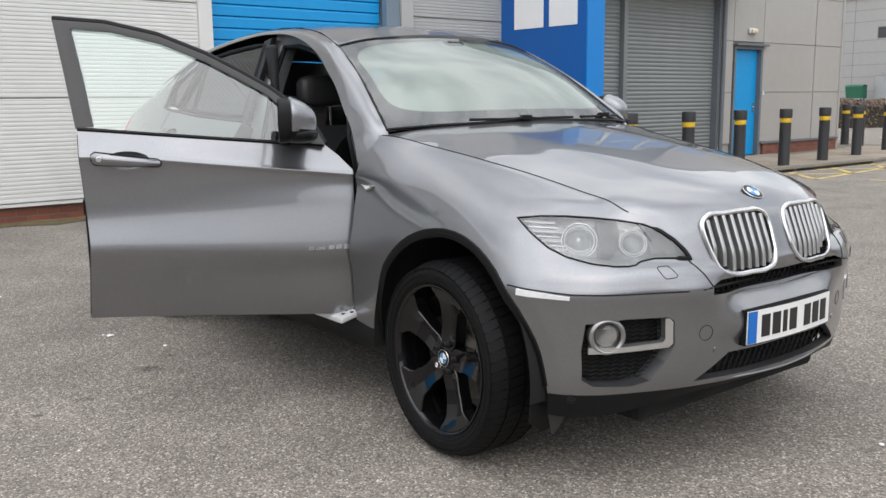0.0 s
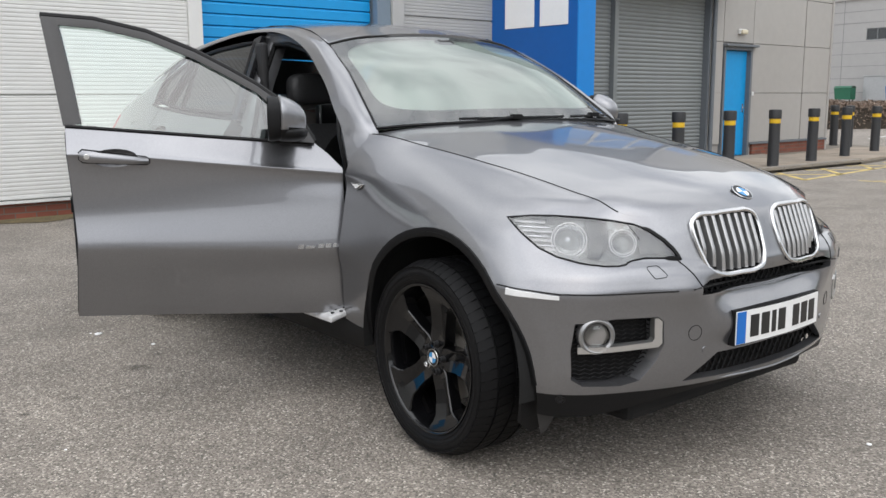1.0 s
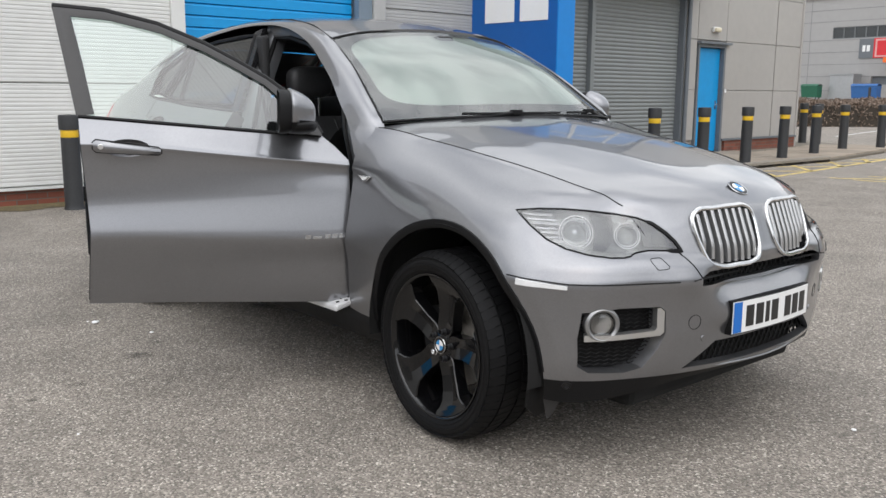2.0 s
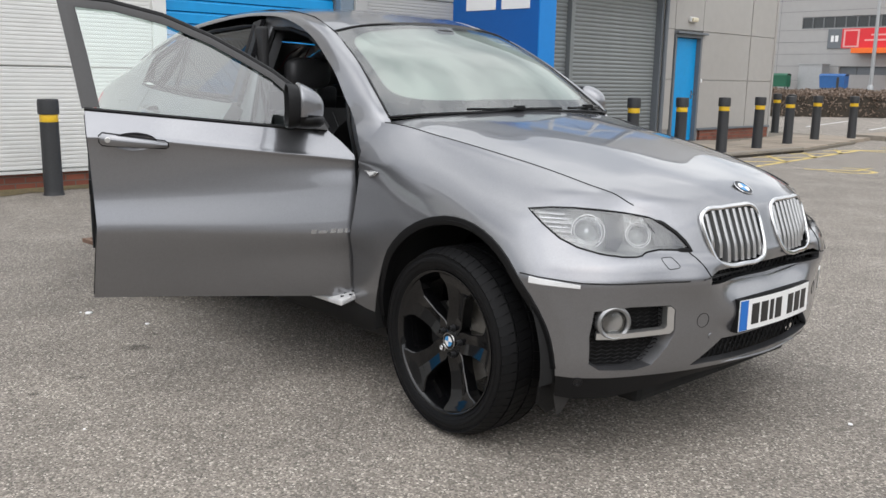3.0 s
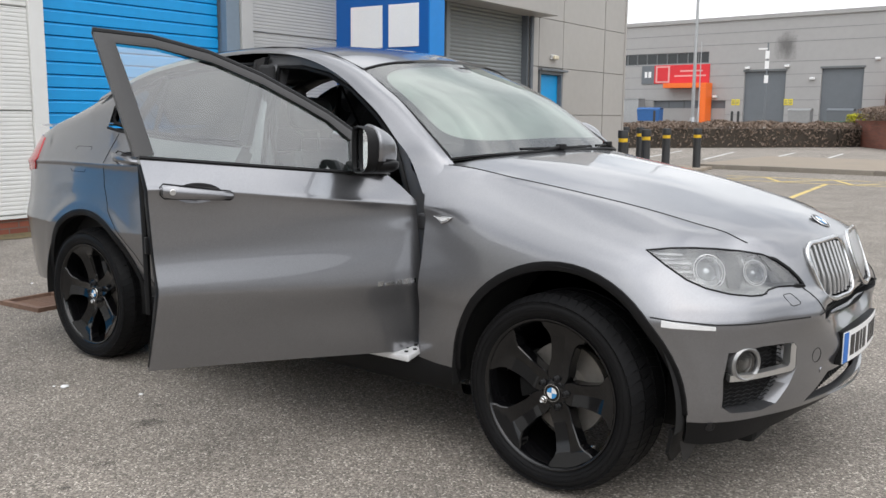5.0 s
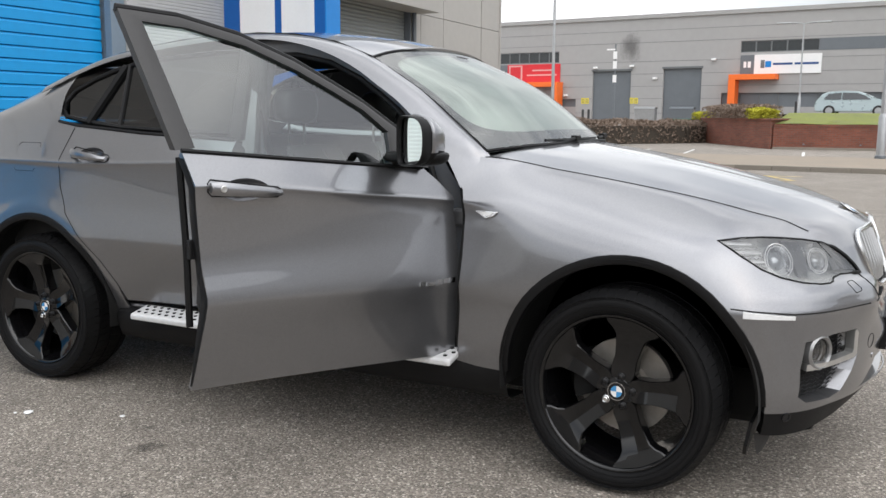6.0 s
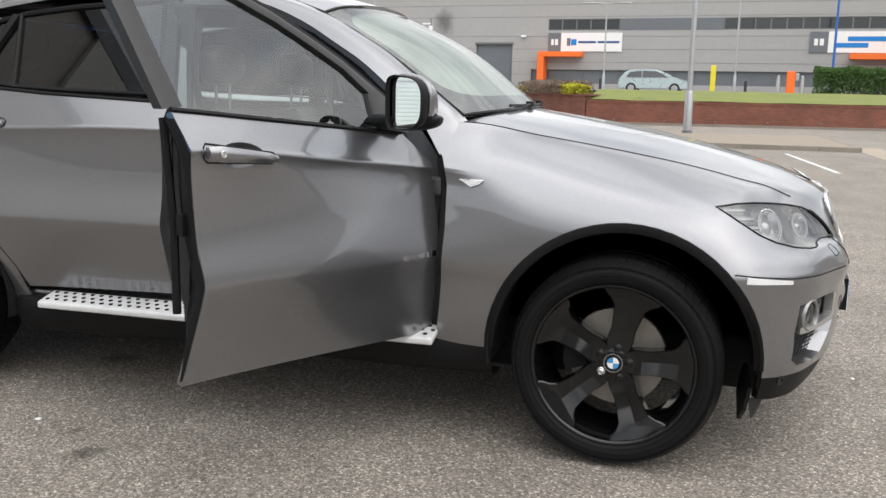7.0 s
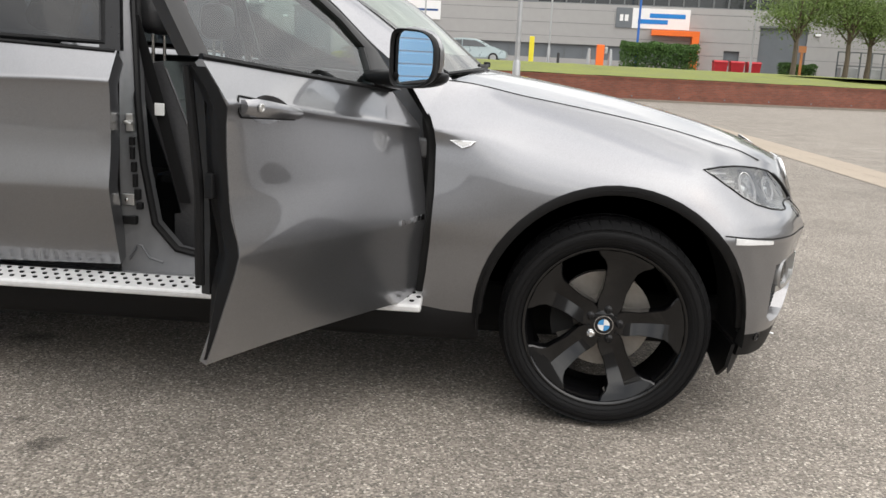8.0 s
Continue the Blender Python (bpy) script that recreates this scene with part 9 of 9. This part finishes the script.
tube(bm, [(0.185 * math.cos(2 * math.pi * i / 36), 0.185 * math.sin(2 * math.pi * i / 36), 0) for i in range(36)], 0.017, 10, closed=True)
st = part("steering_wheel", bm, LEATHER, car, "black leather steering wheel", smooth=True)
st.matrix_basis = wheel_m
bm = bmesh.new()
lathe(bm, [(0.075, -0.03), (0.07, 0.02), (0.0, 0.03)], 20)
part("wheel_boss", bm, DASH, st, smooth=True)
for a in (0, 180, 270):
    c, s = math.cos(radians(a)), math.sin(radians(a))
    bm = bmesh.new()
    tube(bm, [(0.06 * c, 0.06 * s, 0), (0.18 * c, 0.18 * s, 0)], 0.018, 8, flat=0.6)
    part("wheel_spoke", bm, DASH, st, smooth=True)
bm = bmesh.new()
tube(bm, [(-1.04, -0.38, 0.97), (-0.80, -0.38, 0.88)], 0.05, 12)
part("steering_column", bm, DASH, car)


# ---- wheels ----
def road_wheel(x, sg, turn, steer=0.0):
    """Axis along y; the outer face looks to -y when sg is -1. Tyre 0.365 m in radius."""
    R, W = 0.365, 0.135
    bm = bmesh.new()
    lathe(bm, [(0.276, -0.116), (0.284, -0.125), (0.305, -0.135), (0.325, -0.137), (0.343, -0.130), (0.351, -0.118), (0.357, -0.100), (0.360, -0.07), (0.360, 0.07), (0.357, 0.100), (0.343, 0.130), (0.305, 0.136), (0.276, 0.118)], 72, "y", cap=False)
    w = part("wheel", bm, RUBBER, car, "black road tyre on a gloss black alloy wheel", smooth=True, angle=60)
    w.matrix_basis = pose(x, sg * 0.830, 0.365, 0, 0, steer) @ pose(0, 0, 0, 0, turn, 0) @ (Matrix() if sg < 0 else pose(0, 0, 0, 0, 0, 180))
    # tread blocks in four ribs: real grooves by blocks proud of the carcass
    bm = bmesh.new()
    nb = 64
    for k in range(nb):
        for r, (y0, y1) in enumerate(((-0.135, -0.080), (-0.070, -0.006), (0.006, 0.070), (0.080, 0.135))):
            a0, a1 = 2 * math.pi * (k + 0.05 + 0.2 * (r % 2)) / nb, 2 * math.pi * (k + 0.95 + 0.2 * (r % 2)) / nb
            sk = 0.35 * (a1 - a0) * (1 if r < 2 else -1)
            rt = lambda y: 0.3655 if abs(y) < 0.085 else 0.3655 - 0.0205 * ((abs(y) - 0.085) / 0.050) ** 1.6
            vs = []
            for a, y in ((a0, y0), (a1, y0), (a1 + sk, y1), (a0 + sk, y1)):
                vs.append((bm.verts.new((rt(y) * math.cos(a), y, rt(y) * math.sin(a))), bm.verts.new(((rt(y) - 0.014) * math.cos(a), y * 0.96, (rt(y) - 0.014) * math.sin(a)))))
            bm.faces.new([v[0] for v in vs])
            for i in range(4):
                j = (i + 1) % 4
                bm.faces.new((vs[i][0], vs[j][0], vs[j][1], vs[i][1]))
    part("tread", bm, RUBBER, w, "tyre tread blocks")
    for rr, yy, tt in ((0.315, -0.1375, 0.0012), (0.338, -0.135, 0.0014), (0.297, -0.1335, 0.0012)):
        bm = bmesh.new()
        tube(bm, [(rr * math.cos(2 * math.pi * i / 64), yy, rr * math.sin(2 * math.pi * i / 64)) for i in range(64)], tt, 5, closed=True)
        part("sidewall_rib", bm, RUBBER, w, smooth=True)
    # rim barrel and lip
    bm = bmesh.new()
    lathe(bm, [(0.274, -0.118), (0.283, -0.124), (0.281, -0.129), (0.277, -0.129), (0.270, -0.123), (0.266, -0.105), (0.255, -0.06), (0.247, 0.02), (0.250, 0.10), (0.276, 0.12)], 72, "y", cap=False)
    part("rim", bm, RIM, w, "gloss black alloy rim", smooth=True, angle=50)
    bm = bmesh.new()
    lathe(bm, [(0.0, -0.087), (0.045, -0.086), (0.058, -0.078), (0.068, -0.062), (0.068, 0.0), (0.0, 0.0)], 40, "y")
    part("hub", bm, RIM, w, smooth=True, angle=40)
    for k in range(5):
        A = 2 * math.pi * k / 5 + radians(77)
        # a broad blade, hollowed along its middle, that fans out into the rim
        bm = bmesh.new()
        rows = []
        for r, half, hollow in ((0.030, 0.0200, 0.000), (0.050, 0.0340, 0.001), (0.064, 0.0405, 0.004), (0.081, 0.0445, 0.009), (0.10, 0.0425, 0.013), (0.122, 0.0400, 0.015), (0.16, 0.0445, 0.016), (0.20, 0.0520, 0.013), (0.222, 0.0680, 0.007), (0.240, 0.0885, 0.002), (0.257, 0.1010, 0.0)):
            t = (r - 0.040) / 0.214
            r, half = r * 1.060, half * 1.060
            face = -0.084 - 0.036 * max(0.0, t)**1.3 + 0.006 * math.sin(math.pi * min(max(t, 0), 1))
            sec = []
            for q, dy in ((-1.0, 0.050), (-1.0, 0.004), (-0.94, 0.0), (0.0, hollow), (0.94, 0.0), (1.0, 0.004), (1.0, 0.050)):
                ang = A + q * half / r
                sec.append(bm.verts.new((r * math.cos(ang), face + dy, r * math.sin(ang))))
            rows.append(sec)
        for a, b in zip(rows[:-1], rows[1:]):
            for i in range(6):
                bm.faces.new((a[i], a[i + 1], b[i + 1], b[i]))
        part("spoke", bm, RIM, w, "broad hollowed gloss black spoke", smooth=True, angle=14)
        bm = bmesh.new()
        lathe(bm, [(0.0145, -0.080), (0.0145, -0.086), (0.0115, -0.088), (0.0110, -0.097), (0.0085, -0.099), (0.0080, -0.094), (0.0, -0.094)], 14, "y")
        ob = part("wheel_bolt", bm, CHROME if k == 2 else BLACK_GLOSS, w, "steel locking bolt" if k == 2 else "")
        ob.matrix_basis = pose(0.054 * math.cos(A), 0, 0.054 * math.sin(A))
        bm = bmesh.new()
        lathe(bm, [(0.0055, -0.080), (0.0055, -0.0875), (0.0, -0.0875)], 10, "y")
        part("bolt_recess", bm, LINER, w).matrix_basis = pose(0.054 * math.cos(A + 0.63), 0, 0.054 * math.sin(A + 0.63))
    roundel(pose(0, -0.088, 0, 90, 0, 0) @ pose(0, 0, 0, 0, 0, turn if sg < 0 else -turn), 0.033, w)
    bm = bmesh.new()
    lathe(bm, [(0.172, 0.03), (0.172, 0.0), (0.09, 0.0), (0.085, -0.03), (0.0, -0.03)], 40, "y")
    part("brake_disc", bm, DISC, w, "steel brake disc", smooth=True, angle=40)
    bm = bmesh.new()
    outline(bm, [(r * math.cos(radians(a)), -0.03, r * math.sin(radians(a))) for r, a in [(0.105, 140 + 10 * i) for i in range(7)] + [(0.185, 200 - 10 * i) for i in range(7)]], (0, 0.07, 0))
    part("brake_caliper", bm, LINER, w, "dark brake caliper")
    return w


road_wheel(0.0, -1, 0, -3.0)
road_wheel(0.0, 1, 40, -3.0)
road_wheel(-2.933, -1, -25)
road_wheel(-2.933, 1, 15)
# flaps hanging before and behind the front wheel
for sg in (-1, 1):
    bm = bmesh.new()
    outline(bm, [(0.455, sg * 0.905, 0.32), (0.455, sg * 0.60, 0.32), (0.435, sg * 0.62, 0.225), (0.43, sg * 0.84, 0.185), (0.44, sg * 0.90, 0.235)], (-0.012, 0, 0))
    part("mud_flap", bm, TRIM, car, "black plastic mud flap")
bm = bmesh.new()
outline(bm, [(0.50, -0.80, 0.26), (0.45, -0.83, 0.26), (0.462, -0.825, 0.185), (0.475, -0.815, 0.20)], (0.004, 0.004, 0))
part("loose_flap", bm, FRAME, car, "grey flap of liner hanging under the bumper")
